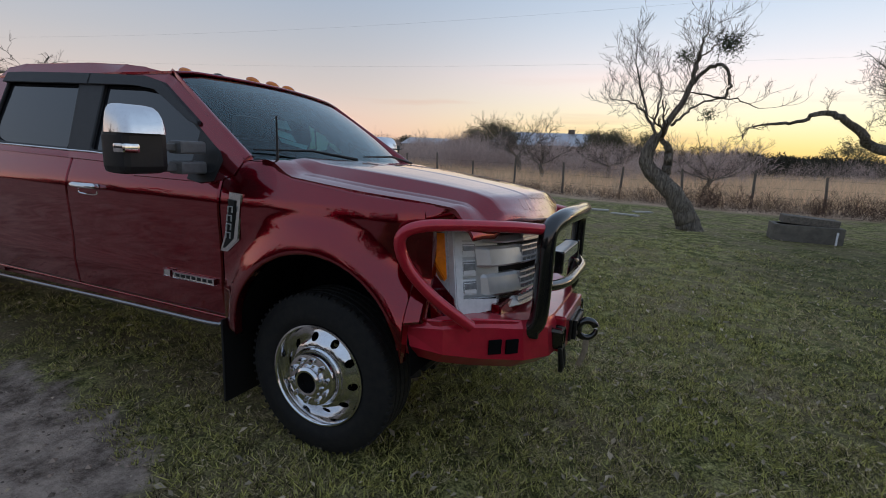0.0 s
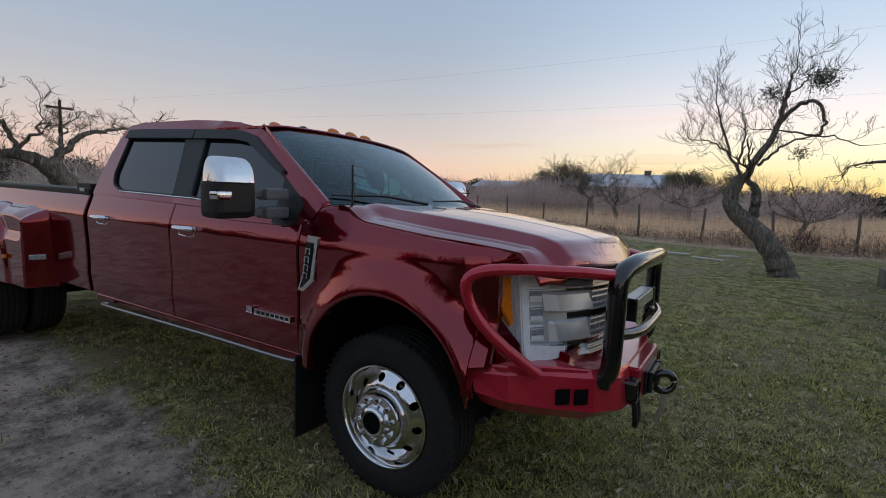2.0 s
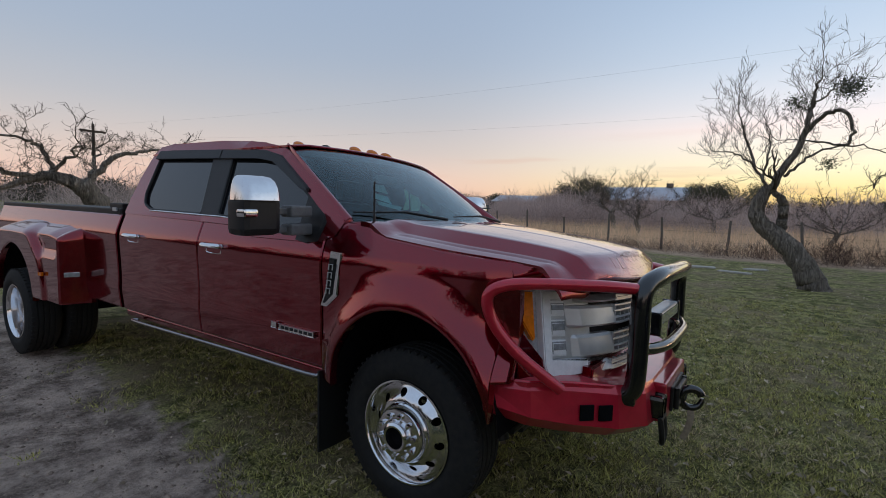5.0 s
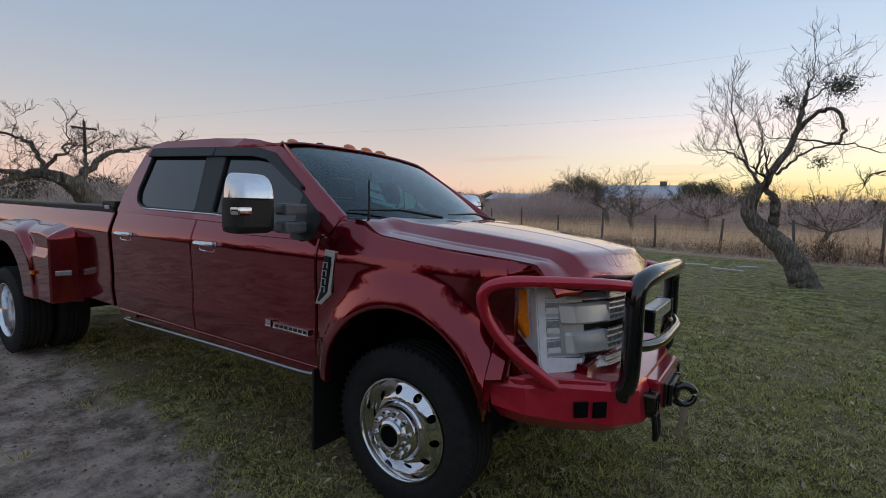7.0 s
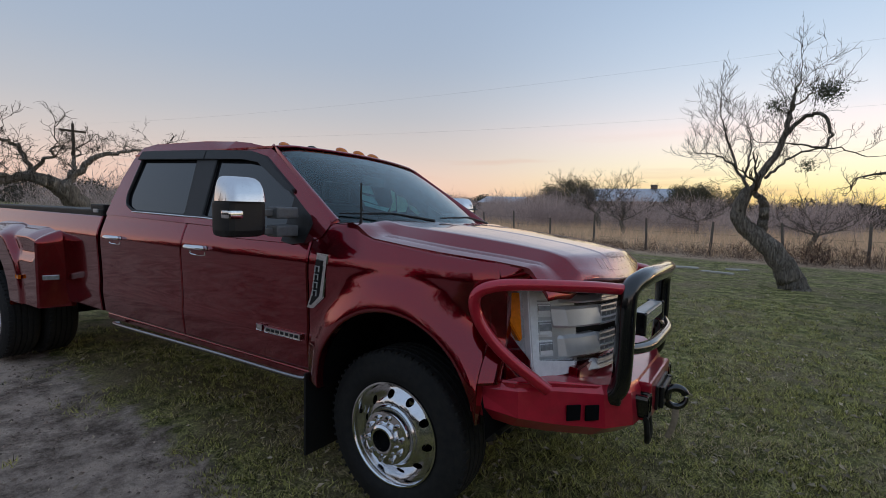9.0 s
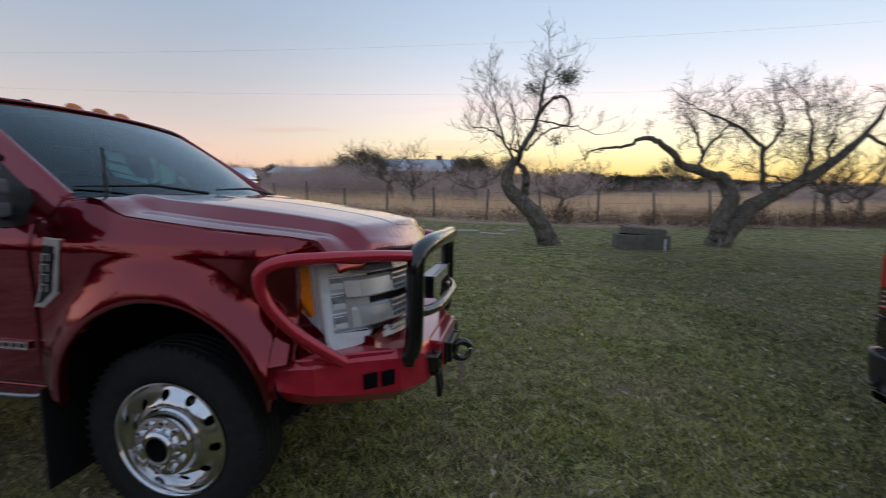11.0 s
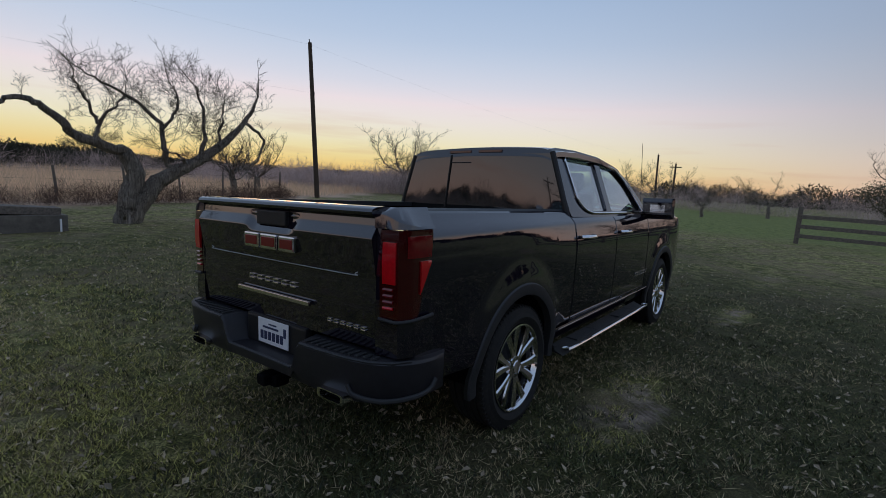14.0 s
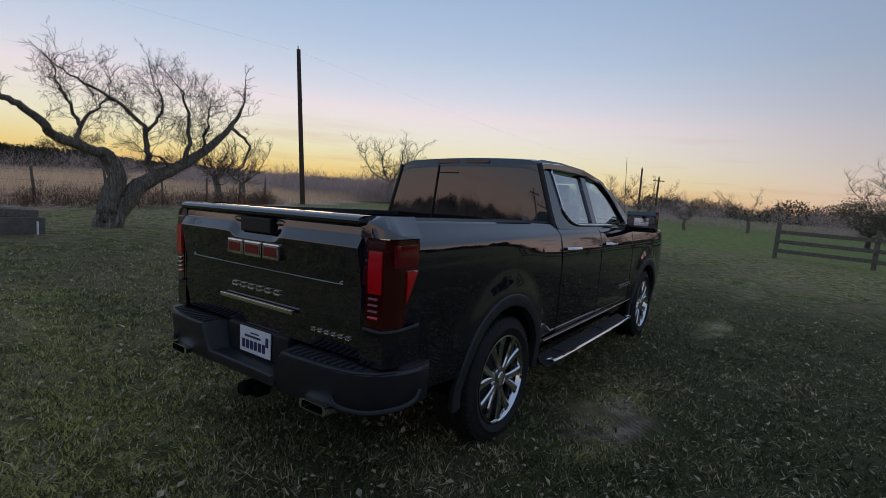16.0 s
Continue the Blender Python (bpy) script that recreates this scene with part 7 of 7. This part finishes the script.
for k in range(120):
    f = rng.uniform(0, 1)
    a, d = radians(67 - 27 * f), rng.uniform(48, 80) * (1 - 0.1 * f)
    spots.append((2.1 + d * math.cos(a), -2 + d * math.sin(a), rng.uniform(1.3, 2.2) + 0.9 * f, rng.uniform(3, 5.5)))
bushes("thorn_scrub", spots, M_SCRUB, "mauve leafless thorn scrub below the sunset", 700, 0.30, 0.010)

spots = [(x + rng.normal(0, 3), 150 + 40 * rng.uniform(0, 1), rng.uniform(4.0, 6.5) * (1 - 0.52 * soft((x - 5) / 25)), rng.uniform(9, 15)) for x in np.arange(-160, 190, 3.6)]
spots += [(150 + 40 * rng.uniform(0, 1), y, rng.uniform(3.5, 6.5), rng.uniform(9, 14)) for y in np.arange(-70, 150, 4.5)]
spots += [(-120 - 40 * rng.uniform(0, 1), y, rng.uniform(4, 7), rng.uniform(9, 14)) for y in np.arange(-60, 150, 4.5)]
spots += [(x + rng.normal(0, 3), -55 - 25 * rng.uniform(0, 1), rng.uniform(5, 8), rng.uniform(8, 13)) for x in np.arange(-120, 150, 5)]
shelter = [(x + rng.normal(0, 1.5), -25 + rng.normal(0, 2.5), rng.uniform(4.5, 8.0), rng.uniform(6, 9)) for x in np.arange(-52, 9, 2.6)]
shelter += [(x + rng.normal(0, 1.5), -30 + rng.normal(0, 3.5), rng.uniform(1.0, 3.4), rng.uniform(2, 5)) for x in np.arange(10, 60, 5.2)]
bushes("woodland", shelter, M_SHELTER, "dark belt of woodland along the near side of the lawn", 420, 0.16, 0.075)
bushes("far_woods", spots, M_FARWOOD, "dark line of far woods on the horizon", 2000, 0.12, 0.055)


# farm buildings
def gable_house(name, x0, x1, y0, y1, eave, ridge, wall, label, over=0.6):
    t = thing(name, pose((x0 + x1) / 2, (y0 + y1) / 2, ground_z((x0 + x1) / 2, (y0 + y1) / 2)), label, "building")
    hx, hy = (x1 - x0) / 2, (y1 - y0) / 2
    bm = BM()
    for a, b, c, d in ((-hx, hx, -hy, -hy + 0.2), (-hx, hx, hy - 0.2, hy), (-hx, -hx + 0.2, -hy + 0.2, hy - 0.2), (hx - 0.2, hx, -hy + 0.2, hy - 0.2)):
        box(bm, a, b, c, d, 0, eave, 0)
    part("wall", bm, wall, t)
    bm = BM()
    e = over
    strip(bm, [[(-hx - e, y, eave + (ridge - eave) * (1 - abs(y) / (hy + e)) + o) for y, o in ((-hy - e, 0), (0, 0), (hy + e, 0), (hy + e, -0.12), (0, -0.12), (-hy - e, -0.12))], [(hx + e, y, eave + (ridge - eave) * (1 - abs(y) / (hy + e)) + o) for y, o in ((-hy - e, 0), (0, 0), (hy + e, 0), (hy + e, -0.12), (0, -0.12), (-hy - e, -0.12))]])
    roof = part("roof", bm, M_TIN, t, "pale metal roof", 5, True)
    bm = BM()
    for k in range(int((x1 - x0) / 0.9)):
        x = -hx + 0.9 * k
        for sy in (-1, 1):
            tube(bm, [(x, sy * (hy + e), eave + 0.03), (x, 0, ridge + 0.03)], 0.03, 4)
    part("roof_ribs", bm, M_TIN, roof)
    for k in range(3):
        bm = BM()
        x = -hx + (x1 - x0) * (k + 0.7) / 3.4
        box(bm, x, x + 1.0, -hy - 0.05, -hy + 0.02, 0.9, 2.1, 0.02)
        part("window", bm, M_GLASS, t)
    return t


barn = gable_house("barn", -33, -13.2, 104, 116, 3.2, 6.0, M_WALL, "low barn with pale metal roof behind bare scrub")
bm = BM()
box(bm, 5.6, 6.8, -0.6, 0.6, 5.9, 6.8, 0.05)
part("cupola", bm, M_WALL, barn)
gable_house("farm_house", -52, -43, 98, 106, 2.4, 3.8, M_STONE, "small pale house far behind the scrub")

# wire fence
for k in range(15):
    x = -14.0 + 2.35 * k
    t = thing("fence_post", pose(x, edge(x) + 2.2, ground_z(x, edge(x) + 2.2) - 0.2, 0, rng.uniform(-4, 4), 0), "weathered cedar fence post in dry grass", "fence post", "wire fence posts")
    bm = BM()
    h = rng.uniform(1.35, 1.75)
    tube(bm, [(0, 0, 0), (0.02, 0, h * 0.5), (0, 0.01, h - 0.02), (0, 0.01, h)], [0.055, 0.048, 0.042, 0.024], 8)
    part("post", bm, M_POST, t)
for z in (0.45, 0.8, 1.15):
    t = thing("fence_wire", pose(0, 0, 0), "rusty barbed fence wire", "wire", "fence wires")
    bm = BM()
    tube(bm, [(x, edge(x) + 2.15, z + ground_z(x, edge(x) + 2.15)) for x in lin(-14, 18.9, 29)], 0.0035, 4)
    part("strand", bm, M_STEEL, t)

# board fence
t = thing("board_fence", pose(26, -1.05, 0), "dark weathered board fence with three rails", "fence")
for k in range(4):
    bm = BM()
    box(bm, -0.08, 0.08, -3.05 * k - 0.08, -3.05 * k + 0.08, -0.2, 1.45, 0.015)
    part("post", bm, M_POST, t)
for z in (0.30, 0.68, 1.06):
    for k in range(3):
        bm = BM()
        box(bm, -0.125, -0.085, -3.05 * k - 3.04, -3.05 * k - 0.01, z - 0.075, z + 0.075, 0.006, pose(0, 0, 0, rng.uniform(-0.4, 0.4), 0, 0))
        part("rail", bm, M_POST, t)


# poles and wires
def pole(x, y, h, lx, ly, label, r=0.14, arm=False):
    t = thing("utility_pole", pose(x, y, ground_z(x, y) - 0.3), label, "utility pole", "utility poles")
    bm = BM()
    tube(bm, [(lx * f, ly * f, h * f) for f in lin(0, 1, 6)], [r * (1 - 0.3 * f) for f in lin(0, 1, 6)], 12)
    part("shaft", bm, M_POLE, t)
    bm = BM()
    tube(bm, [(lx - 0.02, ly, h - 0.02), (lx - 0.05, ly, h + 0.18)], 0.03, 6)
    part("insulator", bm, M_STEEL, t)
    bm = BM()
    tube(bm, [(lx * 0.66, ly * 0.66 - 0.12, h * 0.68), (lx * 0.66, ly * 0.66 - 0.12, h * 0.68 + 0.25)], 0.05, 6)
    part("insulator", bm, M_STEEL, t)
    if arm:
        bm = BM()
        box(bm, lx - 0.06, lx + 0.06, ly - 0.8, ly + 0.8, h - 0.6, h - 0.45, 0.01)
        part("cross_arm", bm, M_POLE, t)


pole(21.34, 23.53, 9.4, -1.04, -0.29, "tall bare leaning wooden utility pole behind the pasture fence", 0.16)
pole(80, 19.2, 7.6, 0, 0.2, "distant wooden utility pole", 0.17)
pole(80, 16.8, 6.4, 0, 0.0, "distant wooden utility pole with arm", 0.17, True)
pole(-40, 13.6, 7.1, 0, 0.02, "distant wooden utility pole behind the broad tree", 0.13, True)
t = thing("radio_mast", pose(80, 21.2, 0), "thin distant radio mast", "mast")
bm = BM()
tube(bm, [(0, 0, -0.2), (0, 0.7, 9.0)], [0.06, 0.03], 6)
part("mast", bm, M_STEEL, t)
for a, b, sag in (((20.30, 23.24, 9.0), (-40, 13.6, 6.75), 0.9), ((20.62, 23.33, 6.3), (-40, 13.6, 5.9), 0.9), ((20.30, 23.24, 9.0), (80, 16.8, 6.0), 0.8)):
    t = thing("power_line", pose(0, 0, 0), "thin sagging overhead power line", "cable", "overhead lines")
    bm = BM()
    tube(bm, [Vector(a).lerp(Vector(b), f) - Vector((0, 0, sag * 4 * f * (1 - f))) for f in lin(0, 1, 25)], 0.0022, 4)
    part("strand", bm, M_CABLE, t)

# concrete trough with a plank lid
t = thing("water_trough", pose(4.62, 11.15, -0.03), "old stained concrete trough with plank across its top", "trough")
bm = BM()
for x0, x1, y0, y1 in ((-0.64, 0.64, -0.32, -0.22), (-0.64, 0.64, 0.22, 0.32), (-0.64, -0.54, -0.22, 0.22), (0.54, 0.64, -0.22, 0.22)):
    box(bm, x0, x1, y0, y1, 0, 0.40, 0.012)
box(bm, -0.54, 0.54, -0.22, 0.22, 0, 0.12, 0)
part("basin", bm, M_CONCRETE, t)
bm = BM()
box(bm, -0.50, 0.52, -0.26, 0.22, 0.405, 0.575, 0.02, pose(0, 0, 0, 0, 3.0, 0))
part("lid", bm, M_POST, t, "grey weathered plank lid")
bm = BM()
tube(bm, [(0.50, -0.36, -0.02), (0.50, -0.36, 0.32)], 0.02, 8)
part("pipe", bm, M_WHITE, t, "short white pipe")
# stone slabs in the lawn
for x, y, a, b, r in ((-0.3, 14.0, 0.55, 0.16, 10), (0.75, 13.4, 0.4, 0.12, -15), (1.2, 14.6, 0.3, 0.12, 30)):
    t = thing("stone_slab", pose(x, y, ground_z(x, y) - 0.01, 0, 0, r), "pale flat stone lying in the lawn", "stone", "lawn stones")
    bm = BM()
    box(bm, -a, a, -b, b, -0.02, 0.048, 0.018)
    part("slab", bm, M_STONE, t)
